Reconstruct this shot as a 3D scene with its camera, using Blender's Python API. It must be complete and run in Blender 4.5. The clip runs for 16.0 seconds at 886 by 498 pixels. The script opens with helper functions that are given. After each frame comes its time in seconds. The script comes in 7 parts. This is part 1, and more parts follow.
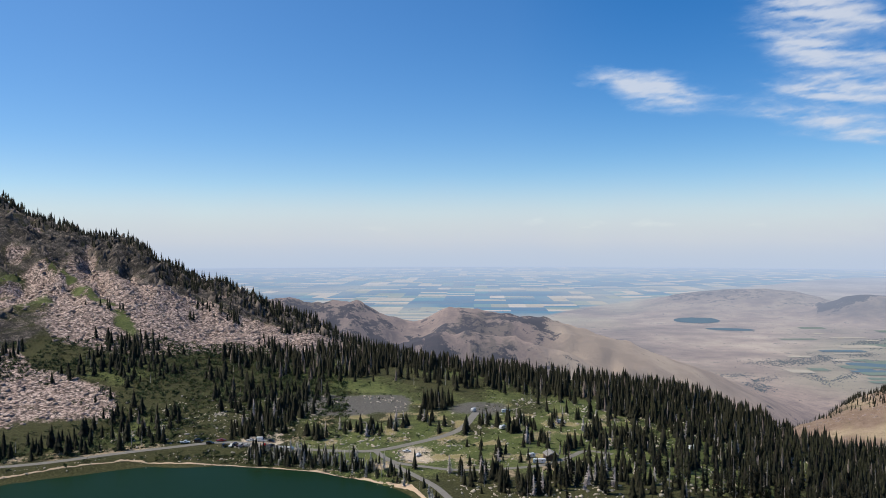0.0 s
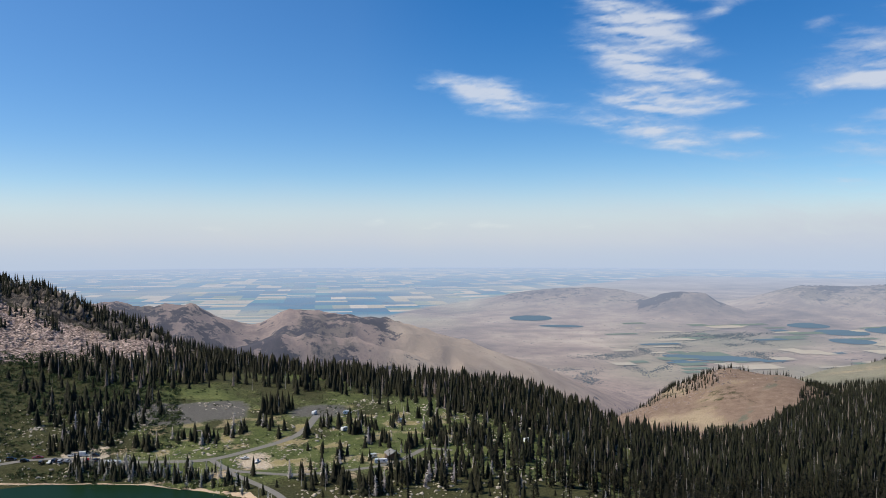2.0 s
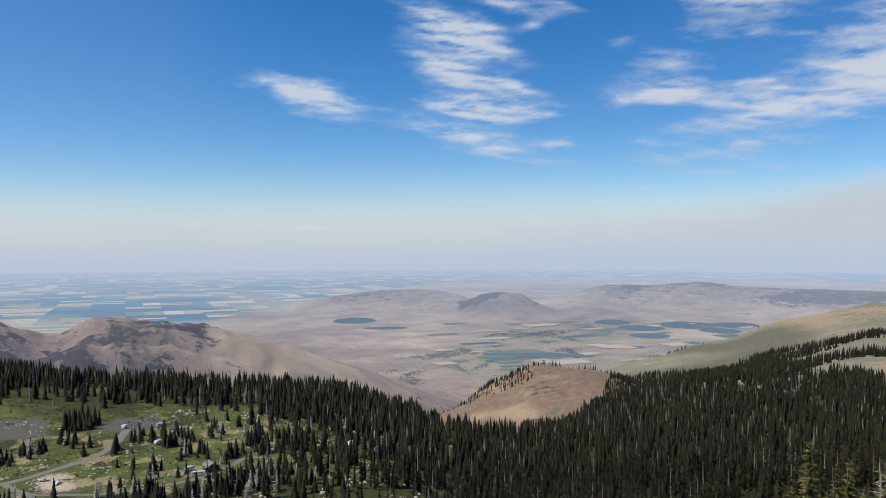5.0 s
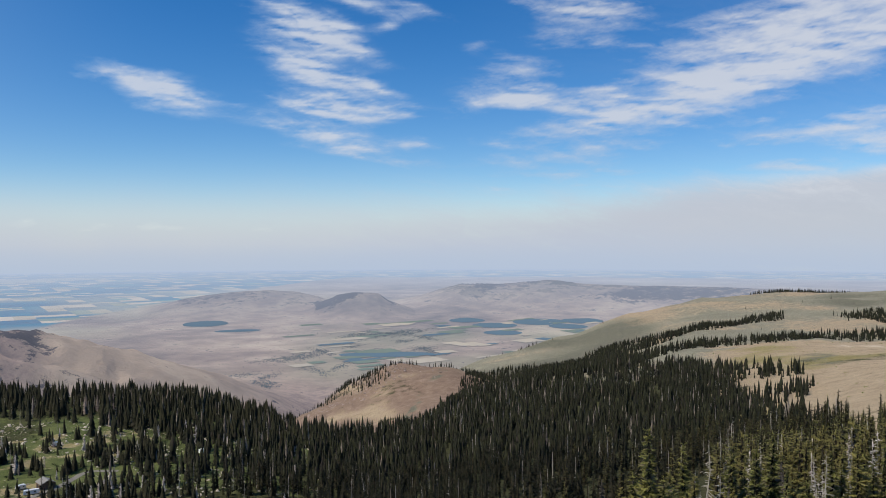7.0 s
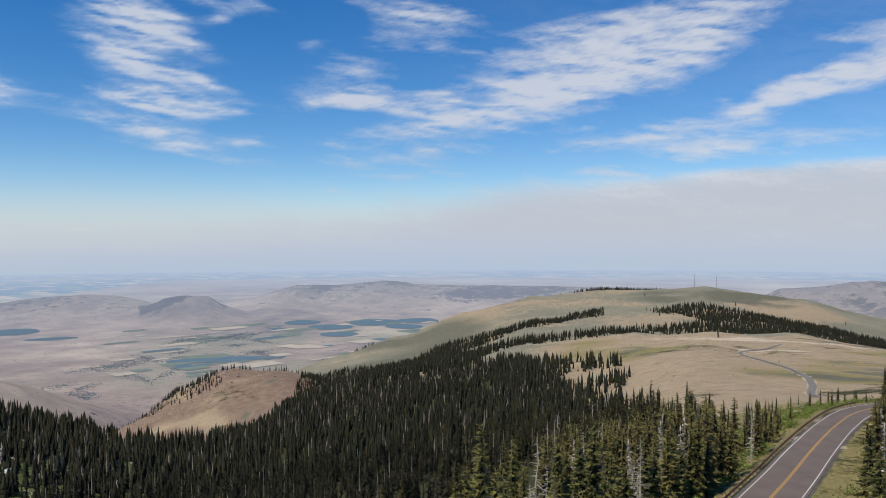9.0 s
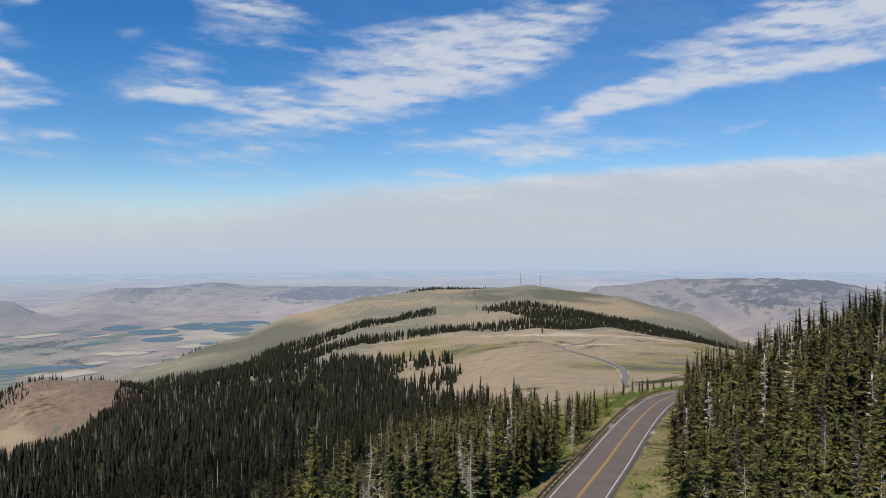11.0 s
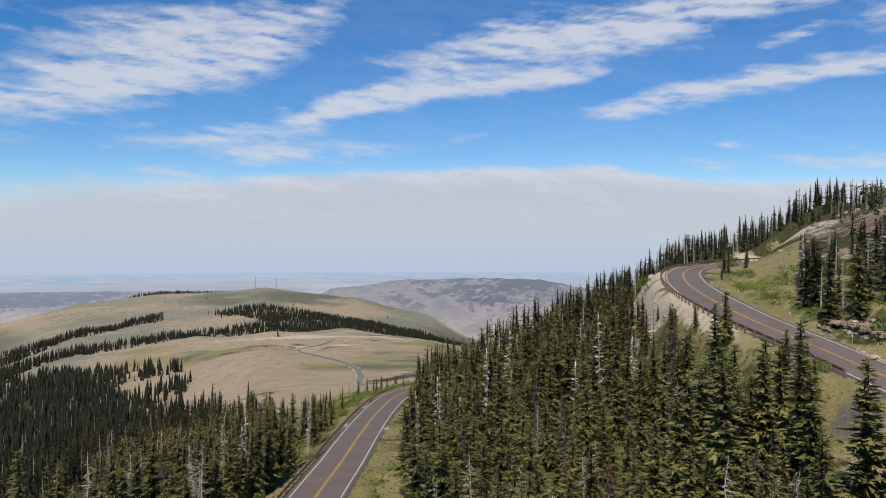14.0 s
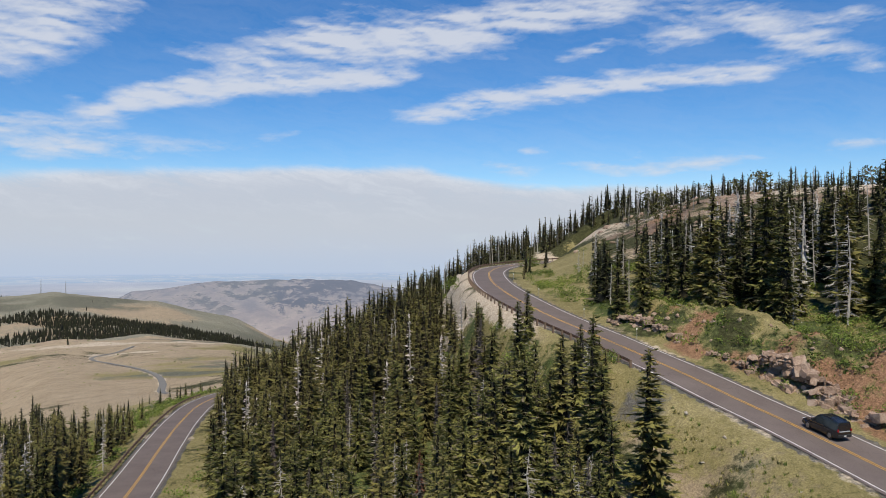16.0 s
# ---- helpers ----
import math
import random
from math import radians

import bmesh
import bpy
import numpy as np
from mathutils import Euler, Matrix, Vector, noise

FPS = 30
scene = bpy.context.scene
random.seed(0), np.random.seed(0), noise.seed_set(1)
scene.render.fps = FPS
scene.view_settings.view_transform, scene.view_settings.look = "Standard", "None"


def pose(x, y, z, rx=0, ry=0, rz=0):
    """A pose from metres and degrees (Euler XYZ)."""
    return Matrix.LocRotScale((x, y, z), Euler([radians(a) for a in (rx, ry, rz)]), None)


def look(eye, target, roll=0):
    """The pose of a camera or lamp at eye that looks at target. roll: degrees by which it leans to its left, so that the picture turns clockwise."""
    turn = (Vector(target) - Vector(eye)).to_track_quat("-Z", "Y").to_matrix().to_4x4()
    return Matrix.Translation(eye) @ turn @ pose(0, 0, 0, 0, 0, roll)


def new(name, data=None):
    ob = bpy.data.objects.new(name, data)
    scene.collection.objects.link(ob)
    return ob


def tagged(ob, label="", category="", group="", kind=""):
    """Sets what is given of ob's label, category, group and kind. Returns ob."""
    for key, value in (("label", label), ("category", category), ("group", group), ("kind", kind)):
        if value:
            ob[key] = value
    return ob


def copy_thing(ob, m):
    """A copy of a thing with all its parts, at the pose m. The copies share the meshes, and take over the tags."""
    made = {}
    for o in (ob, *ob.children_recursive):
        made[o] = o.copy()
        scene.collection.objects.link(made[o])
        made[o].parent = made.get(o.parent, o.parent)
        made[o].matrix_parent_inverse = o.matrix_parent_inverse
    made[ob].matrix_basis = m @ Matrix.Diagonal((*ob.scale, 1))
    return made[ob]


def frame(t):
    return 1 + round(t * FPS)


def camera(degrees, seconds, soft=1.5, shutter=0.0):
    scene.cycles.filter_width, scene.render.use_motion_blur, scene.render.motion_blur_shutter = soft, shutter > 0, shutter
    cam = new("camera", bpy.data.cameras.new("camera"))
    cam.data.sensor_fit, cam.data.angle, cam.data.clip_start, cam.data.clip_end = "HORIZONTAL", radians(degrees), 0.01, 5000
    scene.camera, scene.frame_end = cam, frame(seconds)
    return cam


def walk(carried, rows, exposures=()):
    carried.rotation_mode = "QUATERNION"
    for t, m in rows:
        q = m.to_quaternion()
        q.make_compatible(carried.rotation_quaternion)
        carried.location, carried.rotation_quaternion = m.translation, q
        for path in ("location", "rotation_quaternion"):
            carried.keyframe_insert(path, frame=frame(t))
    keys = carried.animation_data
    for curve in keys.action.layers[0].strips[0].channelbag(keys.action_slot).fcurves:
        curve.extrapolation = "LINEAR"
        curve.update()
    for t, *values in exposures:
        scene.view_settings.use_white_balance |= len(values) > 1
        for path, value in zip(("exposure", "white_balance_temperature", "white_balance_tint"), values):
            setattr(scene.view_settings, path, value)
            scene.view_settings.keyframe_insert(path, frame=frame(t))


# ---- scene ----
# the camera hovers 100 m over the lake and pans to its right
EYE = (0.0, 0.0, 100.0)
cam = camera(58.88, 16.0, 0.9)
ROWS = [  # seconds, yaw, pitch, roll
    (0.0, -0.00, -0.56, 0.09),
    (0.5, -2.99, -0.57, 0.05),
    (1.0, -6.03, -0.51, 0.01),
    (1.5, -9.08, -0.50, 0.00),
    (2.0, -11.53, -0.51, 0.01),
    (2.5, -13.29, -0.50, 0.05),
    (3.0, -15.32, -0.45, 0.03),
    (3.5, -17.41, -0.40, -0.03),
    (6.0, -29.46, -0.35, 0.13),
    (6.5, -32.11, -0.37, 0.14),
    (7.0, -34.75, -0.34, 0.13),
    (7.5, -37.55, -0.32, 0.08),
    (8.0, -40.56, -0.33, 0.13),
    (8.5, -43.61, -0.29, 0.12),
    (9.0, -46.65, -0.30, 0.15),
    (11.5, -61.78, -0.28, 0.13),
    (12.0, -64.80, -0.27, 0.11),
    (12.5, -67.89, -0.24, 0.05),
    (13.0, -71.09, -0.23, 0.04),
    (13.5, -74.43, -0.20, 0.04),
    (14.0, -77.85, -0.18, 0.03),
    (14.5, -81.27, -0.17, 0.01),
    (15.0, -84.67, -0.17, -0.02),
    (15.5, -88.10, -0.15, 0.01),
    (16.0, -91.52, -0.13, 0.02),
]
walk(cam, [(t, pose(*EYE, 90 + pitch, roll, yaw)) for t, yaw, pitch, roll in ROWS], [(0.0, 0.02), (3.0, 0.0), (7.0, -0.08), (13.0, -0.09), (16.0, -0.02)])

# ---- light ----
SUN_AZ, SUN_EL = -86.0, 54.0     # degrees clockwise from +y, degrees up
world = bpy.data.worlds.new("sky")
scene.world = world
world.use_nodes = True
wn = world.node_tree
sky = wn.nodes.new("ShaderNodeTexSky")
sky.sky_type, sky.sun_disc = "NISHITA", False
sky.sun_elevation, sky.sun_rotation = radians(SUN_EL), radians(SUN_AZ)
sky.altitude, sky.air_density, sky.dust_density, sky.ozone_density = 2500, 1.15, 0.2, 3.5
deep = wn.nodes.new("ShaderNodeHueSaturation")
deep.inputs["Hue"].default_value, deep.inputs["Saturation"].default_value = 0.505, 1.36
wn.links.new(sky.outputs[0], deep.inputs["Color"])
wn.links.new(deep.outputs[0], wn.nodes["Background"].inputs[0])
wn.nodes["Background"].inputs[1].default_value = 0.122
sun_data = bpy.data.lights.new("sun", "SUN")
sun_data.energy, sun_data.angle, sun_data.color = 5.0, radians(0.55), (1.0, 0.92, 0.775)
sun = new("sun", sun_data)
sun.matrix_world = look((0, 0, 400), (-300 * math.sin(radians(SUN_AZ)), -300 * math.cos(radians(SUN_AZ)), 400 - 300 * math.tan(radians(SUN_EL))))


# ---- materials ----
class Nodes:
    """Short hand for building a node material."""

    def __init__(self, name, rough=0.9, spec=0.2):
        self.mat = bpy.data.materials.new(name)
        self.mat.use_nodes = True
        self.t = self.mat.node_tree
        self.bsdf = self.t.nodes["Principled BSDF"]
        self.bsdf.inputs["Roughness"].default_value = rough
        self.bsdf.inputs["Specular IOR Level"].default_value = spec

    def put(self, socket, value):
        if isinstance(value, bpy.types.NodeSocket):
            self.t.links.new(value, socket)
        elif isinstance(value, tuple) and len(value) == 3 and socket.type == "RGBA":
            socket.default_value = (*value, 1)
        else:
            socket.default_value = value

    def node(self, kind, **ins):
        n = self.t.nodes.new("ShaderNode" + kind)
        for key, value in ins.items():
            self.put(n.inputs[key.replace("_", " ")], value)
        return n

    def pos(self):
        return self.t.nodes.new("ShaderNodeNewGeometry").outputs["Position"]

    def obj(self):
        return self.t.nodes.new("ShaderNodeTexCoord").outputs["Object"]

    def noise(self, scale, detail=4.0, vec=None, rough=0.6, out="Fac"):
        n = self.node("TexNoise", Scale=scale, Detail=detail, Roughness=rough)
        if vec is not None:
            self.put(n.inputs["Vector"], vec)
        return n.outputs[out]

    def voronoi(self, scale, vec=None, feature="F1", out="Distance", rand=1.0):
        n = self.node("TexVoronoi", Scale=scale, Randomness=rand)
        n.feature = feature
        if vec is not None:
            self.put(n.inputs["Vector"], vec)
        return n.outputs[out]

    def math(self, op, a, b=0.0, c=0.0, clamp=False):
        n = self.t.nodes.new("ShaderNodeMath")
        n.operation, n.use_clamp = op, clamp
        for s, v in zip(n.inputs, (a, b, c)):
            self.put(s, v)
        return n.outputs[0]

    def vmath(self, op, a, b=(0.0, 0.0, 0.0)):
        n = self.t.nodes.new("ShaderNodeVectorMath")
        n.operation = op
        self.put(n.inputs[0], a)
        if op == "SCALE":
            self.put(n.inputs["Scale"], b)
        else:
            self.put(n.inputs[1], b)
        return n.outputs["Value" if op in ("LENGTH", "DISTANCE") else "Vector"]

    def mix(self, fac, a, b, mode="MIX"):
        n = self.t.nodes.new("ShaderNodeMix")
        n.data_type, n.blend_type = "RGBA", mode
        self.put(n.inputs["Factor"], fac)
        self.put(n.inputs[6], a)
        self.put(n.inputs[7], b)
        return n.outputs[2]

    def step(self, value, lo, hi):
        n = self.node("MapRange", From_Min=lo, From_Max=hi)
        n.interpolation_type = "SMOOTHSTEP"
        self.put(n.inputs["Value"], value)
        return n.outputs[0]

    def ramp(self, value, *stops):
        n = self.t.nodes.new("ShaderNodeValToRGB")
        e = n.color_ramp.elements
        while len(e) < len(stops):
            e.new(1.0)
        for el, (p, c) in zip(e, stops):
            el.position, el.color = p, (*c, 1)
        self.put(n.inputs[0], value)
        return n.outputs[0]

    def attr(self, name, out="Fac"):
        n = self.t.nodes.new("ShaderNodeAttribute")
        n.attribute_name = name
        return n.outputs[out]

    def random(self):
        return self.t.nodes.new("ShaderNodeObjectInfo").outputs["Random"]

    def island(self):
        return self.t.nodes.new("ShaderNodeNewGeometry").outputs["Random Per Island"]

    def bump(self, height, strength=0.5, distance=0.1):
        b = self.node("Bump", Strength=strength, Distance=distance, Height=height)
        self.put(self.bsdf.inputs["Normal"], b.outputs[0])

    def done(self, color):
        self.put(self.bsdf.inputs["Base Color"], color)
        return self.mat


def plain(name, color, rough=0.6, metal=0.0, var=0.15, scale=2.0, spec=0.3):
    n = Nodes(name, rough, spec)
    n.bsdf.inputs["Metallic"].default_value = metal
    f = n.noise(scale, 5, n.obj())
    dark = tuple(c * (1 - var) for c in color)
    lite = tuple(min(1, c * (1 + var)) for c in color)
    return n.done(n.mix(f, dark, lite))


def ground_material():
    n = Nodes("mountain_ground", 0.95, 0.1)
    p = n.pos()
    big, mid, fine = n.noise(0.012, 5, p), n.noise(0.09, 6, p), n.noise(0.9, 6, p, 0.7)
    grit = n.noise(3.0, 5, p, 0.75)
    floor_c = n.ramp(fine, (0.25, (0.020, 0.022, 0.010)), (0.5, (0.050, 0.052, 0.022)), (0.8, (0.12, 0.105, 0.055)))
    green_c = n.ramp(n.mix(0.5, mid, fine), (0.3, (0.038, 0.054, 0.017)), (0.5, (0.085, 0.104, 0.036)), (0.72, (0.19, 0.19, 0.080)))
    dry_c = n.ramp(n.mix(0.5, mid, fine), (0.3, (0.215, 0.165, 0.11)), (0.5, (0.325, 0.255, 0.172)), (0.72, (0.44, 0.355, 0.25)))
    sage_c = n.ramp(n.mix(0.45, n.mix(0.6, mid, big), fine), (0.32, (0.128, 0.124, 0.094)), (0.5, (0.212, 0.203, 0.152)), (0.7, (0.33, 0.295, 0.215)))
    stone = n.voronoi(0.55, p, out="Color")
    stone_d = n.voronoi(0.55, p)
    talus_c = n.ramp(n.mix(0.3, n.mix(0.35, stone, fine), mid), (0.25, (0.12, 0.090, 0.078)), (0.5, (0.36, 0.272, 0.235)), (0.72, (0.60, 0.48, 0.42)))
    # cell edges darkened as shaded gaps between scree blocks
    talus_c = n.mix(n.math("MULTIPLY", n.step(stone_d, 0.45, 0.72), 0.85), talus_c, (0.05, 0.04, 0.035))
    rough = n.noise(0.11, 8, p, 0.78)
    # ramp paints the crags' shadows and their pinkish lit faces
    crag_c = n.ramp(n.mix(0.35, rough, fine), (0.38, (0.018, 0.019, 0.017)), (0.50, (0.058, 0.052, 0.046)), (0.58, (0.22, 0.185, 0.16)), (0.72, (0.42, 0.345, 0.30)))
    gravel_c = n.ramp(fine, (0.3, (0.070, 0.067, 0.062)), (0.7, (0.150, 0.142, 0.128)))
    meadow_c = n.ramp(n.mix(0.5, mid, fine), (0.3, (0.115, 0.105, 0.040)), (0.5, (0.225, 0.192, 0.085)), (0.72, (0.335, 0.285, 0.155)))
    soil_c = n.ramp(n.mix(0.5, mid, fine), (0.3, (0.115, 0.082, 0.060)), (0.5, (0.205, 0.145, 0.108)), (0.72, (0.33, 0.255, 0.20)))
    sand_c = n.ramp(fine, (0.3, (0.37, 0.30, 0.22)), (0.7, (0.56, 0.475, 0.37)))
    red_c = n.ramp(n.mix(0.5, fine, grit), (0.3, (0.13, 0.075, 0.045)), (0.55, (0.25, 0.145, 0.085)), (0.8, (0.38, 0.27, 0.18)))
    scrub_c = n.ramp(n.mix(0.5, mid, fine), (0.3, (0.080, 0.080, 0.060)), (0.55, (0.145, 0.140, 0.104)), (0.8, (0.24, 0.215, 0.15)))
    c = floor_c
    wob = n.math("MULTIPLY", n.math("SUBTRACT", n.mix(0.5, mid, fine), 0.5), 1.5)
    for name, col in (("green", green_c), ("sage", sage_c), ("dry", dry_c), ("meadow", meadow_c), ("soil", soil_c), ("scrub", scrub_c), ("talus", talus_c), ("crag", crag_c), ("gravel", gravel_c), ("sand", sand_c), ("red", red_c)):
        f = n.step(n.math("ADD", n.attr(name), wob), 0.38, 0.62)
        c = n.mix(f, c, col)
    speck = n.noise(6.0, 4, p, 0.8)
    c = n.mix(0.75, c, n.ramp(n.mix(0.6, grit, speck), (0.36, (0.50, 0.50, 0.48)), (0.5, (0.96, 0.96, 0.96)), (0.64, (1.5, 1.48, 1.42))), "MULTIPLY")
    h = n.math("ADD", n.math("MULTIPLY", fine, 0.6), n.math("ADD", n.math("MULTIPLY", stone_d, n.math("MULTIPLY", n.attr("talus"), -1.3)), n.math("MULTIPLY", rough, n.math("MULTIPLY", n.attr("crag"), 9.0))))
    n.bump(h, 0.9, 0.9)
    return n.done(c)


# bluish haze colour, mixed in as emission over far land and low sky
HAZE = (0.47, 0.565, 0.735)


def far_material():
    """The valley far below: dry range, farmland quilt and dark scrub on the ridges, in kilometres, with haze painted
    in.
    """
    n = Nodes("far_valley", 1.0, 0.0)
    uv = n.t.nodes.new("ShaderNodeUVMap").outputs[0]
    f1, f2, f3 = n.noise(0.35, 6, uv), n.noise(1.6, 6, uv, 0.65), n.noise(6.0, 7, uv, 0.78)
    rng = n.ramp(n.mix(0.45, f1, f2), (0.36, (0.125, 0.102, 0.100)), (0.5, (0.285, 0.222, 0.190)), (0.62, (0.46, 0.375, 0.30)))
    turn = n.node("VectorRotate", Vector=uv, Angle=radians(2.5))
    turn.rotation_type = "Z_AXIS"
    plot = n.vmath("ADD", turn.outputs[0], n.vmath("SCALE", n.noise(0.25, 2, uv, out="Color"), 0.12))
    cell = lambda sx, sy: n.node("TexWhiteNoise", Vector=n.vmath("FLOOR", n.vmath("MULTIPLY", plot, (sx, sy, 0.0)))).outputs["Value"]
    whole, split_x, split_y = cell(1.55, 1.24), cell(3.10, 1.24), cell(1.55, 4.96)
    pick = n.mix(n.step(whole, 0.30, 0.31), whole, n.mix(n.step(whole, 0.66, 0.67), split_x, split_y))
    # field blues carry a haze tint in their colour
    quilt = n.ramp(pick, (0.0, (0.0, 0.115, 0.24)), (0.42, (0.0, 0.19, 0.31)), (0.50, (0.02, 0.24, 0.29)), (0.57, (0.20, 0.27, 0.20)), (0.66, (0.50, 0.42, 0.29)), (1.0, (0.72, 0.60, 0.45)))
    quilt = n.mix(n.math("MULTIPLY", n.step(f2, 0.45, 0.75), 0.35), quilt, (0.25, 0.22, 0.18))
    c = n.mix(n.attr("farm"), rng, quilt)
    c = n.mix(n.math("MULTIPLY", n.attr("pale"), 0.8), c, (0.50, 0.44, 0.31))
    c = n.mix(n.math("MULTIPLY", n.attr("moist"), 0.75), c, n.mix(f3, (0.10, 0.125, 0.085), (0.28, 0.265, 0.18)))
    # ridge tones shifted to blue, distance haze put into the colour
    c = n.mix(n.math("MULTIPLY", n.attr("ridge"), 0.7), c, n.mix(n.step(f2, 0.35, 0.65), (0.125, 0.125, 0.14), (0.32, 0.265, 0.225)))
    scrub = n.math("MULTIPLY", n.step(n.math("ADD", n.mix(0.35, f2, f3), n.math("ADD", n.math("MULTIPLY", n.attr("ridge"), 0.07), n.math("MULTIPLY", n.math("SUBTRACT", f1, 0.5), 0.3))), 0.56, 0.615), n.math("MULTIPLY", n.attr("ridge"), 0.85))
    c = n.mix(scrub, c, n.mix(f3, (0.022, 0.028, 0.04), (0.07, 0.075, 0.07)))
    warm_ = n.math("MULTIPLY", n.step(n.vmath("LENGTH", uv), 7.6, 6.2), n.math("SUBTRACT", 0.85, n.math("MULTIPLY", scrub, 0.6)))
    c = n.mix(warm_, c, n.mix(n.step(n.mix(0.6, n.mix(0.5, f1, f2), f3), 0.40, 0.60), (0.19, 0.148, 0.143), (0.40, 0.30, 0.25)))
    c = n.mix(n.math("MULTIPLY", n.attr("bare"), 0.85), c, n.mix(n.step(f2, 0.4, 0.62), (0.33, 0.265, 0.21), (0.48, 0.39, 0.305)))
    rocky = n.math("MULTIPLY", n.step(n.math("ADD", n.mix(0.3, f3, f2), n.math("MULTIPLY", n.attr("crest"), 0.19)), 0.57, 0.61), 0.88)
    # dark scrub and rock, also tinted haze blue
    c = n.mix(rocky, c, n.mix(f3, (0.018, 0.026, 0.050), (0.075, 0.068, 0.080)))
    n.put(n.bsdf.inputs["Base Color"], c)
    n.bump(n.mix(0.5, f2, f3), 0.7, 30.0)
    # haze painted by distance: emission takes over from the lit surface
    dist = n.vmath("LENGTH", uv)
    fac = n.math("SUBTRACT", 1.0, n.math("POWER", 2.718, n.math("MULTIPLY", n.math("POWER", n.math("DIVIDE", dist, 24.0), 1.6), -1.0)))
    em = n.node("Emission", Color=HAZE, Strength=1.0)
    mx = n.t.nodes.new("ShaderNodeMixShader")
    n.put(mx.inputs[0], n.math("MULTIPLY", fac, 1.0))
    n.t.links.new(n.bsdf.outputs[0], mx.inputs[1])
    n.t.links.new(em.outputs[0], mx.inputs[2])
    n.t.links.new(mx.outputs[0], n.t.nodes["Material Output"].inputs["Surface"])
    return n.mat


def needle_material(name, dark, lite):
    n = Nodes(name, 0.75, 0.15)
    r = n.island()
    o = n.random()
    c = n.mix(n.noise(0.35, 4, n.pos()), dark, lite)
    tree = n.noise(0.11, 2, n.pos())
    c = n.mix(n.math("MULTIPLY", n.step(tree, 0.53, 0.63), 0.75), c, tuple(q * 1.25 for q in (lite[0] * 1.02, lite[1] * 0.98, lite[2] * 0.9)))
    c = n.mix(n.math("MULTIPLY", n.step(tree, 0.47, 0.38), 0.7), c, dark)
    # dark flecks stand in for shaded gaps between the sprays
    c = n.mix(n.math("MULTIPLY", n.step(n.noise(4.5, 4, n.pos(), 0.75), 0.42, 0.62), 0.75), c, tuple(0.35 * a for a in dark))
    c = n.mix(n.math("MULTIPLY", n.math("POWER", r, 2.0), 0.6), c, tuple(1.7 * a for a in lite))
    grey = sum(lite) / 3
    c = n.mix(n.math("MULTIPLY", n.step(n.math("FRACT", n.math("MULTIPLY", r, 37.0)), 0.86, 0.95), 0.7 if name.endswith("needles") else 0.0), c, (grey * 1.5, grey * 1.2, grey * 0.95))
    c = n.mix(n.math("MULTIPLY", n.step(o, 0.62, 0.9), 0.5), c, tuple(q * 1.1 for q in (lite[0] * 1.1, lite[1] * 0.96, lite[2])))
    return n.done(c)


def bark_material(name, dark, lite):
    n = Nodes(name, 0.9, 0.1)
    v = n.vmath("MULTIPLY", n.obj(), (6.0, 6.0, 1.2))
    f = n.noise(2.0, 6, v, 0.7)
    n.bump(f, 0.6, 0.05)
    return n.done(n.mix(f, dark, lite))


def asphalt_material():
    n = Nodes("asphalt", 0.85, 0.25)
    p = n.pos()
    f, g = n.noise(0.25, 5, p), n.noise(9.0, 4, p, 0.8)
    c = n.ramp(n.mix(0.5, f, g), (0.3, (0.100, 0.078, 0.070)), (0.7, (0.175, 0.142, 0.128)))
    crack = n.math("LESS_THAN", n.voronoi(0.22, n.vmath("ADD", p, n.vmath("SCALE", n.noise(0.5, 3, p, out="Color"), 2.0)), "DISTANCE_TO_EDGE"), 0.006)
    c = n.mix(n.math("MULTIPLY", crack, 0.22), c, (0.03, 0.028, 0.027))
    n.bump(g, 0.3, 0.01)
    return n.done(c)


def water_material():
    n = Nodes("lake_water", 0.3, 0.015)
    p = n.pos()
    h = n.noise(0.9, 4, p)
    n.bump(h, 0.12, 0.12)
    return n.done(n.mix(n.noise(0.01, 3, p), (0.006, 0.020, 0.009), (0.010, 0.029, 0.012)))


M_GROUND, M_FAR = ground_material(), far_material()
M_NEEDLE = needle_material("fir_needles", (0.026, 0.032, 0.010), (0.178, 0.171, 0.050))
# darkened copies of the fir needles: forest shade put into the colour
M_NEEDLE_FAR_SHADE = needle_material("far_fir_needles", (0.0042, 0.0053, 0.0030), (0.0185, 0.020, 0.009))
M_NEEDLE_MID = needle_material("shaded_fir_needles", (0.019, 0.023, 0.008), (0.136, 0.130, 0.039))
M_NEEDLE_HOLLOW_SHADE = needle_material("hollow_fir_needles", (0.0042, 0.0053, 0.0026), (0.0175, 0.0185, 0.0077))
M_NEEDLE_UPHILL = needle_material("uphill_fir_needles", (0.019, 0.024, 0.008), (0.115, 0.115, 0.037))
M_NEEDLE_STAND_SHADE = needle_material("stand_fir_needles", (0.0125, 0.0145, 0.0057), (0.058, 0.058, 0.021))
# near-black crown core: shade inside the boughs put into the colour
M_CORE_SHADE = needle_material("inner_twigs", (0.010, 0.010, 0.006), (0.030, 0.026, 0.015))
M_BRUSH = needle_material("brush_leaves", (0.016, 0.030, 0.010), (0.055, 0.072, 0.026))
M_BROWN = needle_material("dying_fir_needles", (0.055, 0.049, 0.042), (0.135, 0.118, 0.10))
M_RUST = needle_material("rust_fir_needles", (0.075, 0.03, 0.018), (0.16, 0.07, 0.042))
M_GREYTWIG = needle_material("grey_dead_twigs", (0.22, 0.21, 0.195), (0.44, 0.42, 0.39))
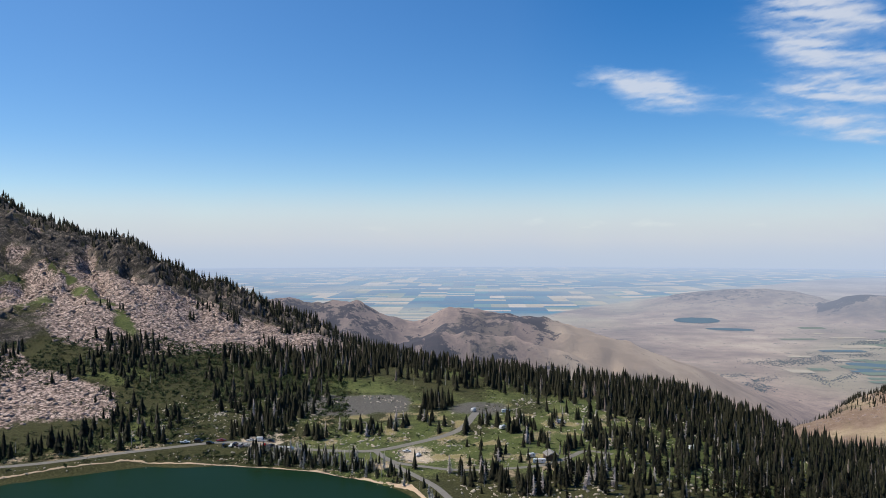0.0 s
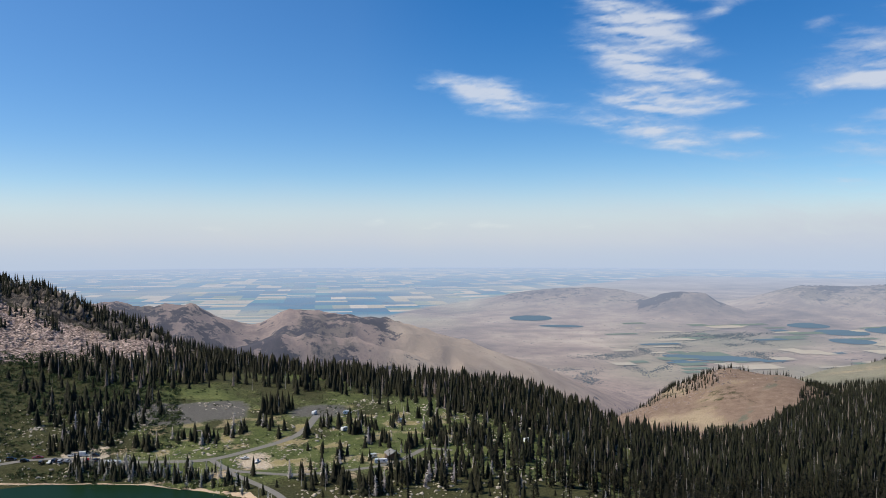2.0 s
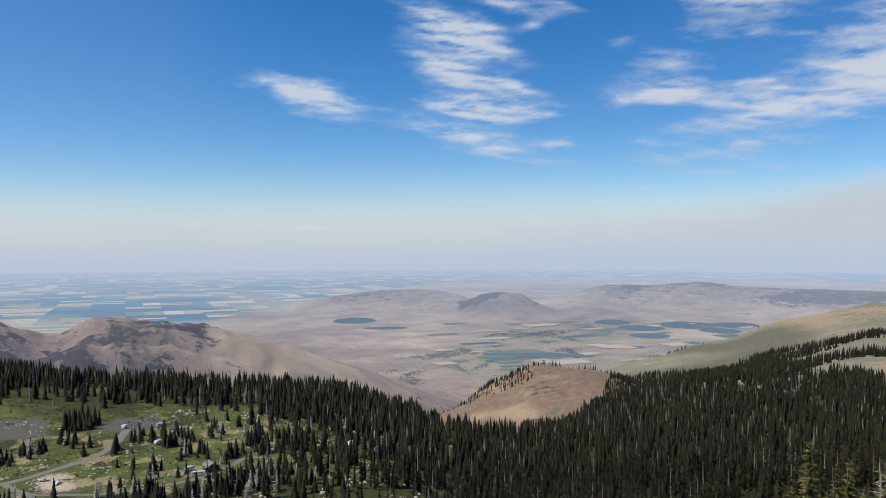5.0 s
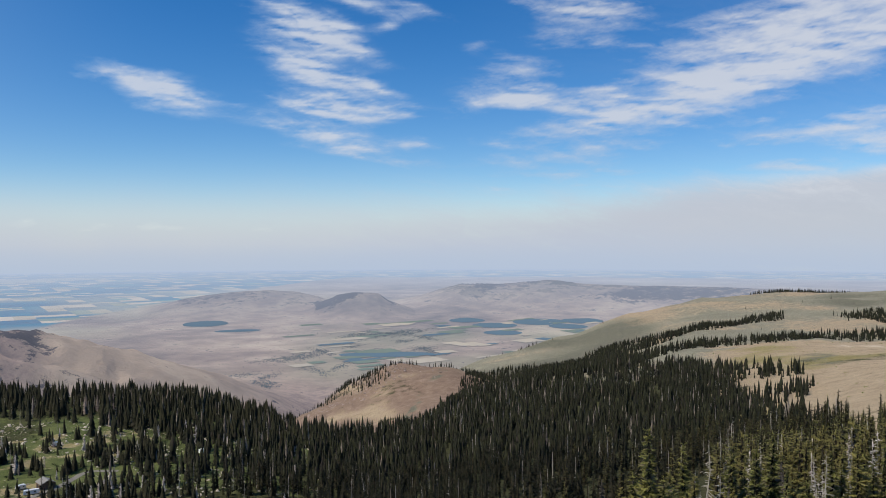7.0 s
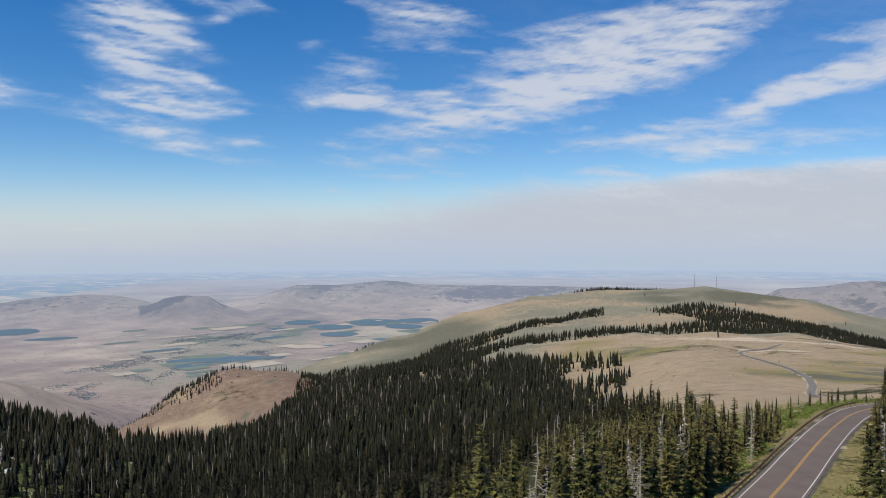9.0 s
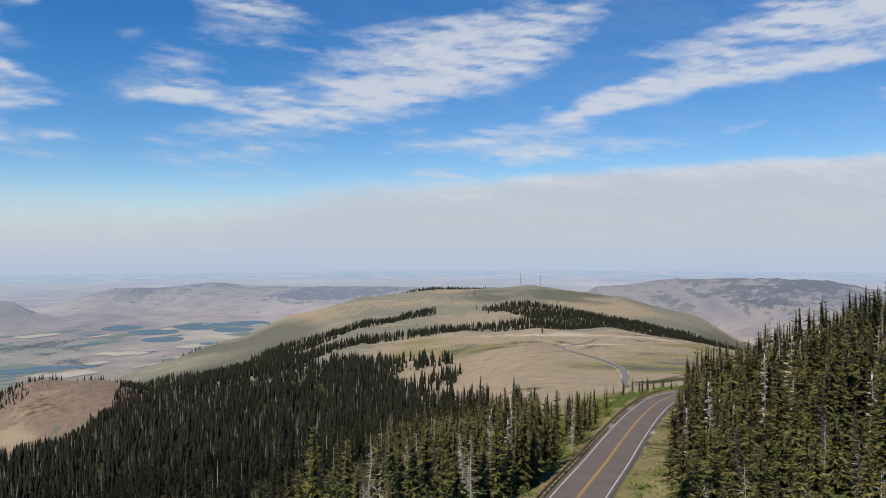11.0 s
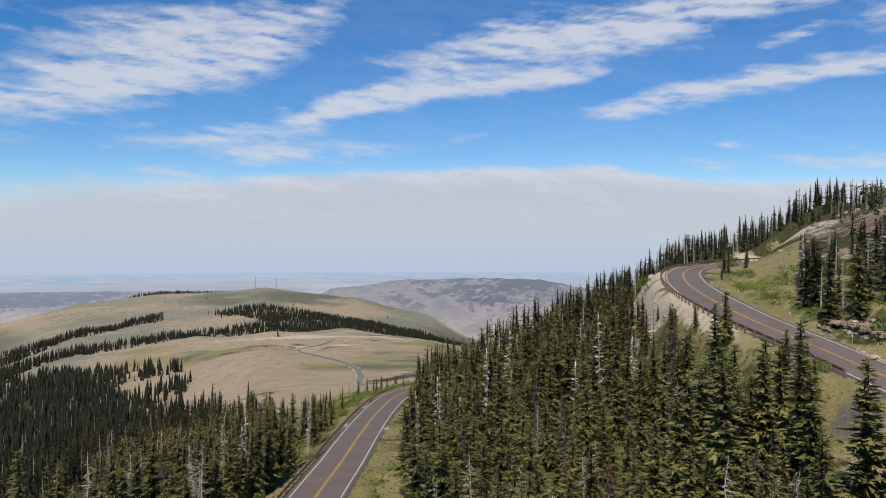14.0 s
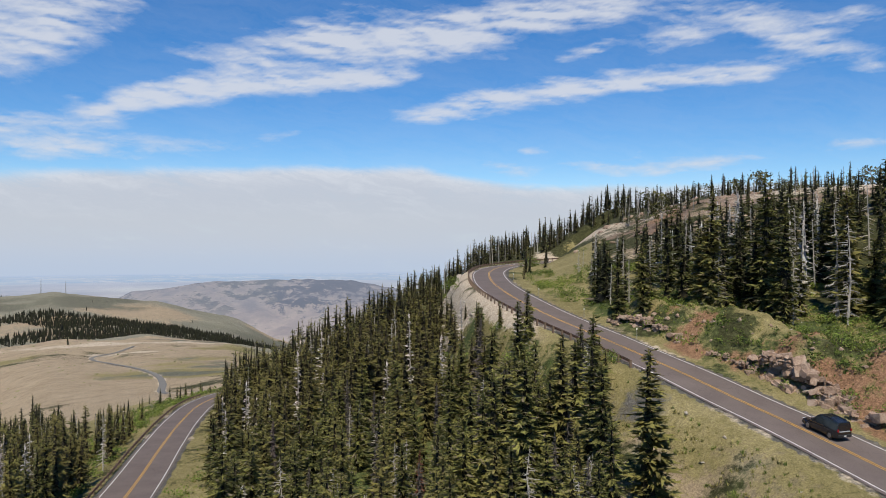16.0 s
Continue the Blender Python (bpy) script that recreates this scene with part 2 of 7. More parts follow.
M_LEAF = needle_material("shrub_leaves", (0.038, 0.070, 0.012), (0.175, 0.215, 0.045))
M_BARK = bark_material("fir_bark", (0.05, 0.04, 0.032), (0.15, 0.125, 0.10))
M_DEAD = bark_material("bleached_wood", (0.22, 0.20, 0.175), (0.50, 0.46, 0.41))
M_ROAD, M_WATER = asphalt_material(), water_material()
M_WHITE = plain("white_line_paint", (0.58, 0.58, 0.56), 0.7, var=0.2)
M_YELLOW = plain("yellow_line_paint", (0.50, 0.29, 0.07), 0.7, var=0.2)

# ---- the lie of the land ----
DEG = math.pi / 180


def at(a, r, z=0.0):
    """Place at azimuth a (degrees clockwise from +y) and range r."""
    return (r * math.sin(a * DEG), r * math.cos(a * DEG), z)


# Sections through the land: azimuth, then (range, height) outward. Lake level is 0.
LAKE_SIDE = {
    -38: [(60, 72), (235, 1), (300, -5), (370, 0), (400, 5), (460, 12), (600, 42), (800, 100), (1150, 215), (1350, 60), (1700, -150)],
    -30: [(60, 72), (235, 1), (300, -5), (374, 0), (400, 5), (460, 10), (600, 36), (780, 68), (1100, 160), (1300, 60), (1700, -150)],
    -22: [(60, 72), (235, 1), (300, -5), (378, 0), (405, 4), (480, 13), (560, 28), (700, 54), (1000, 98), (1150, 40), (1600, -200)],
}
LAKE_SIDE_ON = {
    -16: [(60, 72), (235, 1), (300, -5), (363, 0), (390, 3.5), (480, 12), (570, 24), (700, 40), (860, 55), (1000, 10), (1600, -250)],
    -10: [(60, 72), (235, 1), (290, -5), (346, 0), (380, 3), (450, 7), (560, 16), (660, 24), (740, 25), (880, -25), (1600, -300)],
    -4: [(60, 72), (235, 1), (275, -4), (320, 0), (370, 3), (450, 7), (540, 10), (640, 9), (700, 2), (900, -60), (1600, -330)],
}
FOREST_SIDE = {
    2: [(60, 72), (230, 5), (285, 1), (360, 3), (450, 7), (540, 8), (585, 7), (650, -8), (900, -80), (1600, -340)],
    9: [(60, 72), (230, 6), (285, 2), (360, 3), (450, 6), (530, 4), (570, 2), (650, -20), (900, -100), (1600, -340)],
    17: [(60, 72), (230, 8), (285, 2), (360, 2), (430, 2), (520, 2), (560, -2), (650, -40), (900, -120), (1600, -340)],
}
FOREST_SIDE_ON = {
    21: [(60, 72), (230, 10), (285, 1), (350, -1), (430, -4), (500, -6), (540, -12), (650, -60), (900, -150), (1600, -340)],
    24.5: [(60, 72), (230, 12), (285, 0), (350, -5), (430, -11), (480, -15), (560, -28), (700, -80), (1000, -150), (1160, -140), (1600, -330)],
    28: [(60, 72), (230, 14), (285, 2), (350, -6), (450, -18), (550, -32), (700, -90), (1000, -130), (1220, -118), (1330, -122), (1700, -330)],
}
BASIN_SIDE = {
    31.5: [(60, 72), (230, 16), (285, 4), (350, -5), (450, -18), (560, -32), (700, -85), (1000, -118), (1250, -86), (1350, -105), (1700, -330)],
    35: [(60, 72), (230, 18), (285, 7), (350, -3), (450, -15), (660, -40), (800, -65), (1000, -102), (1250, -92), (1350, -122), (1850, -196), (2150, -350)],
    38.5: [(60, 72), (230, 20), (285, 10), (350, 0), (450, -12), (700, -40), (850, -55), (1050, -95), (1300, -118), (1850, -157), (2150, -330)],
}
BASIN_SIDE_ON = {
    43: [(60, 72), (230, 23), (285, 13), (350, 4), (450, -8), (700, -32), (860, -42), (1100, -80), (1600, -125), (1950, -114), (2400, -350)],
    48: [(60, 72), (230, 28), (285, 18), (350, 9), (450, -2), (700, -24), (860, -30), (1150, -62), (1600, -80), (2050, -70), (2500, -300)],
    53: [(60, 73), (230, 34), (285, 24), (350, 15), (450, 5), (650, -6), (850, -12), (1150, -34), (1600, -48), (2250, -38), (2600, -200)],
}
HILL_SIDE = {
    59: [(60, 74), (110, 63), (170, 50), (285, 32), (380, 22), (480, 13), (850, -1), (1150, -26), (1600, -40), (2300, -19), (2700, -200)],
    65: [(60, 75), (110, 65), (170, 56), (285, 44), (380, 34), (500, 26), (850, 5), (1200, -30), (1600, -34), (2200, -1), (2700, -200)],
    71: [(60, 76), (110, 66.5), (170, 63), (285, 50), (380, 35), (500, 25), (850, 5), (1250, -40), (1600, -45), (2200, -30), (2700, -250)],
}
HILL_SIDE_ON = {
    76: [(60, 72), (110, 67.5), (170, 65), (220, 61), (285, 48), (500, 25), (850, 3), (1200, -45), (1700, -75), (2200, -75), (2700, -280)],
    80: [(60, 71), (110, 69.5), (170, 69), (200, 68), (285, 45), (500, 10), (850, -8), (1200, -60), (1700, -120), (2200, -150), (2700, -330)],
}
ROAD_SIDE = {
    86: [(60, 71), (85, 71.5), (110, 73), (160, 76), (200, 78), (240, 75), (300, 60), (500, 0), (1000, -90), (2700, -350)],
    91: [(60, 71), (85, 72.5), (110, 75), (160, 80), (200, 87), (235, 87), (320, 70), (500, 10), (1000, -80), (2700, -350)],
    95: [(60, 72), (80, 73.5), (100, 76), (130, 80), (152, 87), (165, 92), (205, 94.5), (240, 95.2), (275, 95.5), (330, 88), (600, 20), (2700, -300)],
    99: [(60, 73), (78, 75.5), (93, 79), (104, 86), (112, 90), (160, 94), (230, 96), (262, 97), (288, 103), (340, 99), (600, 40), (2700, -300)],
}
ROAD_SIDE_ON = {
    104: [(60, 77), (82, 82), (97, 88.5), (118, 92), (160, 97), (200, 103), (245, 109), (285, 115), (330, 111), (600, 60), (2700, -300)],
    110: [(60, 77), (74, 80), (83, 85.5), (95, 90), (130, 95), (190, 110), (225, 114), (320, 110), (600, 80), (2700, -300)],
    116: [(50, 77), (66, 81), (76, 84), (87, 88.5), (120, 94), (180, 110), (215, 115), (320, 112), (600, 90), (2700, -300)],
    124: [(45, 77), (58, 80), (70, 82.5), (82, 87), (120, 95), (170, 109), (205, 115), (320, 114), (600, 100), (2700, -300)],
}
SECTIONS = {**LAKE_SIDE, **LAKE_SIDE_ON, **FOREST_SIDE, **FOREST_SIDE_ON, **BASIN_SIDE, **BASIN_SIDE_ON, **HILL_SIDE, **HILL_SIDE_ON, **ROAD_SIDE, **ROAD_SIDE_ON}
BACK = [(40, 77), (80, 85), (150, 100), (300, 130), (700, 190), (1600, 180), (2700, 60)]
SECTIONS = {-180: BACK, -110: BACK, **SECTIONS, 165: BACK, 180: BACK}

R_GRID = np.concatenate([[0.0], np.geomspace(25, 58, 16), np.arange(60, 130, 1.0), np.arange(130, 280, 1.8), np.arange(280, 460, 2.4), np.geomspace(460, 1200, 105), np.geomspace(1225, 2700, 36)])
A_GRID = np.concatenate([np.arange(-180, -42, 3.0), np.arange(-42, -6, 0.33), np.arange(-6, 54, 0.5), np.arange(54, 126, 0.31), np.arange(126, 180.1, 3.0)])
keys = sorted(SECTIONS)
for k in keys:
    if -100 < k < 42:
        SECTIONS[k] = SECTIONS[k] + [(2700, -1100)]
table = np.array([np.interp(R_GRID, *zip(*[(0, 78)] + SECTIONS[k])) for k in keys])


def smooth_rows(m, n):
    for _ in range(n):
        m[:, 1:-1] = 0.25 * m[:, :-2] + 0.5 * m[:, 1:-1] + 0.25 * m[:, 2:]
    return m


table = np.array([np.interp(R_GRID, np.geomspace(0.5, 2700, 700), row) for row in smooth_rows(np.array([np.interp(np.geomspace(0.5, 2700, 700), R_GRID, q) for q in table]), 14)])


def catmull(a):
    """Weights of the section table at azimuths a, smooth from section to section."""
    k = np.array(keys, float)
    i = np.clip(np.searchsorted(k, a, side="right") - 1, 0, len(k) - 2)
    t = (a - k[i]) / (k[i + 1] - k[i])
    s = t * t * (3 - 2 * t) * 0.5 + t * 0.5
    return i, s


def lattice(n, seed):
    return np.random.RandomState(seed).rand(n, n)


LATTICE = lattice(256, 5)


def vnoise(x, y):
    xi, yi = np.floor(x).astype(int), np.floor(y).astype(int)
    fx, fy = x - xi, y - yi
    fx, fy = fx * fx * (3 - 2 * fx), fy * fy * (3 - 2 * fy)
    g = lambda i, j: LATTICE[i % 256, j % 256]
    return (g(xi, yi) * (1 - fx) + g(xi + 1, yi) * fx) * (1 - fy) + (g(xi, yi + 1) * (1 - fx) + g(xi + 1, yi + 1) * fx) * fy


def fbm(x, y, scale, octaves=4, gain=0.5):
    out, amp, tot = 0, 1.0, 0.0
    for o in range(octaves):
        out = out + amp * vnoise(x * scale + 17.3 * o, y * scale - 9.1 * o)
        tot, amp, scale = tot + amp, amp * gain, scale * 2.03
    return out / tot - 0.5


def curve_points(pts, step):
    """A smooth line through the points, in even steps."""
    p = np.array(pts, float)
    p = np.vstack([2 * p[0] - p[1], p, 2 * p[-1] - p[-2]])
    out = []
    for i in range(1, len(p) - 2):
        n = max(2, int(np.linalg.norm(p[i + 1] - p[i]) / step))
        t = np.linspace(0, 1, n, endpoint=False)[:, None]
        a, b, c, d = p[i - 1], p[i], p[i + 1], p[i + 2]
        out.append(0.5 * (2 * b + (c - a) * t + (2 * a - 5 * b + 4 * c - d) * t * t + (3 * b - a - 3 * c + d) * t ** 3))
    return np.vstack(out + [p[-2][None]])


LOWER_ROAD = curve_points([(40, 20, 71), (72, 32.5, 68.7), (93.6, 37.2, 67.5), (116.3, 41.2, 66.5), (138.2, 45.3, 65.5), (165.5, 50, 64), (190, 52.8, 62.5), (212, 51, 61), (235, 44, 59)], 0.7)
UPPER_ROAD = curve_points([(45, -39, 81), (59.6, -35.9, 82.7), (69.0, -32.9, 84.2), (75.0, -30.6, 85.2), (83.2, -27.4, 86.7), (94.5, -22.2, 88.8), (108.4, -17.6, 90.5), (125, -14.6, 92.0), (146, -13.6, 93.0), (168, -14.4, 93.7), (186, -16.2, 94.2), (205, -20.5, 94.7), (226, -30, 95.2), (243, -43, 95.7), (256, -58, 96.3)], 0.7)
PLATEAU_ROAD = curve_points([(231, 45.5, 59.3), (262, 53, 54.5), (284, 72, 49), (302, 90, 44.5), (337, 110.6, 38), (386, 126.5, 33.5), (442.1, 148.6, 28.5), (505.5, 181.8, 22.5), (563.6, 220.5, 17), (610, 253, 13), (640, 264, 11.5), (668, 258, 11), (720, 262, 10)], 3.0)
LAKE_ROAD = curve_points([(-260, 310, 4), (-190.5, 336.4, 3.2), (-170.4, 344.9, 3.2), (-150.5, 356.7, 3.2), (-128.8, 368.3, 3.2), (-107.5, 377.5, 3.2), (-87.9, 373.5, 3.2), (-68, 365.5, 3.2), (-40, 361, 3.2), (-28, 364, 3.2), (-17, 372, 3.4), (0, 386, 4), (9.8, 399, 5), (15.5, 419, 6), (18, 430, 6)], 4.0)
CAMP_ROAD = curve_points([(-31, 361, 3.2), (-27, 352, 3.2), (-21, 343, 3.1), (-8.3, 337, 3), (6, 332, 3), (27.8, 334, 3), (45, 340, 3), (57, 352, 3), (66, 362, 3), (77, 356, 3)], 4.0)
SHORE_ROAD = curve_points([(-23.4, 342, 3.1), (-10.4, 321.8, 3), (-3, 309, 3), (4, 290, 3)], 4.0)
ROADS = [(LOWER_ROAD, 4.3, 9), (UPPER_ROAD, 4.6, 9), (PLATEAU_ROAD, 4, 22), (LAKE_ROAD, 3, 12), (CAMP_ROAD, 2.5, 10), (SHORE_ROAD, 2.5, 10)]


def road_blend(x, y, z):
    """Beds the roads into the land."""
    for line, flat, reach in ROADS:
        lo, hi = line[:, :2].min(0) - reach - flat, line[:, :2].max(0) + reach + flat
        near = (x > lo[0]) & (x < hi[0]) & (y > lo[1]) & (y < hi[1])
        idx = np.nonzero(near)[0]
        for k in range(0, len(idx), 12000):
            j = idx[k:k + 12000]
            d = (x[j][:, None] - line[:, 0]) ** 2 + (y[j][:, None] - line[:, 1]) ** 2
            b = d.argmin(1)
            dist = np.sqrt(d[np.arange(len(j)), b])
            w = np.clip((dist - flat) / reach, 0, 1)
            w = w * w * (3 - 2 * w)
            z[j] = z[j] * w + (line[b, 2] - 0.06) * (1 - w)
    return z


def base_height(a, r):
    i, s = catmull(a)
    f = np.interp(r, R_GRID, np.arange(len(R_GRID)))
    j = np.clip(f.astype(int), 0, len(R_GRID) - 2)
    g = f - j
    z0 = table[i, j] * (1 - g) + table[i, j + 1] * g
    z1 = table[i + 1, j] * (1 - g) + table[i + 1, j + 1] * g
    return z0 * (1 - s) + z1 * s


def zone(a, r, a0, a1, r0, r1, sa=1.0, sr=15.0):
    """Soft patch of land between two azimuths and two ranges."""
    s = lambda v: 1 / (1 + np.exp(-np.clip(v, -30, 30)))
    return s((a - a0) / sa * 2) * s((a1 - a) / sa * 2) * s((r - r0) / sr * 2) * s((r1 - r) / sr * 2)


ROAD_R = lambda a: np.interp(a, [90, 97, 103, 108, 112, 116, 121, 130], [160, 122, 97, 88, 81, 75.5, 69, 58])   # range of the high road


def height(x, y):
    """Ground height of the near land."""
    x, y = np.asarray(x, float), np.asarray(y, float)
    a, r = np.degrees(np.arctan2(x, y)), np.hypot(x, y)
    z = base_height(a, r)
    crag = zone(a, r, -60, -7, 560, 1250, 2, 60)
    z = z + crag * (fbm(x, y, 0.012, 5, 0.55) * 24 + np.abs(fbm(x, y, 0.03, 5, 0.65)) * 26 * np.clip((r - 620) / 150, 0, 1) + (np.abs(fbm(x, y, 0.09, 4, 0.65)) - 0.1) * 20 * np.clip((r - 680) / 120, 0, 1))
    ribs = np.abs(fbm(a * 1.0, r * 0.012, 0.55, 4, 0.55))
    z = z + crag * (0.13 - ribs) * np.clip((r - 600) / 200, 0, 1) * 52
    far = np.clip((r - 350) / 500, 0, 1)
    z = z + fbm(x, y, 0.006, 4) * 22 * far * (1 - crag) * np.clip((r - 640) / 300, 0, 1)
    z = z + fbm(x, y, 0.035, 4) * (1.2 + 2.5 * far)
    bank = r - ROAD_R(a)
    cut = zone(a, bank, 101, 128, 8.5, 22, 1.5, 1.0)
    z = z + cut * (0.6 + np.abs(fbm(x, y, 0.13, 4, 0.6)) * 7.0)
    return road_blend(x, y, z)


def lake_edge(a):
    return np.interp(a, [-60, -38, -30, -22, -16, -10, -4, -2.2, -1.2, -0.4], [365, 370, 374, 378, 363, 346, 320, 308, 296, 262])


ZONES = ("green", "sage", "dry", "meadow", "soil", "scrub", "crag", "talus", "gravel", "sand", "red")


def zones(x, y):
    a, r = np.degrees(np.arctan2(x, y)), np.hypot(x, y)
    w = {k: np.zeros_like(r) for k in ZONES}
    n1, n3 = fbm(x, y, 0.02, 4), fbm(x, y, 0.11, 4)
    mx = lambda k, v: np.maximum(w[k], v, out=w[k])
    # lake basin and camp
    mx("green", zone(a, r, -45, -8, 385, 575, 2, 10) * (0.16 + 1.8 * n1))
    mx("dry", zone(a, r, -32, -8, 385, 402, 2, 4) * (0.30 + 1.6 * n1))
    mx("green", zone(a, r, -12, 26, 320, 560, 2, 10) * (0.62 + 1.6 * n1))
    mx("dry", zone(a, r, -12, 16, 320, 450, 2, 14) * (0.20 + 1.9 * n3))
    mx("meadow", zone(a, r, -11, 16, 340, 460, 2, 10) * (0.12 + 1.9 * n3))
    mx("gravel", zone(a, r, -10.6, -2.2, 424, 474, 0.8, 8) * (0.80 + 1.8 * n1))
    mx("gravel", zone(a, r, 0.2, 5.0, 424, 456, 0.8, 8) * (0.78 + 1.8 * n1))
    mx("sand", zone(a, r, -14.5, -11.5, 381, 400, 0.4, 3) * 0.9)
    mx("sand", zone(a, r, -3.3, -0.8, 344, 372, 0.4, 4) * 0.6)
    # the scree mountain
    foot_r = np.interp(a, [-60, -29.5, -26.3, -22.8, -19.3, -15.5, -11.6, -7.6], [650, 640, 589, 558, 554, 566, 579, 602])
    crag_r = np.interp(a, [-60, -29.3, -27.5, -25.5, -22.8, -20.7, -18.1, -15.5, -12.4, -9], [750, 756, 812, 820, 786, 730, 735, 700, 690, 650])
    mx("talus", zone(a, r - foot_r, -60, -6, 0, 700, 2, 14))
    mx("talus", zone(a, r, -60, -22.6, 440, np.interp(a, [-29.5, -27.5, -24, -22.5], [610, 540, 500, 488]), 0.6, 10) * (0.8 + 1.5 * n1))
    ribs = np.abs(fbm(a * 1.0, r * 0.012, 0.55, 4, 0.55))
    crag = zone(a, r - crag_r, -60, -9, 0, 700, 1.5, 22) * (1.05 - 2.6 * ribs + 1.4 * n1)
    crag = np.maximum(crag, zone(a, r, -60, -26.5, 585, 660, 1, 12) * (0.62 + 1.8 * n1))
    mx("crag", crag)
    w["talus"] *= 1 - np.clip(crag, 0, 1)
    grn = zone(a, r, -60, np.interp(r, [640, 670, 772, 815], [-27.2, -26.2, -27.6, -28.8]), np.interp(a, [-30, -28.5, -26.5], [735, 650, 655]), 820, 0.5, 12) * (0.7 + 2 * n1)
    chute = np.interp(r, [590, 629, 691, 779, 830], [-21.6, -22.3, -24.2, -25.9, -26.4])
    grn = np.maximum(grn, zone(a - chute, r, -0.75, 0.75, 590, 815, 0.3, 12) * (0.62 + 1.6 * n3))
    grn = np.maximum(grn, zone(a, r, -22, -18, 600, 650, 1, 14) * (0.35 + 2 * n1) + zone(a, r, -17, -13, 650, 700, 1, 14) * (0.35 + 2 * n1))
    mx("green", grn)
    w["talus"] *= 1 - np.clip(grn, 0, 1)
    # dry knoll, rolling hills
    mx("dry", zone(a, r, 23, 39.5, 860, 1420, 1, 30) * (0.72 + 1.2 * n1))
    mx("soil", zone(a, r, 23, 39.0, 860, 1420, 1, 30) * (0.74 + 1.6 * fbm(x, y, 0.014, 4)))
    mx("scrub", zone(a - np.interp(r, [900, 1100, 1280], [31.5, 33.5, 36.0]), r, -0.5, 0.5, 900, 1260, 0.4, 30) * (0.45 + 1.8 * n3))
    mx("sage", zone(a, r, 24, 34, 860, 1010, 1, 25) * (0.35 + 1.8 * n1))
    hills = np.maximum(zone(a, r, 39, 88, 800, 2700, 2, 40), zone(a, r, 33, 42, 1420, 2300, 1, 40))
    mx("sage", hills)
    mx("dry", hills * (0.28 + 2.4 * fbm(x, y, 0.0034, 4)))
    mx("dry", zone(a, r, 53, 84, np.interp(a, [53, 58, 61, 64, 67, 75, 84], [420, 360, 320, 250, 225, 240, 300]), 980, 3, 20) * (0.85 + 1.5 * n1))
    mx("sage", zone(a, r, 45, 76, np.interp(a, [45, 58, 64, 76], [640, 720, 800, 880]), 1100, 3, 40) * (0.75 + 1.2 * n1))
    mx("meadow", zone(a, r, 53, 84, 225, 900, 3, 20) * (0.24 + 2.4 * fbm(x + 400, y, 0.008, 4)))
    mx("scrub", zone(a, r, 53, 84, 330, 1000, 3, 20) * (0.02 + 2.2 * fbm(x, y + 300, 0.016, 4)))
    mx("sand", zone(a, r, 61, 78, np.interp(a, [60, 66, 72, 80], [810, 770, 820, 860]), np.interp(a, [60, 66, 72, 80], [850, 830, 860, 890]), 2, 10) * (0.62 + 1.4 * n1))
    mx("sand", zone(a, r, 67, 72, 690, 712, 0.5, 6) * 0.8)
    mx("green", zone(a, r, 65.0, 71, np.interp(a, [65, 68, 71], [640, 520, 420]), np.interp(a, [65, 68, 71], [690, 590, 460]), 0.6, 10) * (0.7 + n1))
    # round the high road
    mx("dry", zone(a, r, 66, 76, 95, 230, 3, 10) * (0.42 + n1))
    mx("green", zone(a, r, 55, 100, 70, 260, 4, 10) * (0.45 + 1.5 * n1))
    mx("dry", zone(a, r - ROAD_R(a), 97, 135, -60, -3, 3, 2) * (0.60 + 1.7 * n3))
    low = zone(a, r - ROAD_R(a), 97, 135, -60, -3, 3, 2)
    mx("sage", low * (0.45 + 1.4 * fbm(x + 90, y, 0.08, 4)))
    mx("gravel", low * (0.06 + 1.9 * fbm(x + 30, y + 30, 0.12, 4)))
    mx("green", low * (0.50 + 1.8 * fbm(x, y + 70, 0.09, 4)))
    mx("dry", zone(a, r, 95.5, 102.5, 112, 230, 0.8, 5) * (0.40 + 1.6 * n3))
    mx("green", zone(a, r, 95.5, 102.5, 112, 230, 0.8, 5) * (0.45 + 1.8 * fbm(x, y + 70, 0.06, 4)))
    mx("scrub", zone(a, r, 60, 71.5, 1680, 2120, 2, 50) * (0.60 + 1.8 * fbm(x, y, 0.008, 4)))
    mx("scrub", zone(a, r, 72, 90, 1500, 2150, 2, 60) * (0.5 + 1.6 * fbm(x, y, 0.004, 3)))
    # scrub, strengthened here for the partial shade on the sage slope
    mx("scrub", zone(a, r, 36, 50, 1150, 1950, 3, 80) * (0.60 + 1.6 * fbm(x, y, 0.004, 3)))
    mx("green", zone(a, r, 96, 135, 86, 160, 3, 6) * (0.50 + 1.6 * n1))
    mx("dry", zone(a, r, 103, 135, 150, 200, 3, 8) * (0.6 + 1.5 * n3))
    bank = r - ROAD_R(a)
    mx("green", zone(a, bank, 99, 135, 3.5, 40, 2, 1.5) * (0.62 + 1.2 * n3))
    mx("meadow", zone(a, bank, 99, 135, 3.5, 60, 2, 1.5) * (0.44 + 2.0 * fbm(x + 50, y, 0.2, 4)))
    mx("red", zone(a, bank, 102, 135, 7.8, np.interp(a, [103, 110, 118], [17, 21, 23]), 2, 2.0) * (0.47 + 1.7 * n3 + 1.2 * fbm(x, y, 0.35, 3)))
    mx("sand", zone(a, r, 98, 135, np.interp(a, [98, 103, 108], [255, 198, 174]), np.interp(a, [98, 103, 108], [272, 235, 220]), 1, 8) * (0.72 + 1.5 * n1))
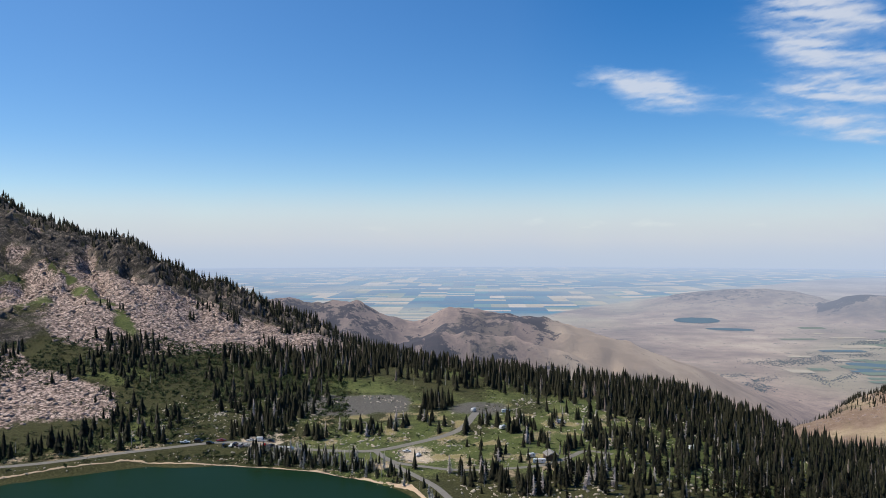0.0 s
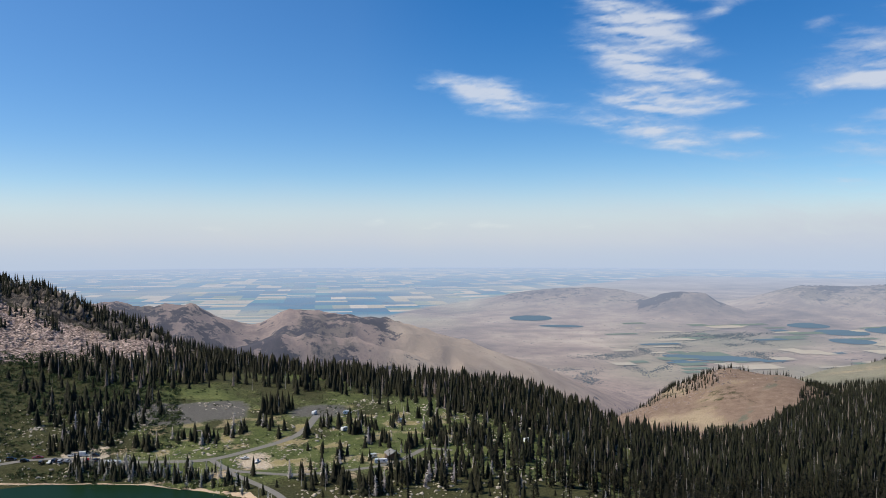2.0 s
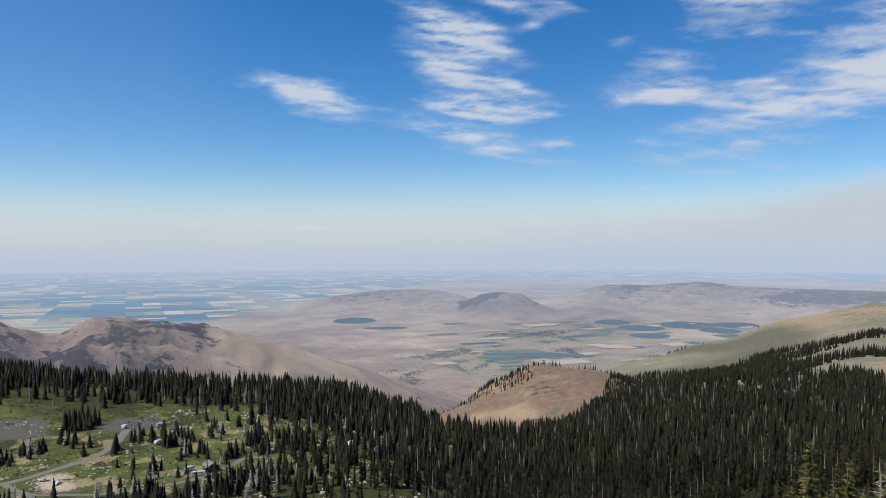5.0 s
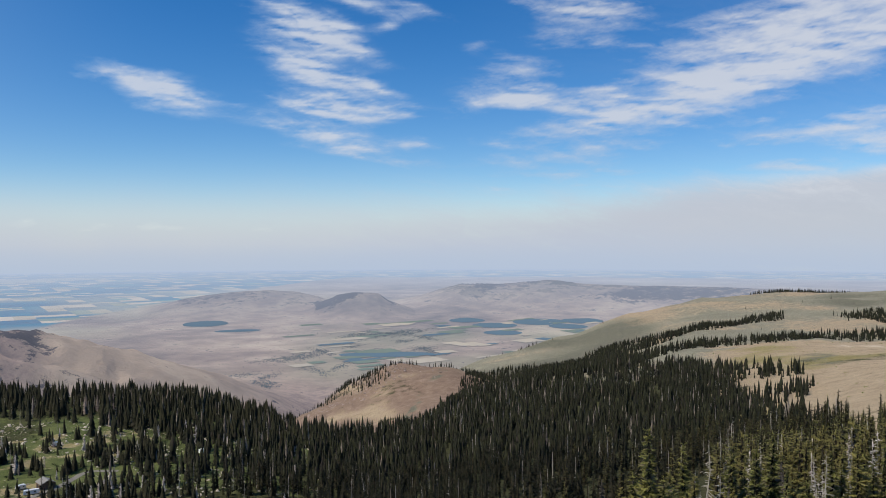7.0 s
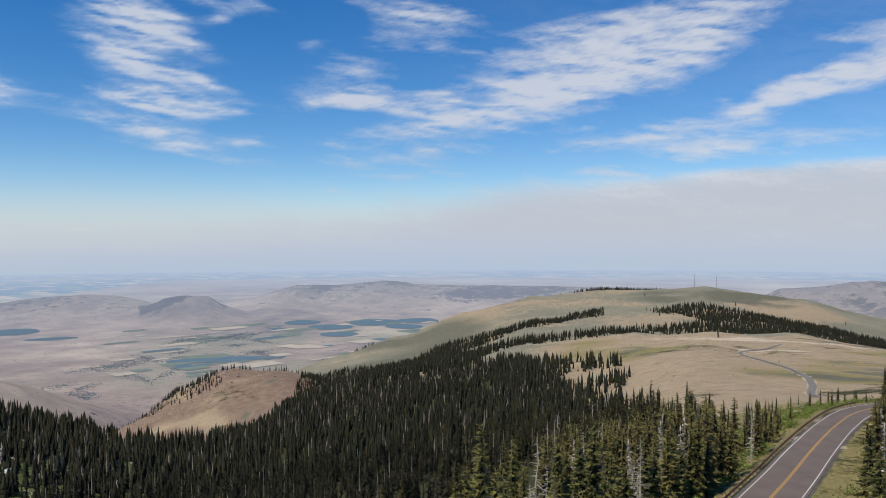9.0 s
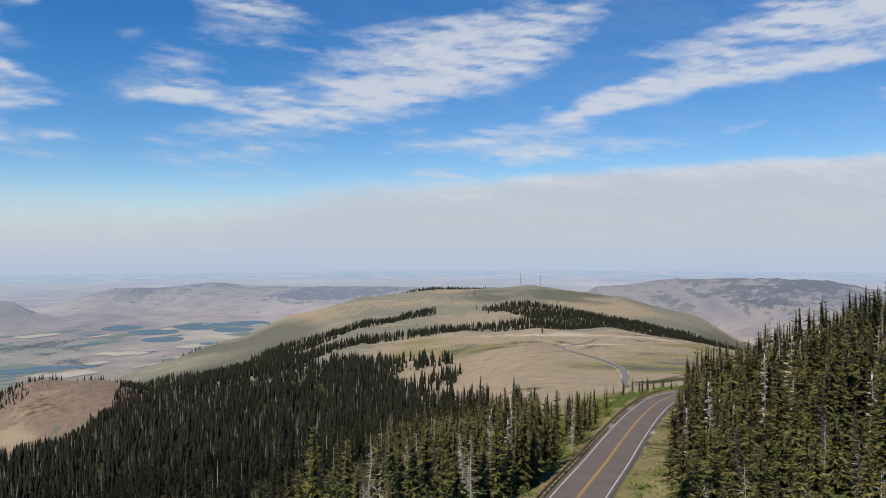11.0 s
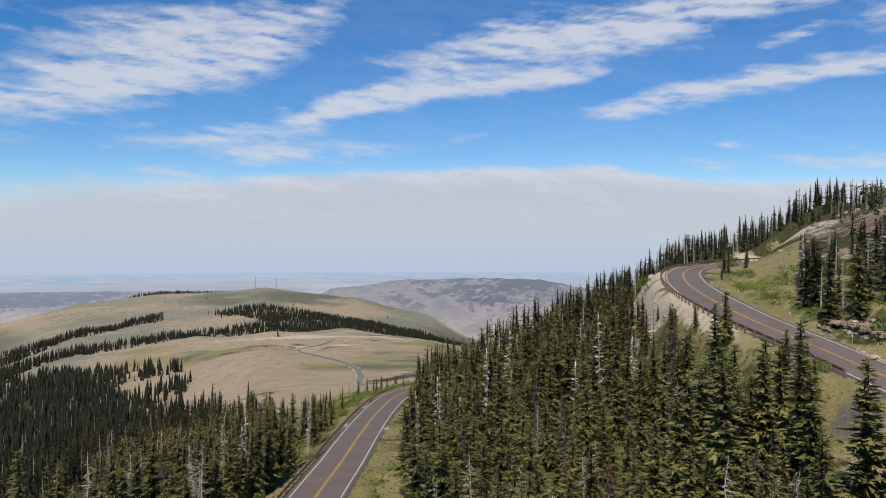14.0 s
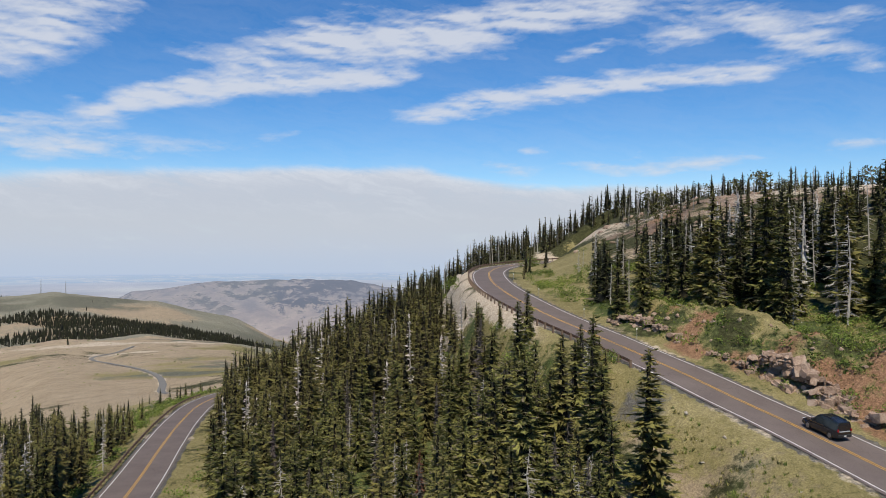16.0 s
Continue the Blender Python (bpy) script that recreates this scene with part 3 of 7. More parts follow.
    mx("sand", zone(a, r - ROAD_R(a), 90.2, 98.5, -20, -1, 0.8, 3) * (0.80 + 1.3 * n3))
    mx("sand", zone(a, r, 90.4, 94.6, 140, 192, 0.6, 6) * (0.72 + 1.5 * n3))
    mx("meadow", zone(a, r - ROAD_R(a), 95.8, 102.8, 6, 110, 0.8, 3) * (0.78 + 1.3 * n3))
    mx("meadow", low * (0.48 + 1.6 * fbm(x + 200, y, 0.10, 4)))
    mx("soil", zone(a, r, 103, 135, 165, 235, 2, 8) * (0.52 + 1.8 * n3))
    mx("red", zone(a, r, 101, 135, 150, 215, 2, 8) * (0.16 + 1.9 * fbm(x + 11, y, 0.05, 4)))
    mx("meadow", zone(a, r, 62, 77, 60, 250, 2, 8) * (0.72 + 1.2 * n3))
    for line in (LOWER_ROAD, UPPER_ROAD, PLATEAU_ROAD):
        lo, hi = line[:, :2].min(0) - 16, line[:, :2].max(0) + 16
        j = np.nonzero((x > lo[0]) & (x < hi[0]) & (y > lo[1]) & (y < hi[1]))[0]
        for k in range(0, len(j), 20000):
            q = j[k:k + 20000]
            d = np.sqrt(((x[q][:, None] - line[:, 0]) ** 2 + (y[q][:, None] - line[:, 1]) ** 2).min(1))
            if line is PLATEAU_ROAD:
                w["sand"][q] = np.maximum(w["sand"][q], np.clip((3.2 - d) / 0.8, 0, 1) * 0.8)
                continue
            w["gravel"][q] = np.maximum(w["gravel"][q], np.clip((4.5 - d) / 0.5, 0, 1))
            w["sand"][q] = np.maximum(w["sand"][q], np.clip((5.6 - d) / 1.0, 0, 1) * (0.22 + 1.5 * n3[q]))
            w["dry"][q] = np.maximum(w["dry"][q], np.clip((9 - d) / 4, 0, 1) * (0.5 + 1.6 * n1[q]))
            w["meadow"][q] = np.maximum(w["meadow"][q], np.clip((14 - d) / 5, 0, 1) * (0.55 + 1.6 * n3[q]))
    return w


# far land: shaped in km below the camera to fit its view, then drawn in towards it so that all of it stands within five
DROP = 1.2
# ridge chains: azimuths, tangents of the crest below level as the camera sees it, km out, km deep in front and behind
TWIN_PEAKS = ([-50, -14, -12, -11.1, -10, -8.3, -7.4, -6.5, -5.9, -4.9, -3.8, -2.7, -1.6, -0.9, -0.1, 0.4, 1.2, 2.0, 3.3, 4.7, 5.9, 7.4, 9, 10.7, 14, 18, 22, 27], [-.07, -.070, -.070, -.070, -.075, -.0765, -.0745, -.0735, -.0777, -.086, -.094, -.0987, -.1008, -.0964, -.0895, -.0842, -.0828, -.0862, -.0885, -.0884, -.0945, -.1013, -.1075, -.115, -.13, -.155, -.19, -.24], 5.3, 1.5, 1.2)
FRONT_SPUR = ([-9, -6, -3, 0, 2, 4, 7, 10, 14], [-.19, -.150, -.127, -.1165, -.1145, -.118, -.129, -.146, -.18], 4.6, 0.7, 0.5)
PLAIN_SWELL = ([-50, 8, 10, 11.5, 14, 16.4, 18.1, 20.1, 22.2, 24.2, 25.6, 26.7, 28.5], [-.11, -.105, -.0955, -.0887, -.076, -.064, -.0595, -.056, -.055, -.0576, -.063, -.070, -.09], 15.2, 1.6, 1.5)
KNOB = ([23, 24.6, 25.6, 26.3, 26.7, 27.1, 28.3, 30, 30.4, 30.8, 32.2, 34], [-.1, -.0812, -.0724, -.068, -.0658, -.0615, -.0591, -.0601, -.0656, -.0704, -.079, -.1], 13.8, 0.8, 1.2)
LONG_RIDGE = ([30, 33.1, 34.3, 35.9, 39.1, 40.7, 42.8, 44.8, 47.3, 51.4, 55.5, 60, 65, 70], [-.08, -.0633, -.0566, -.0485, -.0484, -.0458, -.0438, -.0491, -.0499, -.0499, -.0511, -.053, -.057, -.065], 16.0, 1.9, 1.5)
EAST_RIDGE = ([66, 68.7, 70, 72.8, 73.9, 76.1, 80, 82.8, 84.5, 86.6, 89, 93, 130], [-.085, -.061, -.051, -.047, -.0416, -.041, -.0388, -.0392, -.0401, -.0453, -.055, -.07, -.08], 12.5, 2.2, 2.0)
RIDGES = [TWIN_PEAKS, FRONT_SPUR, PLAIN_SWELL, KNOB, LONG_RIDGE, EAST_RIDGE]
WOODED = [0.62, 0.75, 0.45, 1.05, 1.0, 0.85]   # how far dark scrub covers each of them
FAR_SCALE, FAR_HALF = 5.6, 5.5


def far_height(a, rk):
    """km over the plain."""
    x, y = rk * np.sin(a * DEG), rk * np.cos(a * DEG)
    h = 0.0 * rk
    rough = fbm(x, y, 0.9, 5, 0.55)
    gully = np.abs(fbm(x, y, 0.8, 6, 0.62))
    gully2 = np.abs(fbm(x + 7, y, 2.4, 5, 0.62))
    gully3 = np.abs(fbm(x, y + 5, 5.5, 4, 0.6)) * np.clip((8 - rk) / 2, 0, 1)
    for ras, tns, r0, front, back in RIDGES:
        rr = r0 + 0 * a
        top = DROP + np.interp(a, ras, tns) * r0
        top = np.where((a < ras[0]) | (a > ras[-1]), 0, np.maximum(top, 0))
        d = np.where(rk < rr, (rr - rk) / front, (rk - rr) / back)
        g = np.exp(-d ** 1.5)
        h = np.maximum(h, top * np.clip(g + (1.2 * (gully - 0.10) + 0.75 * (gully2 - 0.1) + 0.7 * (gully3 - 0.1)) * np.minimum(g, 1.06 - g), 0, 1.03))
    crags = np.abs(fbm(x, y, 5.5, 4, 0.6)) - 0.09
    return h + 0.010 * fbm(x, y, 1.2, 3) + 0.03 * rough * np.clip(h * 3, 0, 1) + 0.11 * crags * np.clip(h * 3 - 0.8, 0, 1) * np.where(rk < 8, 1, 0.8)


def far_place(a, rk, lift=0.0):
    """Where land at azimuth a and rk km stands in the scene."""
    h = far_height(a, rk) - DROP - rk * rk / 12740.0
    rs = 1000 * FAR_SCALE * rk / (rk + FAR_HALF)
    return rs * np.sin(a * DEG), rs * np.cos(a * DEG), EYE[2] + h / rk * rs + lift


def far_start(a):
    return np.interp(a, [-180, 36, 42, 180], [3.6, 3.6, 6.2, 6.2])


def grid_mesh(name, x, y, z, mats):
    """A mesh from a grid of points; returns the mesh."""
    n, m = x.shape
    v = np.stack([x, y, z], -1).reshape(-1, 3)
    i = np.arange(n * m).reshape(n, m)
    f = np.stack([i[:-1, :-1], i[:-1, 1:], i[1:, 1:], i[1:, :-1]], -1).reshape(-1, 4)
    me = bpy.data.meshes.new(name)
    me.vertices.add(len(v))
    me.vertices.foreach_set("co", v.ravel())
    me.loops.add(f.size)
    me.loops.foreach_set("vertex_index", f.ravel())
    me.polygons.add(len(f))
    me.polygons.foreach_set("loop_start", np.arange(0, f.size, 4))
    me.polygons.foreach_set("use_smooth", np.ones(len(f), bool))
    for mt in mats:
        me.materials.append(mt)
    me.update(calc_edges=True)
    return me


def float_attr(me, name, values):
    at_ = me.attributes.new(name, "FLOAT", "POINT")
    at_.data.foreach_set("value", np.ascontiguousarray(values, np.float32).ravel())


def build_ground():
    near_r = R_GRID[:, None] * np.ones_like(A_GRID)[None]
    aa = np.ones_like(R_GRID)[:, None] * A_GRID[None]
    x, y = near_r * np.sin(aa * DEG), near_r * np.cos(aa * DEG)
    shp = x.shape
    z = height(x.ravel(), y.ravel()).reshape(shp)
    me = grid_mesh("ground", x, y, z, [M_GROUND])
    for k, v in zones(x.ravel(), y.ravel()).items():
        float_attr(me, k, v)
    g = tagged(new("ground", me), "mountain ground of grass, scree, bare soil and forest floor", "ground", kind="structure")
    fa = np.concatenate([np.arange(-180, -42, 4.0), np.arange(-42, 126, 0.34), np.arange(126, 181, 4.5)])
    u = np.linspace(0, 1, 150)[:, None]
    r0 = far_start(fa)[None]
    rk = r0 * (42.0 / r0) ** u
    fa2 = fa[None] * np.ones_like(rk)
    fx, fy, fz = far_place(fa2, rk)
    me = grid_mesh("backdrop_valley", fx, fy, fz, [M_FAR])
    X, Y = rk * np.sin(fa2 * DEG), rk * np.cos(fa2 * DEG)
    uv = me.uv_layers.new(name="km")
    vi = np.empty(len(me.loops), np.int32)
    me.loops.foreach_get("vertex_index", vi)
    uv.data.foreach_set("uv", np.stack([X.ravel()[vi], Y.ravel()[vi]], -1).astype(np.float32).ravel())
    h = far_height(fa2, rk)
    float_attr(me, "ridge", np.clip(h * 2.2, 0, 1))
    crest = 0 * h
    for (ras, tns, r0_, front, back), cov in zip(RIDGES, WOODED):
        top = DROP + np.interp(fa2, ras, tns) * r0_
        ok = (fa2 >= ras[0]) & (fa2 <= ras[-1]) & (top > 0.2)
        crest = np.maximum(crest, np.where(ok, np.clip((h / np.maximum(top, 0.2) - 0.62 + 0.3 * cov) / 0.4, 0, 1), 0) * cov * (np.abs(rk - r0_) < front))
    float_attr(me, "crest", crest * (1 - np.clip((fa2 - 7) / 2, 0, 1) * (rk < 9)) * np.clip(0.5 + 3.0 * fbm(X, Y, 0.8, 3), 0, 1))
    slope = np.clip((fa2 - 6.0) / 3.0, 0, 1) * np.clip((24 - fa2) / 6.0, 0, 1) * np.clip((8.5 - rk) / 1.5, 0, 1)
    float_attr(me, "bare", slope)
    edge = 9.5 + np.clip((fa2 - 2) / 16, 0, 1) * 9 + np.clip((fa2 - 18) / 10, 0, 1) * 12 + 1.2 * fbm(X, Y, 0.3, 3)
    float_attr(me, "farm", np.clip((rk - edge) * 3, 0, 1) * np.clip(1 - h * 12, 0, 1))
    float_attr(me, "moist", np.clip((fa2 - 22) / 5, 0, 1) * np.clip((50 - fa2) / 4, 0, 1) * np.clip((rk - 6) / 1.2, 0, 1) * np.clip((12.4 - rk) / 1.5, 0, 1) * np.clip(1 - h * 8, 0, 1) * np.clip(0.6 + 3 * fbm(X, Y, 0.7, 4), 0, 1))
    float_attr(me, "pale", np.clip(fbm(X, Y, 0.25, 4) * 4 - 0.2, 0, 1) * np.clip(1 - h * 6, 0, 1))
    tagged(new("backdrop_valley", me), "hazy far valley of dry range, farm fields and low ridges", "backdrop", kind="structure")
    return g


ground = build_ground()

# the lake
bm = bmesh.new()
ring = [bm.verts.new(at(a, float(lake_edge(a)) + 1.5, 0.0)) for a in np.arange(-60, -0.3, 0.5)]
ring += [bm.verts.new(at(a, 236, 0.0)) for a in np.arange(-0.5, -60.1, -3.0)]
bm.faces.new(ring)
bmesh.ops.triangulate(bm, faces=bm.faces[:])
me = bpy.data.meshes.new("water")
bm.to_mesh(me)
me.materials.append(M_WATER)
tagged(new("water", me), "still dark green mountain lake water", "lake", kind="structure")
ba = np.arange(-58, -0.5, 0.12)
bo = np.array([0.6, 1.4, 2.4, 3.4, 4.4])[:, None]
wide = np.interp(ba, [-58, -20, -10, -3, -0.5], [0.4, 0.4, 0.6, 1.0, 1.2])[None] * (1.0 + 2.6 * fbm(ba * 9, ba * 0, 0.12, 3))[None]
br = lake_edge(ba)[None] + bo * np.clip(wide, 0.25, 2)
bx, by = br * np.sin(ba * DEG), br * np.cos(ba * DEG)
bz = np.maximum(height(bx.ravel(), by.ravel()).reshape(bx.shape), 0.0) + np.array([-0.3, 0.06, 0.10, 0.08, -0.25])[:, None]
me = grid_mesh("beach", bx, by, bz, [plain("beach_sand", (0.44, 0.33, 0.235), 0.95, 0.0, 0.3, 0.8)])
tagged(new("beach", me), "narrow pinkish sand beach round the lake", "beach", kind="structure")


def strip(line, offset, half, lift, name, mat, parent=None, dash=None):
    """A band along a line, offset to its right."""
    t = np.gradient(line[:, :2], axis=0)
    t /= np.linalg.norm(t, axis=1)[:, None]
    nrm = np.stack([t[:, 1], -t[:, 0]], 1)
    sides = []
    for o in (offset - half, offset + half):
        p = line[:, :2] + nrm * o
        sides.append(np.column_stack([p, line[:, 2] + lift]))
    x, y, z = [np.stack([s[:, k] for s in sides]) for k in range(3)]
    me = grid_mesh(name, x, y, z, [mat])
    me.flip_normals()
    ob = new(name, me)
    ob.parent = parent
    return ob


M_TRACK = plain("pale_worn_asphalt", (0.17, 0.16, 0.142), 0.9, 0.0, 0.25, 0.4)
for label, line, half in (("two-lane asphalt mountain road with worn yellow centre line", LOWER_ROAD, 3.75), ("two-lane asphalt road climbing round a rocky bend", UPPER_ROAD, 3.75)):
    road = tagged(strip(line, 0, half, 0.02, "road", M_ROAD), label, "road", kind="structure")
    for o, m, nm in ((-3.35, M_WHITE, "edge_line"), (3.35, M_WHITE, "edge_line"), (-0.13, M_YELLOW, "centre_line"), (0.13, M_YELLOW, "centre_line")):
        strip(line, o, 0.065 if nm == "edge_line" else 0.06, 0.045, nm, m, road)
for label, line, half in (("narrow pale road winding over a dry plateau", PLATEAU_ROAD, 1.7), ("gravel lake road past the parking area", LAKE_ROAD, 2.1), ("narrow campground loop road", CAMP_ROAD, 1.5), ("short campground road down to the shore", SHORE_ROAD, 1.5)):
    tagged(strip(line, 0, half, 0.3 if line is PLATEAU_ROAD else 0.06, "road", M_TRACK), label, "road", kind="structure")

# ---- clouds: the sky's backdrop ----
def cloud_material():
    n = Nodes("cirrus", 1.0, 0.0)
    n.mat.node_tree.nodes.remove(n.bsdf)
    uv = n.t.nodes.new("ShaderNodeUVMap").outputs[0]
    sep = n.node("SeparateXYZ", Vector=uv)
    e = sep.outputs["Y"]
    warp = n.vmath("SCALE", n.vmath("SUBTRACT", n.noise(0.16, 5, uv, out="Color"), (0.5, 0.5, 0.5)), 3.0)
    w = n.vmath("ADD", uv, warp)
    rot = n.node("VectorRotate", Vector=w, Angle=radians(9))
    rot.rotation_type = "Z_AXIS"
    streak = n.noise(1.0, 8, n.vmath("MULTIPLY", rot.outputs[0], (0.11, 0.75, 1.0)), 0.6)
    fine = n.noise(1.0, 8, n.vmath("MULTIPLY", rot.outputs[0], (0.42, 2.6, 1.0)), 0.68)
    body = n.math("ADD", n.math("MULTIPLY", streak, 0.66), n.math("MULTIPLY", fine, 0.34))
    dense = n.math("ADD", n.attr("cover"), n.math("MULTIPLY", n.math("SUBTRACT", body, 0.5), 1.15))
    c = n.math("MULTIPLY", n.step(dense, 0.02, 1.04), 0.84)
    c = n.math("MULTIPLY", c, n.step(n.attr("cover"), 0.02, 0.30))
    haze = n.step(n.math("ADD", n.attr("haze"), n.math("MULTIPLY", n.math("SUBTRACT", body, 0.5), n.math("MULTIPLY", n.attr("warm"), 0.9))), 0.06, 0.94)
    haze = n.math("MULTIPLY", haze, 0.95)
    air = n.mix(n.attr("warm"), n.mix(n.step(e, 2.2, 7.5), (0.555, 0.585, 0.70), (0.36, 0.545, 0.82)), (0.545, 0.58, 0.66))
    air = n.mix(n.step(n.math("ADD", e, n.math("MULTIPLY", body, 1.5)), -1.2, 2.9), HAZE, air)
    air = n.mix(n.math("MULTIPLY", n.step(body, 0.46, 0.72), n.math("MULTIPLY", n.attr("warm"), n.math("MULTIPLY", n.step(e, 0.5, 4.5), 0.55))), air, (0.70, 0.73, 0.79))
    air = n.mix(n.math("MULTIPLY", n.attr("brim"), n.step(body, 0.30, 0.62)), air, (0.72, 0.745, 0.80))
    em = n.node("Emission", Color=n.mix(n.math("MAXIMUM", c, n.math("MULTIPLY", n.step(e, 6.0, 9.0), n.attr("warm"))), air, (0.70, 0.725, 0.785)), Strength=1.0)
    tr = n.node("BsdfTransparent")
    mx = n.t.nodes.new("ShaderNodeMixShader")
    n.put(mx.inputs[0], n.math("MAXIMUM", n.math("MAXIMUM", c, haze), n.math("MULTIPLY", n.attr("veil"), n.step(body, 0.2, 0.7))))
    n.t.links.new(tr.outputs[0], mx.inputs[1])
    n.t.links.new(em.outputs[0], mx.inputs[2])
    n.t.links.new(mx.outputs[0], n.t.nodes["Material Output"].inputs["Surface"])
    return n.mat


# azimuth, elevation, half length, half thickness (degrees), slant, weight
CLOUDS_WEST = [(13.7, 10.95, 2.59, 0.83, -0.25, 0.8), (15.8, 10.19, 1.96, 0.69, -0.2, 1), (11.4, 11.18, 1.49, 0.44, -0.1, 0.5), (19.5, 9.77, 2.98, 0.24, -0.12, 0.35)]
CLOUDS_COLUMN = [(24.1, 15.94, 2.14, 0.56, -0.35, 0.9), (26.8, 15.53, 1.79, 0.49, -0.35, 0.9), (24.9, 14.5, 2.35, 0.48, -0.3, 0.8), (27.6, 13.87, 1.8, 0.37, -0.3, 0.7), (23.7, 13.3, 1.94, 0.4, -0.3, 0.8), (24.3, 12.19, 1.76, 0.48, -0.25, 0.8), (27.2, 11.73, 2, 0.41, -0.25, 0.7), (29.6, 11.02, 1.82, 0.37, -0.25, 0.7), (24.8, 10.09, 1.77, 0.56, -0.15, 1), (27.2, 9.9, 1.6, 0.49, -0.1, 1), (30.4, 9.34, 2.03, 0.37, 0.1, 1)]
CLOUDS_COLUMN_VEIL = [(25.6, 15.1, 2.6, 1.1, -0.3, 0.42), (25.8, 13.3, 2.6, 1.2, -0.3, 0.45), (26.2, 11.3, 2.7, 1.1, -0.25, 0.45), (27.4, 9.6, 2.8, 0.9, -0.1, 0.4), (27.2, 8.1, 2.8, 0.8, -0.15, 0.36)]
CLOUDS_COLUMN_FOOT = [(23.7, 8.29, 1.94, 0.32, -0.2, 0.7), (26.4, 7.78, 2.18, 0.4, -0.18, 0.9), (28.4, 7.11, 2.01, 0.37, -0.1, 0.7), (30.4, 6.25, 2.84, 0.33, -0.1, 0.5), (26, 6.78, 1.98, 0.2, -0.15, 0.5), (30.8, 15.69, 0.89, 0.41, 0.2, 0.7), (29.2, 16.95, 2.42, 0.41, -0.2, 0.8), (32.5, 16.86, 1.64, 0.33, -0.3, 0.5), (33.1, 7.17, 1.15, 0.33, -0.05, 0.6), (39, 7.22, 1.65, 0.25, -0.1, 0.5), (36.2, 9.32, 1.24, 0.21, 0, 0.4)]
CLOUDS_MIDDLE = [(43.6, 16.45, 2.45, 0.66, -0.1, 0.8), (46.4, 16.16, 2.01, 0.65, -0.15, 0.8), (44.8, 14.44, 2.44, 0.57, -0.05, 0.7), (37, 14.09, 0.91, 0.29, 0.1, 0.5), (40.7, 12.28, 2.06, 0.91, -0.25, 0.55), (40.3, 10.9, 2.47, 0.58, -0.15, 0.7), (42.3, 10.2, 3.69, 0.49, -0.05, 1), (46, 10.99, 1.82, 0.29, 0.05, 0.9), (39.5, 10.39, 2.47, 0.33, 0.1, 0.8), (46.8, 9.98, 1.61, 0.28, 0.05, 0.7)]
CLOUDS_FAN = [(61.5, 13.75, 5.17, 1.7, 0.3, 0.9), (64.8, 14.07, 2.28, 1.47, 0.5, 0.9), (59.7, 15.35, 4.24, 0.76, 0.1, 0.7), (56.1, 14.25, 2.97, 0.63, -0.1, 0.7), (54.2, 13.09, 4.16, 0.55, 0, 0.7), (56.8, 11.79, 4.41, 0.86, 0.15, 0.85), (53.5, 11.44, 4.2, 0.56, 0.02, 0.9), (54.2, 10.45, 4.16, 0.55, 0.15, 0.9), (49.6, 9.3, 4.34, 0.56, 0.1, 0.8), (46.4, 8.53, 4.43, 0.57, 0.1, 0.8), (51.5, 8.45, 1.94, 0.32, -0.05, 0.6)]
CLOUDS_FAN_FOOT = [(46.4, 7.01, 3.62, 0.57, 0.1, 0.55), (42.3, 6.06, 4.51, 0.41, 0, 0.45), (44.8, 4.94, 6.09, 0.29, 0, 0.5), (47.2, 3.97, 4.81, 0.24, -0.05, 0.45), (39, 3.84, 3.3, 0.21, -0.1, 0.35), (57.2, 8.38, 1.1, 0.23, 0.15, 0.5), (63.2, 8.02, 4.02, 0.52, 0.1, 0.4), (57.9, 7.02, 2.54, 0.23, 0.12, 0.4), (64.8, 6.47, 2.28, 0.73, 0.1, 0.4)]
CLOUDS_ROLL = [(69, 9.27, 2.03, 0.37, 0.2, 0.9), (71, 10.21, 2.01, 0.65, 0.25, 1), (74.2, 10.87, 2.36, 0.73, 0.2, 1), (77.3, 11.3, 2.3, 0.64, 0.18, 1), (80.7, 11.73, 2.21, 0.62, 0.15, 1), (84, 11.95, 2.12, 0.53, 0.15, 1), (87.1, 12.21, 1.85, 0.52, 0.2, 1), (89, 12.18, 0.81, 0.33, 0, 0.8), (67, 8.71, 1.02, 0.37, -0.2, 0.7), (66.3, 9.84, 0.49, 0.29, 0, 0.5)]
CLOUDS_EAST = [(75.4, 13.31, 2.73, 0.56, -0, 0.6), (77.7, 12.79, 1.53, 0.4, -0.1, 0.6), (60.8, 7.55, 4.95, 0.49, 0.1, 0.45), (65.3, 6.72, 4.11, 0.74, 0.08, 0.35), (70.6, 7.04, 5.24, 0.57, 0.1, 0.35), (80.3, 8.08, 1.3, 0.31, 0.2, 0.6), (74.6, 6.74, 4.71, 0.4, 0.05, 0.3), (58.3, 5.19, 2.47, 0.29, 0, 0.6), (59.2, 4.62, 3.29, 0.25, 0, 0.6), (69, 16.44, 1.62, 0.82, 0.6, 0.45)]
CLOUDS_SECOND_ROLL = [(90.3, 9.75, 2.04, 0.45, 0.12, 0.9), (93.5, 10.23, 2.42, 0.61, 0.15, 1), (96.7, 10.76, 2.37, 0.65, 0.18, 1), (99.8, 11.2, 2.31, 0.64, 0.15, 1), (103.2, 11.45, 2.22, 0.51, 0.12, 1), (106.5, 11.59, 2.13, 0.5, 0.1, 1), (109.6, 11.8, 2.37, 0.52, 0.1, 1), (112.6, 11.75, 2.25, 0.51, 0.08, 1)]
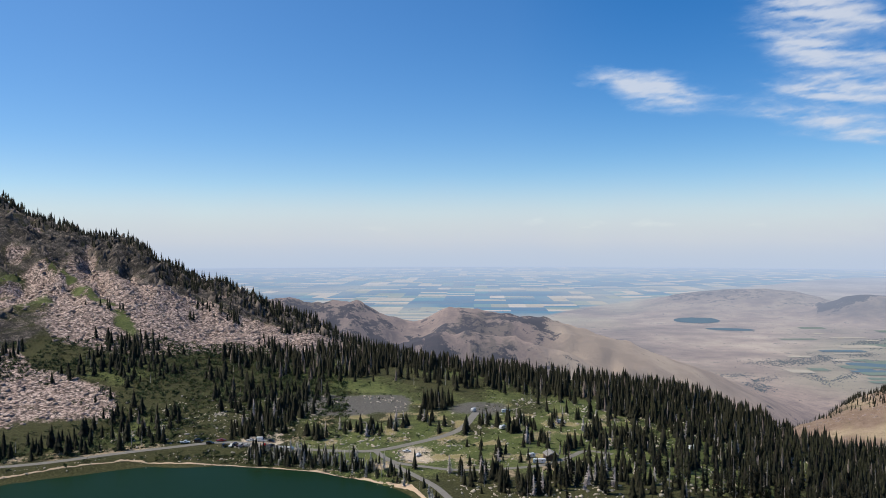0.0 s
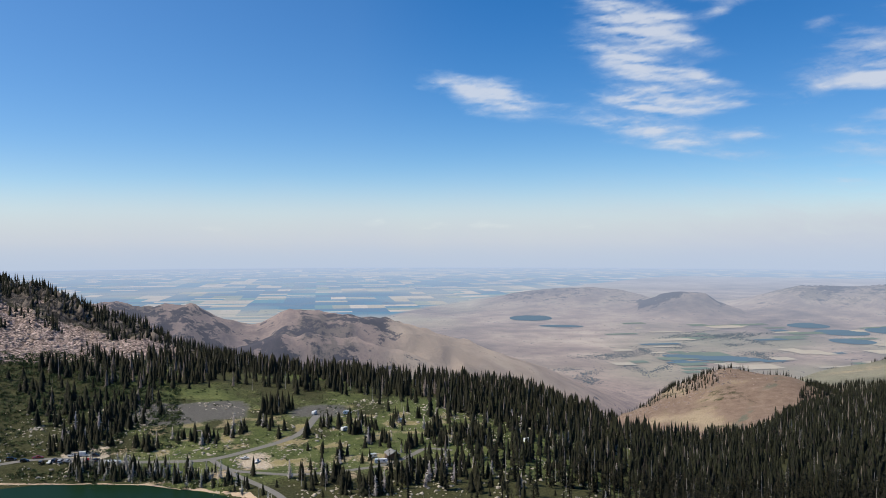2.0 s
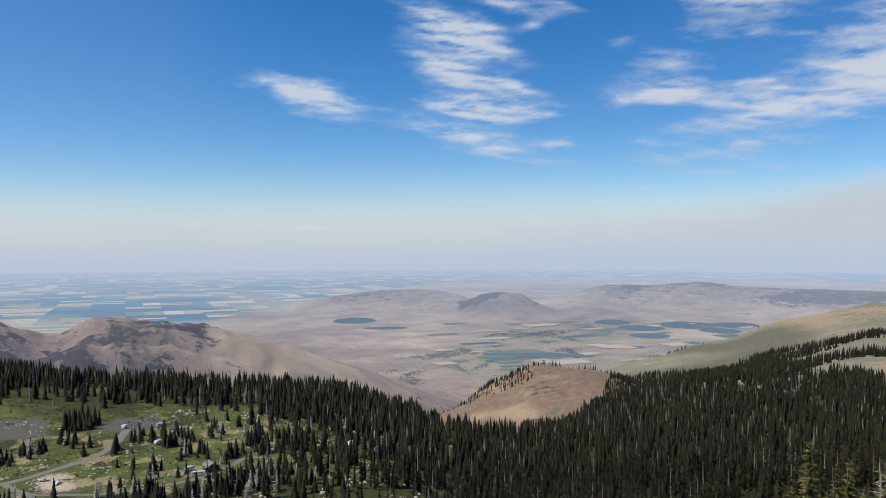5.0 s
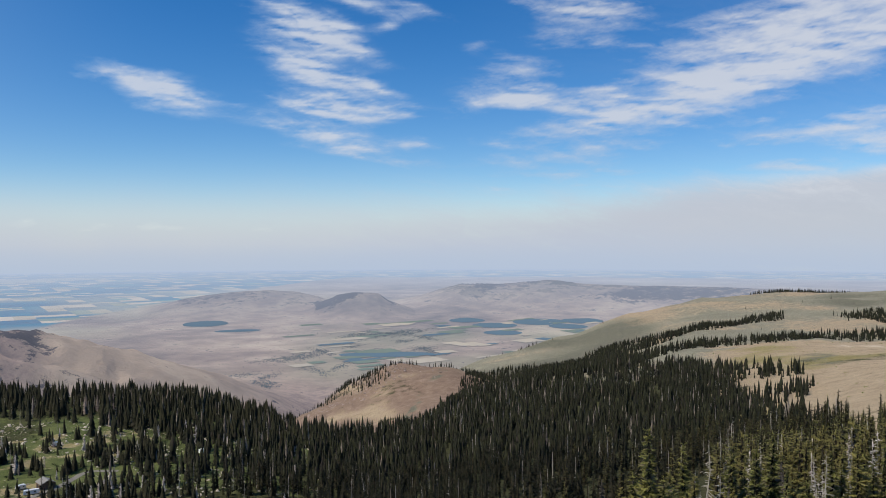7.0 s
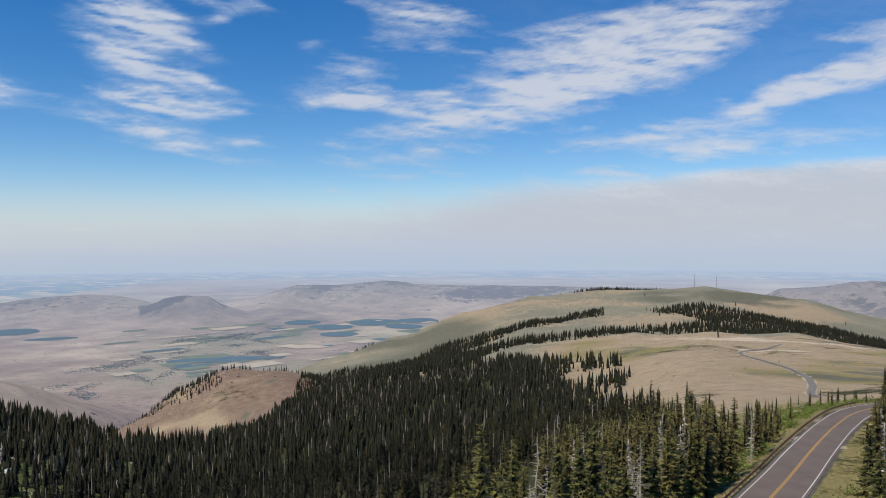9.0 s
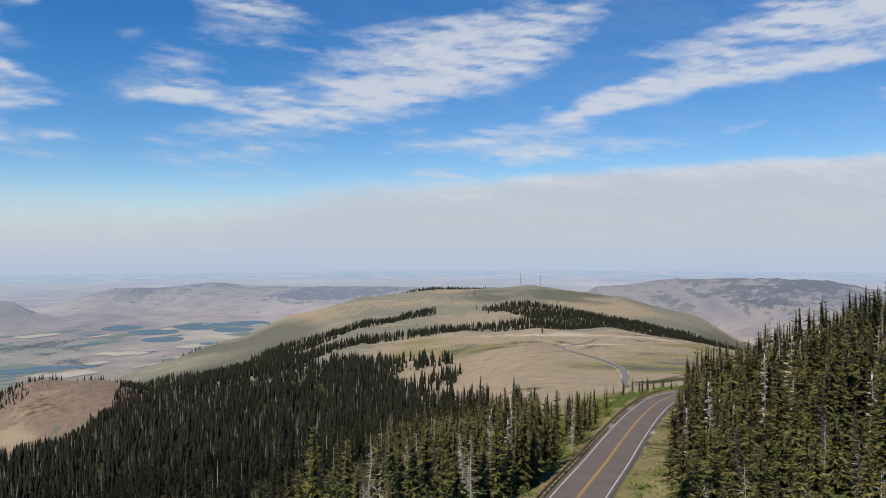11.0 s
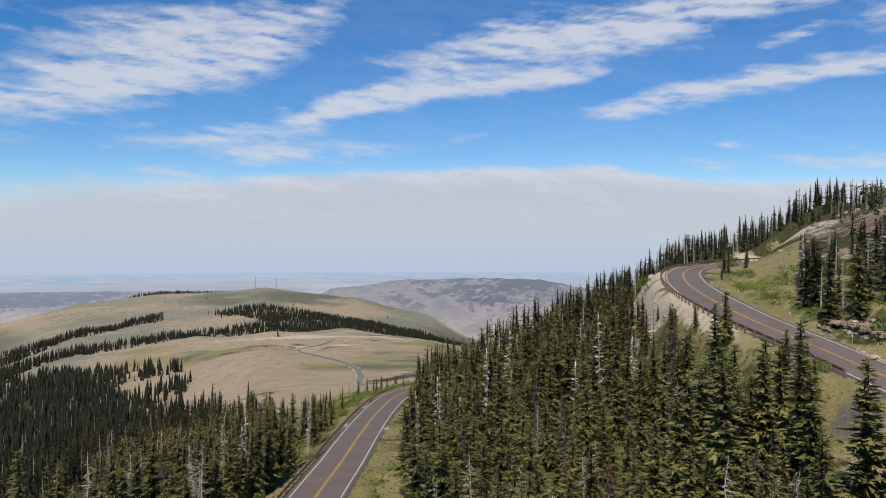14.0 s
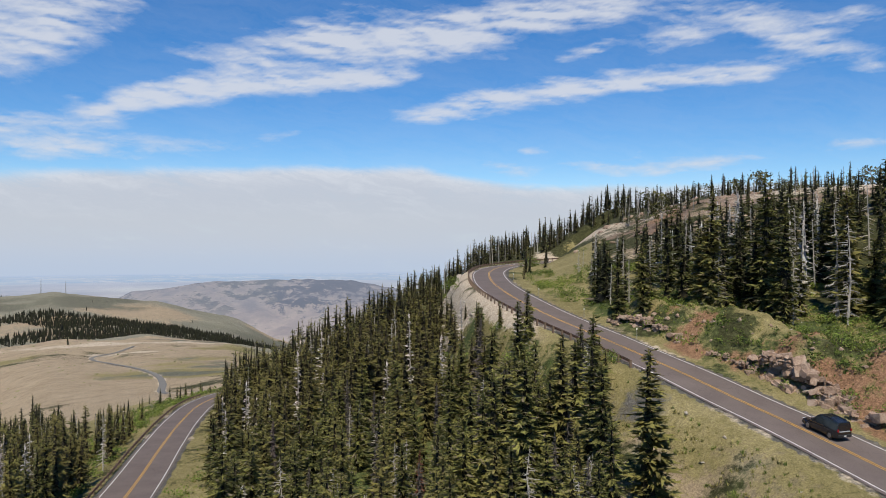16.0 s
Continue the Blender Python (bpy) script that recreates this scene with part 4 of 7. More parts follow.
CLOUDS_TOP_BAND = [(82, 14.58, 3.29, 1.07, 0.15, 1), (86.6, 14.97, 4.53, 1.15, 0.1, 1), (91.9, 15.44, 4.47, 1.06, 0.12, 1), (96.7, 16.05, 4.34, 0.81, 0.15, 1), (101.3, 16.21, 4.54, 0.63, 0.1, 0.95), (89.4, 13.77, 3.69, 0.37, 0.02, 0.7), (102.5, 13.93, 1.87, 0.47, 0.2, 0.7), (106.8, 14.03, 1.24, 0.53, 0.2, 0.7), (108.9, 14.53, 1.37, 0.53, -0.2, 0.7), (100.2, 13.34, 1.15, 0.24, 0.3, 0.4), (95.9, 13.45, 0.56, 0.2, 0, 0.4)]
CLOUDS_FAR_EAST = [(111.2, 15.8, 2.93, 0.7, -0.1, 0.9), (114.4, 14.23, 2.8, 0.76, -0.4, 0.9), (117.5, 12.85, 2, 0.67, -0.2, 0.9), (118.8, 14.61, 1.96, 0.44, 0.05, 0.8), (120.4, 11.66, 0.79, 0.51, 0, 0.6), (119.4, 6.62, 1.93, 0.33, 0.05, 0.7)]
CLOUDS_LOW_EAST = [(98.1, 6.91, 1.01, 0.24, 0, 0.6), (105, 6.43, 0.91, 0.19, 0.2, 0.4), (103.2, 5.73, 3.34, 0.35, 0.02, 0.7), (109.6, 5.85, 3.05, 0.37, 0.08, 0.8), (95.9, 5.52, 1.59, 0.49, -0.2, 0.6)]
CLOUDS_PUFFS = [(6.6, 1.64, 0.41, 0.16, 0, 0.75), (6, 1.44, 0.9, 0.16, 0, 0.5), (10.6, 1.22, 0.64, 0.16, 0, 0.65), (14.5, 1.43, 0.35, 0.2, 0, 0.9), (15.3, 1.23, 1.46, 0.16, 0, 0.6), (21.6, 1.09, 0.43, 0.15, 0, 0.5), (-4.9, 0.85, 1.23, 0.16, 0, 0.4)]
CLOUDS = CLOUDS_WEST + CLOUDS_COLUMN + CLOUDS_COLUMN_VEIL + CLOUDS_COLUMN_FOOT + CLOUDS_MIDDLE + CLOUDS_FAN + CLOUDS_FAN_FOOT + CLOUDS_ROLL + CLOUDS_EAST + CLOUDS_SECOND_ROLL + CLOUDS_TOP_BAND + CLOUDS_FAR_EAST + CLOUDS_LOW_EAST + CLOUDS_PUFFS
ca, ce = np.concatenate([np.arange(-180, -32, 6.0), np.arange(-32, 124, 0.38), np.arange(124, 181, 6.0)]), np.concatenate([np.arange(-4, 0, 0.5), np.arange(0, 19.6, 0.14), np.arange(20, 34, 2.0)])
CA, CE = np.meshgrid(ca, ce)
cr = 4930.0
me = grid_mesh("backdrop_clouds", cr * np.sin(CA * DEG) * np.cos(CE * DEG), cr * np.cos(CA * DEG) * np.cos(CE * DEG), EYE[2] + cr * np.sin(CE * DEG), [cloud_material()])
WA = CA + 1.5 * fbm(CA, CE * 1.5, 0.5, 4) + 0.8 * fbm(CA + 30, CE * 3, 0.9, 3)
WE = CE + 0.8 * fbm(CA + 70, CE * 3, 0.35, 4)
clear = np.ones_like(CA)
for a0, e0, sa, se, sl, wt in CLOUDS:
    d = ((WA - a0) / sa) ** 2 + ((WE - e0 - sl * (WA - a0)) / se) ** 2
    clear *= 1 - 0.74 * wt * np.exp(-d * 0.52)
strands = fbm(CA * 0.5 - CE * 0.4, CE * 3.2 + CA * 0.35, 0.9, 5, 0.6)
cover = (1 - clear) * (1 + 2.1 * strands)
bank = np.interp(CA, [-60, 20, 33, 41.2, 45.8, 48.9, 52.5, 59, 64, 71, 76.5, 82.5, 87.5, 90, 92.5, 97, 102, 140], [2.6, 2.6, 2.7, 2.8, 3.2, 3.7, 4.2, 4.4, 4.9, 5.3, 5.5, 5.7, 5.7, 5.6, 5.0, 4.4, 4.2, 4.2]) + 0.55 * fbm(CA, CE * 0.8, 0.3, 5)
soft_ = np.interp(CA, [-60, 20, 45, 56, 66, 140], [2.0, 2.0, 1.0, 0.5, 0.22, 0.2])
haze = 0.95 / (1 + np.exp(np.clip((CE - bank) / soft_, -30, 30)))
# western haze added to stand in for the sky's sunward brightening
haze = np.maximum(haze, np.interp(CA, [-60, -25, 5, 22], [0.36, 0.33, 0.22, 0.0]))
float_attr(me, "cover", cover)
float_attr(me, "warm", np.interp(CA, [15, 60], [0, 1]))
float_attr(me, "haze", haze)
float_attr(me, "brim", np.exp(-(np.clip(bank - CE + 0.3, 0, 9) / 1.3) ** 2) * np.interp(CA, [48, 66], [0, 0.85]) * np.clip((CE - 1) / 2, 0, 1))
float_attr(me, "veil", np.interp(CA, [35, 75, 140], [0, 0.10, 0.10]))
uvl = me.uv_layers.new(name="deg")
vi = np.empty(len(me.loops), np.int32)
me.loops.foreach_get("vertex_index", vi)
uvl.data.foreach_set("uv", np.stack([CA.ravel()[vi], CE.ravel()[vi]], -1).astype(np.float32).ravel())
tagged(new("backdrop_clouds", me), "thin white cirrus streaks over a pale haze band", "clouds", kind="structure")

# ---- trees ----
def add_mesh(name, verts, faces, mats, mat_index=None, smooth=False):
    me = bpy.data.meshes.new(name)
    me.from_pydata(verts, [], faces)
    for m in mats:
        me.materials.append(m)
    if mat_index is not None:
        me.polygons.foreach_set("material_index", mat_index)
    if smooth:
        me.polygons.foreach_set("use_smooth", np.ones(len(me.polygons), bool))
    me.update()
    return me


def far_fir(rng, tiers, sides, slim=1.0):
    """A small fir as ragged skirts; height 1. Returns vertices and triangles."""
    v, f = [], []
    w = rng.uniform(0.09, 0.14) * slim
    for k in range(tiers):
        z0 = 0.06 + 0.86 * (k / tiers) ** 1.0
        z1 = min(1.0, z0 + 1.75 / tiers * (1.0 if k < tiers - 1 else 1.3))
        rad = w * (1 - (k / tiers) ** 1.15 * 0.93) * rng.uniform(0.8, 1.15)
        top = len(v)
        v.append((rng.uniform(-.008, .008), rng.uniform(-.008, .008), z1))
        off = rng.uniform(0, 6.28)
        n = sides
        for s in range(n):
            an = off + 6.283 * s / n
            rr = rad * (rng.uniform(0.95, 1.25) if s % 2 == 0 else rng.uniform(0.4, 0.65))
            v.append((rr * math.cos(an), rr * math.sin(an), z0 + (-0.02 if s % 2 == 0 else 0.03) + rng.uniform(-.015, .015)))
        for s in range(n):
            f.append((top, top + 1 + s, top + 1 + (s + 1) % n))
    return np.array(v), np.array(f)


def boughs(rng, h, girth, step, per, fingers, bare=0.05):
    """Tiers of flat drooping boughs, each a fan of needle sprays, with gaps between the tiers. Vertices and triangles."""
    v, f = [], []
    z, lean_to, gap = bare * h, rng.uniform(0, 6.283), rng.uniform(0, 6.283)
    while z < h * 0.985:
        t = z / h
        full = girth * h * ((1 - t) ** 0.52 * 0.92 + 0.085) * (0.7 + 0.3 * min(1, t / 0.12)) * rng.uniform(0.75, 1.18)
        n = max(3, int(per * (1 - 0.45 * t) + rng.uniform(0, 1)))
        off = rng.uniform(0, 6.283)
        for k in range(n):
            an = off + 6.283 * (k + rng.uniform(-0.3, 0.3)) / n
            ln = full * rng.uniform(0.62, 1.2) * (1 + 0.2 * math.cos(an - lean_to)) * (0.5 if math.cos(an - gap + 5 * t) > 0.9 else 1.0)
            droop = ln * (0.45 * t - 0.42 + rng.uniform(-0.32, 0.32))
            zz = z + rng.uniform(-0.6, 0.6) * step
            c, s = math.cos(an), math.sin(an)
            for j in range(fingers):
                side = 0 if j == 0 else (1 if j % 2 else -1)
                u = 0.30 if j == 0 else 0.12 + 0.62 * ((j + 1) // 2 - 0.5 + rng.uniform(-0.3, 0.3)) / max(1, fingers // 2)
                turn = side * rng.uniform(0.45, 0.9)
                l1 = ln * (0.62 if j == 0 else 0.55 * (1.05 - u)) * rng.uniform(0.8, 1.2)
                w = l1 * (0.19 if j == 0 else rng.uniform(0.18, 0.27)) * (1.0 if fingers > 5 else 1.35)
                d, dz = ln * u, droop * u
                tip = droop * (0.55 if j == 0 else 0.3) + 0.5 * l1 * rng.uniform(-0.7, 0.9)
                ct, st = math.cos(turn), math.sin(turn)
                roll_ = rng.uniform(-0.9, 0.9) * w
                b = len(v)
                for q, e, up in ((-0.1 * l1, w, roll_ - 0.1 * w), (-0.1 * l1, -w, -roll_ - 0.1 * w), (l1, 0.0, tip)):
                    x_, y_ = d + q * ct - e * st, q * st + e * ct
                    v.append((c * x_ - s * y_, s * x_ + c * y_, zz + dz + up))
                f.append((b, b + 1, b + 2))
        z += step * rng.uniform(0.75, 1.2) * (1 - 0.5 * t)
    b, q = len(v), 0.012 * h
    v += [(q, 0, h * 0.93), (-q * 0.5, q * 0.87, h * 0.93), (-q * 0.5, -q * 0.87, h * 0.93), (0, 0, h * 1.005)]
    f += [(b, b + 1, b + 3), (b + 1, b + 2, b + 3), (b + 2, b, b + 3)]
    return np.array(v), np.array(f)


def stick(p0, p1, r0, r1, n=5):
    """A tapered stick between two points: vertices and triangles."""
    p0, p1 = Vector(p0), Vector(p1)
    m = (p1 - p0).to_track_quat("Z", "Y").to_matrix()
    v, f = [], []
    for p, r in ((p0, r0), (p1, r1)):
        for k in range(n):
            v.append(tuple(p + m @ Vector((r * math.cos(6.283 * k / n), r * math.sin(6.283 * k / n), 0))))
    for k in range(n):
        a, b = k, (k + 1) % n
        f += [(a, b, b + n), (a, b + n, a + n)]
    return np.array(v), np.array(f)


def merged(parts):
    vs, fs, base = [], [], 0
    for v, f in parts:
        vs.append(v)
        fs.append(np.asarray(f) + base)
        base += len(v)
    return np.vstack(vs), np.vstack(fs)


def trunk_parts(rng, h, r, n=7, segs=4, wob=0.012):
    pts = [Vector((rng.uniform(-wob, wob) * h * (k > 0), rng.uniform(-wob, wob) * h * (k > 0), -0.4 + (h + 0.4) * k / segs)) for k in range(segs + 1)]
    return [stick(pts[k], pts[k + 1], r * (1 - 0.93 * k / segs), r * (1 - 0.93 * (k + 1) / segs), n) for k in range(segs)], pts


def bare_limbs(rng, h, reach, count, thick, lo=0.2, n=3, twigs=0):
    out = []
    for k in range(count):
        t = lo + (0.97 - lo) * (k + rng.uniform(0, 1)) / count
        an = rng.uniform(0, 6.283)
        ln = reach * h * (1.05 - t) ** 0.7 * rng.uniform(0.4, 1.15)
        p0 = Vector((0, 0, t * h))
        p1 = p0 + Vector((math.cos(an) * ln, math.sin(an) * ln, ln * rng.uniform(-0.55, 0.15)))
        out.append(stick(p0, p1, thick, thick * 0.35, n))
        for _ in range(twigs):
            u = rng.uniform(0.35, 0.9)
            q = p0.lerp(p1, u)
            a2 = an + rng.choice([-1, 1]) * rng.uniform(0.4, 1.1)
            l2 = ln * rng.uniform(0.2, 0.45)
            out.append(stick(q, q + Vector((math.cos(a2) * l2, math.sin(a2) * l2, -l2 * rng.uniform(0.1, 0.6))), thick * 0.5, thick * 0.2, n))
    return out


def join_forest(name, places, kinds, mats, label, seed):
    """Many small trees in one mesh: places are x, y, z, height, girth."""
    rng = np.random.RandomState(seed)
    vs, fs, mi, base = [], [], [], 0
    which = rng.randint(0, len(kinds), len(places))
    for k, (kv, kf, km) in enumerate(kinds):
        p = places[which == k]
        if not len(p):
            continue
        an = rng.uniform(0, 6.283, len(p))
        c, s = np.cos(an)[:, None], np.sin(an)[:, None]
        x = (kv[None, :, 0] * c - kv[None, :, 1] * s) * (p[:, 3] * p[:, 4])[:, None] + p[:, 0:1]
        y = (kv[None, :, 0] * s + kv[None, :, 1] * c) * (p[:, 3] * p[:, 4])[:, None] + p[:, 1:2]
        lean = rng.normal(0, 0.02, (len(p), 2))
        h = kv[None, :, 2] * p[:, 3:4]
        x, y = x + h * lean[:, :1], y + h * lean[:, 1:]
        vs.append(np.stack([x, y, h + p[:, 2:3]], -1).reshape(-1, 3))
        off = base + np.arange(len(p))[:, None, None] * len(kv)
        fs.append((kf[None] + off).reshape(-1, 3))
        mi.append(np.tile(km, len(p)))
        base += len(p) * len(kv)
    v, f, mi = np.vstack(vs), np.vstack(fs), np.concatenate(mi)
    me = bpy.data.meshes.new(name)
    me.vertices.add(len(v))
    me.vertices.foreach_set("co", v.ravel())
    me.loops.add(f.size)
    me.loops.foreach_set("vertex_index", f.ravel())
    me.polygons.add(len(f))
    me.polygons.foreach_set("loop_start", np.arange(0, f.size, 3))
    for m in mats:
        me.materials.append(m)
    me.polygons.foreach_set("material_index", mi.astype(np.int32))
    me.update(calc_edges=True)
    return tagged(new(name, me), label, "forest", kind="stuff")


def kind_of(*pieces):
    """A tree for join_forest from (vertices, faces, material) pieces."""
    v, f = merged([p[:2] for p in pieces])
    return v, f, np.concatenate([np.full(len(p[1]), p[2]) for p in pieces])


def sow(rng, a0, a1, r0, r1, spacing, keep=None):
    """Random places, about one in spacing squared metres."""
    n = int((a1 - a0) * DEG * (r1 * r1 - r0 * r0) / 2 / spacing ** 2)
    a = rng.uniform(a0, a1, n)
    r = np.sqrt(rng.uniform(r0 * r0, r1 * r1, n))
    p = np.column_stack([r * np.sin(a * DEG), r * np.cos(a * DEG)])
    ok = np.ones(n, bool) if keep is None else rng.rand(n) < keep(a, r, p[:, 0], p[:, 1])
    p = p[ok]
    for line, flat, reach in ROADS:
        d = np.sqrt(((p[:, None] - line[None, :, :2]) ** 2).sum(-1)).min(1)
        p = p[d > flat + 2.0]
    return p


def grown(rng, p, h0, h1, broad=1.0):
    """Adds ground height, tree height and girth."""
    z = height(p[:, 0], p[:, 1])
    h = rng.uniform(h0, h1, len(p)) * rng.choice([0.55, 0.8, 1.0, 1.0, 1.1], len(p))
    return np.column_stack([p, z - 0.2, h, rng.uniform(0.8, 1.25, len(p)) * broad])


rng = np.random.RandomState(3)
edge_far = lambda a: np.interp(a, [16, 21, 24, 28, 31, 33, 37, 41, 46, 50, 53.5, 55, 56.7, 58.9, 61, 64, 66.7, 76], [520, 505, 490, 560, 565, 640, 800, 860, 880, 800, 700, 560, 410, 375, 350, 265, 185, 150])


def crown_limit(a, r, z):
    """Fir heights round the lower road, capped to fit the camera's view of the open plateau."""
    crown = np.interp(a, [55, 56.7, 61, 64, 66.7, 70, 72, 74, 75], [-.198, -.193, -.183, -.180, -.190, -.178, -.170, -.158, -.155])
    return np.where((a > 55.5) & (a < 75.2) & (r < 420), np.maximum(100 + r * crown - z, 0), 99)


def basin_keep(a, r, x, y):
    k = (r < edge_far(a)) * 1.0
    glade = fbm(x, y, 0.018, 3)
    soft_side = np.clip((a - 9) / 13, 0, 1) ** 1.3
    open_ = np.where(glade > 0.14 - 0.1 * (1 - soft_side), 0.12, 1.0)
    lower = np.where((r < 270) & (a < 40), 0.75, 1.0) * np.where((r < 238) & (a > 52), 0, 1)
    strip_r = np.interp(a, [43.5, 48.5, 51.5], [690, 785, 800])
    bare = zone(a, r - strip_r, 43.8, 51.5, -20, 22, 0.8, 8) + zone(a, r, 55.8, 61, 538, 588, 0.5, 8)
    return k * open_ * (0.12 + 0.88 * soft_side) * lower * (1 - 0.95 * np.clip(bare, 0, 1))


def rim_keep(a, r, x, y):
    g = fbm(x, y, 0.034, 3)
    rim = np.interp(a, [-16, -8, 0, 9, 17, 22], [520, 500, 488, 470, 440, 400])
    wood = np.clip((r - rim) / 25, 0, 1) * np.where((g > 0.10) & (r < rim + 60), 0.12, 1.0)
    bare = zone(a, r, -10.8, 5.5, 418, 482, 0.8, 6)
    stray = np.clip((a - 5) / 10, 0, 1) * (0.15 + 0.5 * (g < 0.0)) + 0.035 + 0.25 * zone(a, r, -10, 4, 300, 334, 1, 5)
    far_side = np.interp(a, [-16, -10, -4, 2, 9, 17, 24], [552, 590, 650, 600, 580, 560, 520])
    return np.clip(wood + stray * (1 - bare), 0, 1) * (r < far_side) * (r > np.where(a < 0, lake_edge(a) + 9, 0))


# groves round the campground: azimuth, metres out, half widths, trees
GROVES = [(-13.3, 404, 2.0, 12, 44), (-12.2, 425, 1.6, 14, 30), (-9.2, 392, .8, 7, 12), (-7.2, 398, .6, 6, 7), (-5.4, 393, 1.0, 6, 14), (-3.3, 401, .8, 7, 11), (-1.2, 407, .5, 5, 6), (-.4, 441, 1.2, 6, 18), (.5, 391, 1.2, 4, 11), (3.2, 407, .8, 9, 14), (5, 402, 1.0, 11, 18), (4.2, 352, .5, 6, 8), (6.8, 377, 1.0, 9, 14), (9.3, 368, .9, 9, 16), (2.8, 324, 1.7, 12, 40), (6.2, 313, 2.2, 10, 40), (11, 330, 3.0, 15, 80), (12.5, 385, 2.2, 16, 50)]


def grove(rng, a, r, wide, deep, n):
    q = np.column_stack([a + wide * rng.uniform(-1, 1, n), r + deep * rng.uniform(-1, 1, n)])
    p = np.column_stack([q[:, 1] * np.sin(q[:, 0] * DEG), q[:, 1] * np.cos(q[:, 0] * DEG)])
    for line in (LAKE_ROAD, CAMP_ROAD, SHORE_ROAD):
        p = p[np.sqrt(((p[:, None] - line[None, :, :2]) ** 2).sum(-1)).min(1) > 4]
    return p


frng = np.random.RandomState(8)
far_kinds = []
for k in range(8):
    v, f = far_fir(frng, 5, 7)
    far_kinds.append((v, f, np.zeros(len(f), int)))
stout_kinds = []
for k in range(6):
    stout_kinds.append(kind_of((*far_fir(frng, 7, 10, 1.05), 0), (*far_fir(frng, 6, 9, 1.0), 0)))
snag_kind = kind_of((*stick((0, 0, -0.02), (0.01, 0, 0.9), 0.014, 0.004, 4), 1), (*merged(bare_limbs(frng, 0.9, 0.12, 9, 0.006, 0.25)), 1))
grey_kind = kind_of((*far_fir(frng, 6, 6), 2), (*stick((0, 0, 0), (0, 0, 0.98), 0.012, 0.004, 3), 1))
far_kinds = far_kinds * 4 + [snag_kind, snag_kind, grey_kind, grey_kind]
mid_kinds = []
for k in range(7):
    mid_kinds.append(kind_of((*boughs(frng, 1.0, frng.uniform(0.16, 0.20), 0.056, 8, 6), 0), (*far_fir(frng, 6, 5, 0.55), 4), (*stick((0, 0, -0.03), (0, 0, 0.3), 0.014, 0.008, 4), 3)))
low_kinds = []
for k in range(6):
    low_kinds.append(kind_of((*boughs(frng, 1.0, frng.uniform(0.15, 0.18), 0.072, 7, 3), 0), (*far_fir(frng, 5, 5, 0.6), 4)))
mid_snag = kind_of((*stick((0, 0, -0.02), (0.01, 0.01, 0.85), 0.011, 0.003, 5), 1), (*merged(bare_limbs(frng, 0.95, 0.13, 34, 0.007, 0.1)), 1))
mid_grey = kind_of((*boughs(frng, 1.0, 0.11, 0.06, 5, 4), 2), (*stick((0, 0, 0), (0, 0, 0.98), 0.013, 0.003, 4), 1))
pale_kind = kind_of((*boughs(frng, 1.0, 0.13, 0.06, 6, 4, 0.12), 2), (*far_fir(frng, 6, 8, 0.55), 2), (*stick((0, 0, 0), (0, 0, 1.0), 0.013, 0.003, 4), 1))
mid_kinds = mid_kinds * 3 + [mid_snag, mid_grey, mid_grey]
low_kinds = low_kinds * 5 + [snag_kind, snag_kind, mid_grey]
FAR_MATS, MID_MATS = [M_NEEDLE_FAR_SHADE, M_DEAD, M_BROWN], [M_NEEDLE_MID, M_DEAD, M_BROWN, M_BARK, M_CORE_SHADE]
basin = sow(rng, 6, 76, 180, 860, 4.5, basin_keep)
camp = sow(rng, -16, 24, 300, 660, 4.6, rim_keep)
camp = np.vstack([camp] + [grove(rng, *q) for q in GROVES])
dist = lambda p: np.hypot(p[:, 0], p[:, 1])
near_b, far_b = basin[dist(basin) < 340], basin[dist(basin) >= 340]
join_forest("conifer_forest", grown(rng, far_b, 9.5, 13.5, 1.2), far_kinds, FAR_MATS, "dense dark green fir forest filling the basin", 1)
az = lambda p: np.degrees(np.arctan2(p[:, 0], p[:, 1]))
# splits the trees between lighter needles and the shade-dark copy
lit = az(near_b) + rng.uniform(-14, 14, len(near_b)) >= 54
stand_ = grown(rng, near_b[lit], 10, 14)
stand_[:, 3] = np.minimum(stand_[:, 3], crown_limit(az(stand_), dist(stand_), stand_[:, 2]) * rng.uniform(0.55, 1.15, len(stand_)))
join_forest("conifer_stand", stand_[stand_[:, 3] > 3], mid_kinds, [M_NEEDLE_STAND_SHADE, M_DEAD, M_BROWN, M_BARK, M_CORE_SHADE], "dense green fir stand with grey dead trees", 11)
join_forest("conifer_hollow", grown(rng, near_b[~lit], 10, 14), low_kinds, [M_NEEDLE_HOLLOW_SHADE, M_DEAD, M_BROWN, M_BARK, M_CORE_SHADE], "dark fir stand in the hollow", 13)
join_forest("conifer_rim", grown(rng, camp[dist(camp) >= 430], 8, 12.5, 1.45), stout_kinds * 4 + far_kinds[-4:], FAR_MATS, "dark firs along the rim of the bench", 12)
join_forest("conifer_grove", grown(rng, camp[dist(camp) < 430], 5.5, 9.5, 1.65), stout_kinds * 3 + [pale_kind, pale_kind, snag_kind], [M_NEEDLE_FAR_SHADE, M_DEAD, M_GREYTWIG, M_BARK, M_CORE_SHADE], "dark firs and grey dead trees scattered round the campground", 2)


